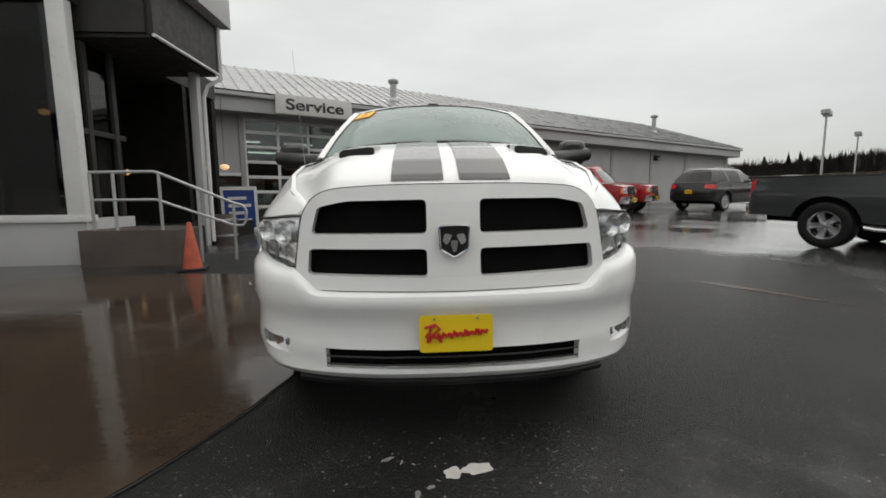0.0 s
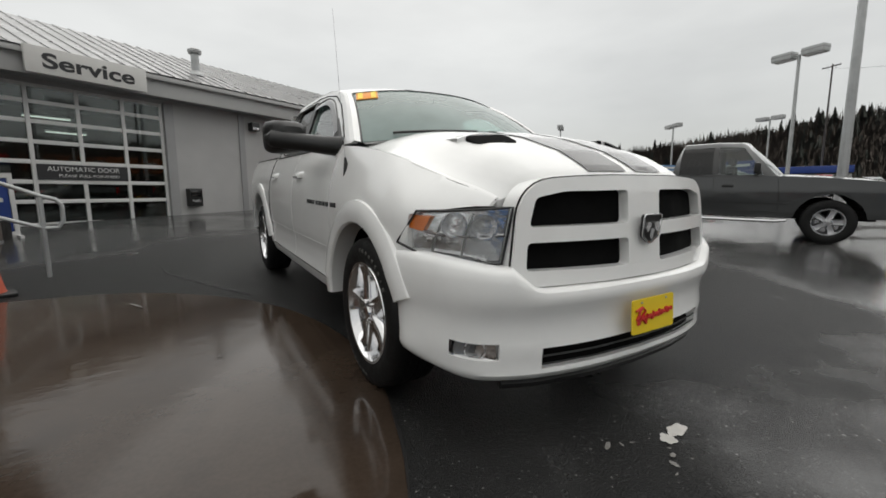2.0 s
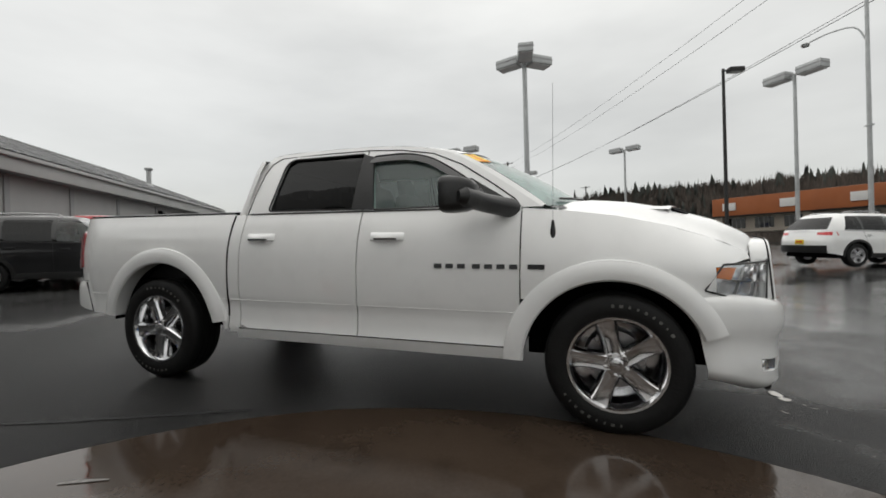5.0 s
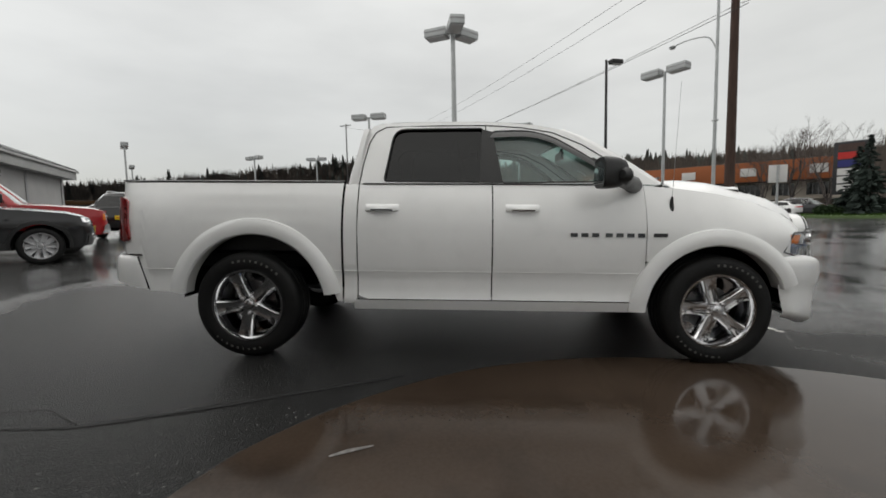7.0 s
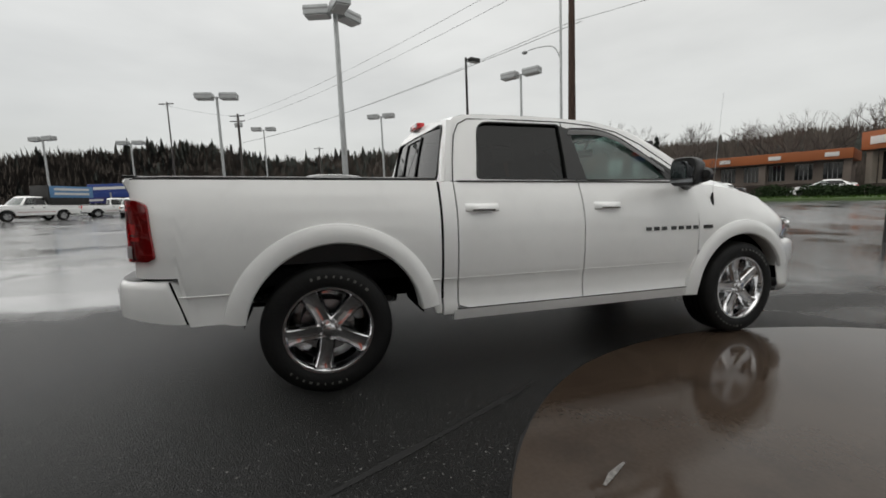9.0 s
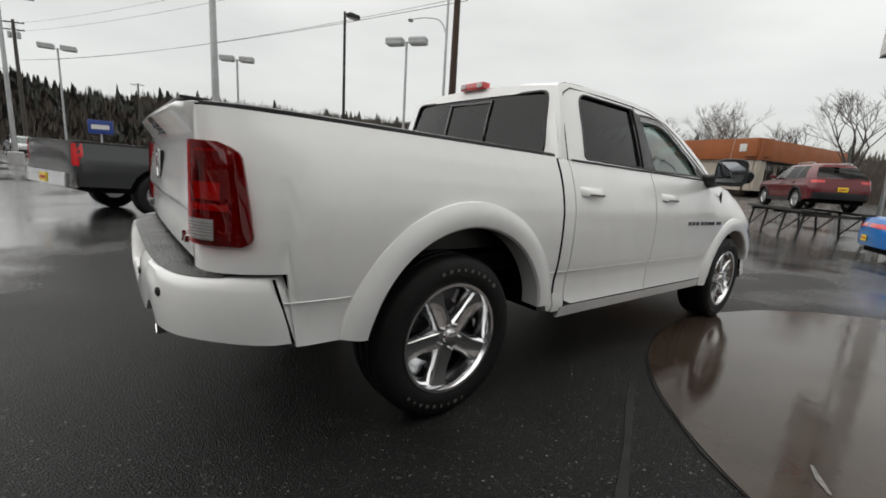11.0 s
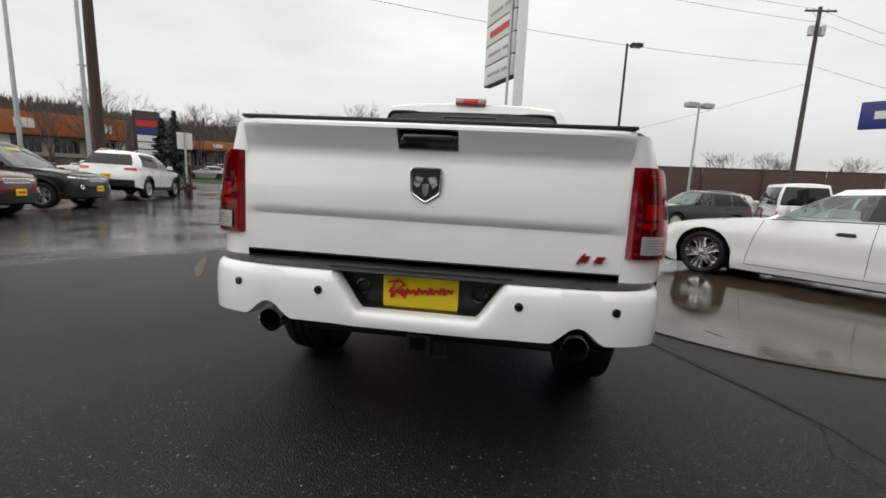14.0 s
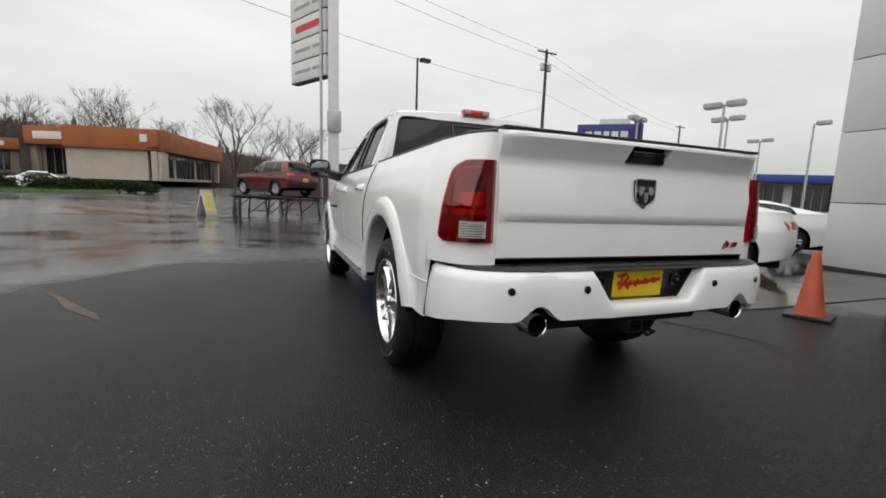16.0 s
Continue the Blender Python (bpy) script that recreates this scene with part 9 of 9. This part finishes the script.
BROWN_EARTH = surface("winter_hillside", (0.070, 0.056, 0.047), 0.9, vary=0.3, scale=0.05)


def woods(name, pts, depth, seed, count, dark):
    """Far woods on the hill: bare brush with conifers among it."""
    rr = random.Random(seed)
    line = [Vector(p) for p in smooth_line(pts, 60)]
    b1, b2 = bmesh.new(), bmesh.new()
    for i in range(count):
        t = rr.uniform(0, len(line) - 1.001)
        p = line[int(t)].lerp(line[int(t) + 1], t % 1)
        d = Vector((p.x, p.y, 0)).normalized()
        q = rr.random() ** 0.7
        base = Vector((p.x, p.y, 0)) + d * depth * (q - 1) * 0.98
        z = (p.z - 2.0) * q ** 0.8 - 3 * (1 - q) - 0.6
        side = Vector((-d.y, d.x, 0))

        def sliver(bm, foot, height, half, lean=0.0, turn=1.0):
            w2 = (side * math.cos(turn) + d * math.sin(turn)) * half
            tip = foot + Vector((0, 0, height)) + side * lean
            bm.faces.new([bm.verts.new(c) for c in (foot - w2, foot + w2, tip)])

        if rr.random() < dark * (0.35 + q) * (1.0 if -35 < p.y < 50 else 0.25):
            h = 2.6 + 3.8 * rr.random() ** 2.0
            r = h * rr.uniform(0.20, 0.30)
            for k in range(6):
                for e in range(3):
                    sliver(b1, base + Vector((rr.uniform(-0.2, 0.2), rr.uniform(-0.2, 0.2), z + h * 0.13 * k)), h * rr.uniform(0.26, 0.36), r * (1.0 - 0.155 * k) * rr.uniform(0.75, 1.1), rr.uniform(-0.1, 0.1), rr.uniform(-0.9, 0.9))
        else:
            h = rr.uniform(2.4, 4.6)
            for k in range(15):
                foot = base + side * rr.gauss(0, h * 0.30) + d * rr.gauss(0, h * 0.3) + Vector((0, 0, z + rr.uniform(0, h * 0.35)))
                sliver(b2, foot, h * rr.uniform(0.35, 0.75), rr.uniform(0.07, 0.22), rr.gauss(0, 0.35), rr.uniform(-0.8, 0.8))
    if dark:
        tagged(new("far_conifers", finish(b1, "far_conifers", HAZE_CONIFER, 0)), "conifers on the far hillside, paled for haze", "woods", "", "stuff")
    tagged(new("far_brush", finish(b2, "far_brush", HAZE_BRUSH, 0)), "brown winter woods on the far hillside, paled for haze", "woods", "", "stuff")


EAST = [(60, 160, 11), (105, 105, 11.5), (134, 62, 17.5), (143, 32, 21), (147, 10, 16.5), (145, -19, 18.5), (125, -60, 17), (105, -85, 16)]
SOUTH = [(105, -85, 16), (80, -100, 14), (63, -104, 14), (46, -108, 12.5), (25, -118, 11), (5, -125, 9)]
WEST = [(5, -190, 10), (-29, -192, 11), (-80, -170, 9), (-140, -120, 8), (-180, -60, 7)]
for nm, pts, depth, n, dark, seed in (("hill_east", EAST, 45, 5200, 0.26, 3), ("hill_south", SOUTH, 26, 2200, 0.10, 4), ("hill_west", WEST, 40, 1500, 0.25, 5)):
    hill(nm, pts, depth, "low wooded hillside closing the view")
    woods("woods", pts, depth, seed, n, dark)

# ---- far parked cars in rows ----
FAR = [WHITE_PAINT, SILVER_PAINT, BLACK_PAINT, WHITE_PAINT, DARK_PAINT, RED_PAINT, SILVER_PAINT, BLUE_PAINT]
FAR_NAME = {WHITE_PAINT.name: "white", SILVER_PAINT.name: "silver", BLACK_PAINT.name: "black", DARK_PAINT.name: "charcoal", RED_PAINT.name: "red", BLUE_PAINT.name: "blue"}


def far_car(x, y, h, i, kind=None, col=None):
    col = col or FAR[i % len(FAR)]
    kind = kind or ("sedan", "suv", "suv", "pickup")[(i * 7 // 3) % 4]
    k = {"sedan": SEDAN_BLUE, "suv": SUV_RED, "pickup": PICKUP_NEW}[kind]
    w = {"sedan": W_BLACK, "suv": W_RED, "pickup": W_TRUCK}[kind]
    build_car(k, lie(x, y, h), kind, col, "%s %s in the far row of parked vehicles" % (FAR_NAME[col.name], kind), "car" if kind == "sedan" else kind, w, "far parked rows", near=False, plate=False)


for i in range(12):
    far_car(29.0 + 3.1 * i, 28.0 + 1.5 * i, 38, i)
for i in range(4):
    far_car(44 + 1.2 * i, 19 - 3.0 * i, -75, i + 3)
far_car(48.5, 20.0, 33, 0, "pickup", WHITE_PAINT)
far_car(54.0, 30.0, -15, 3, "pickup", WHITE_PAINT)
far_car(28.5, 10.7, 72, 2, "suv", BLACK_PAINT)
for i in range(6):
    far_car(44.5 - 4.2 * i, -26.0 - 3.0 * i, 115 if i % 2 else -60, i + 2, "sedan" if i % 2 else "suv", (BLACK_PAINT, WHITE_PAINT, DARK_PAINT, SILVER_PAINT, BLACK_PAINT, WHITE_PAINT)[i])
for i in range(5):
    far_car(-12.0 - 3.0 * i, -21.0 + 1.8 * i, -20, i + 1)


# ---- red hydrant at the kerb ----
def hydrant(x, y):
    ob = thing("fire_hydrant", pose(x, y, ground_z(x, y)), "dark red cast iron fire hydrant by the kerb", "fire hydrant")
    part("barrel", lathe([(0, 0.16), (0.05, 0.16), (0.06, 0.11), (0.5, 0.11), (0.52, 0.14), (0.56, 0.14), (0.62, 0.12), (0.70, 0.06), (0.72, 0.0)], 16, "z"), DEEP_RED_PAINT, ob)
    for a in (0, 90, 180):
        part("nozzle", lathe([(0.08, 0.055), (0.19, 0.055), (0.195, 0.07), (0.23, 0.07), (0.235, 0.0)], 12), DEEP_RED_PAINT, ob, m=pose(0, 0, 0.42, 0, 0, a))
    part("top_nut", box(-0.03, 0.03, -0.03, 0.03, 0.70, 0.77, 0.006), DEEP_RED_PAINT, ob)


hydrant(12.9, -10.4)


# ---- work truck with a banner ----
def work_truck(x, y, h):
    m = lie(x, y, h)
    build_car(PICKUP_NEW, m, "pickup", WHITE_PAINT, "white crew cab work truck parked across the lot", "pickup truck", W_TRUCK, "far parked rows", near=False, plate=False)
    ob = thing("dump_body", m @ pose(0, 3.9, 1.245), "grey steel dump body with a blue banner on its side", "truck body")
    part("box", box(-1.05, 1.05, -1.2, 1.6, 0.01, 0.75, 0.03), SOFFIT, ob)
    part("headboard", box(-1.05, 1.05, -1.3, -1.2, 0.01, 1.5, 0.02), SOFFIT, ob)
    for s in (-1, 1):
        b = part("banner", box(min(s * 1.055, s * 1.09), max(s * 1.055, s * 1.09), -1.2, 1.9, 0.55, 1.45, 0.01), BANNER_BLUE, ob, "pale blue banner with white bars")
        for z in (0.85, 1.2):
            part("text_bar", box(min(s * 1.092, s * 1.10), max(s * 1.092, s * 1.10), -0.9, 1.6, z - 0.09, z + 0.09), SIGN_WHITE, b)


BANNER_BLUE = surface("banner_blue", (0.10, 0.22, 0.40), 0.5, vary=0.1)
work_truck(35.6, 24.6, 235)
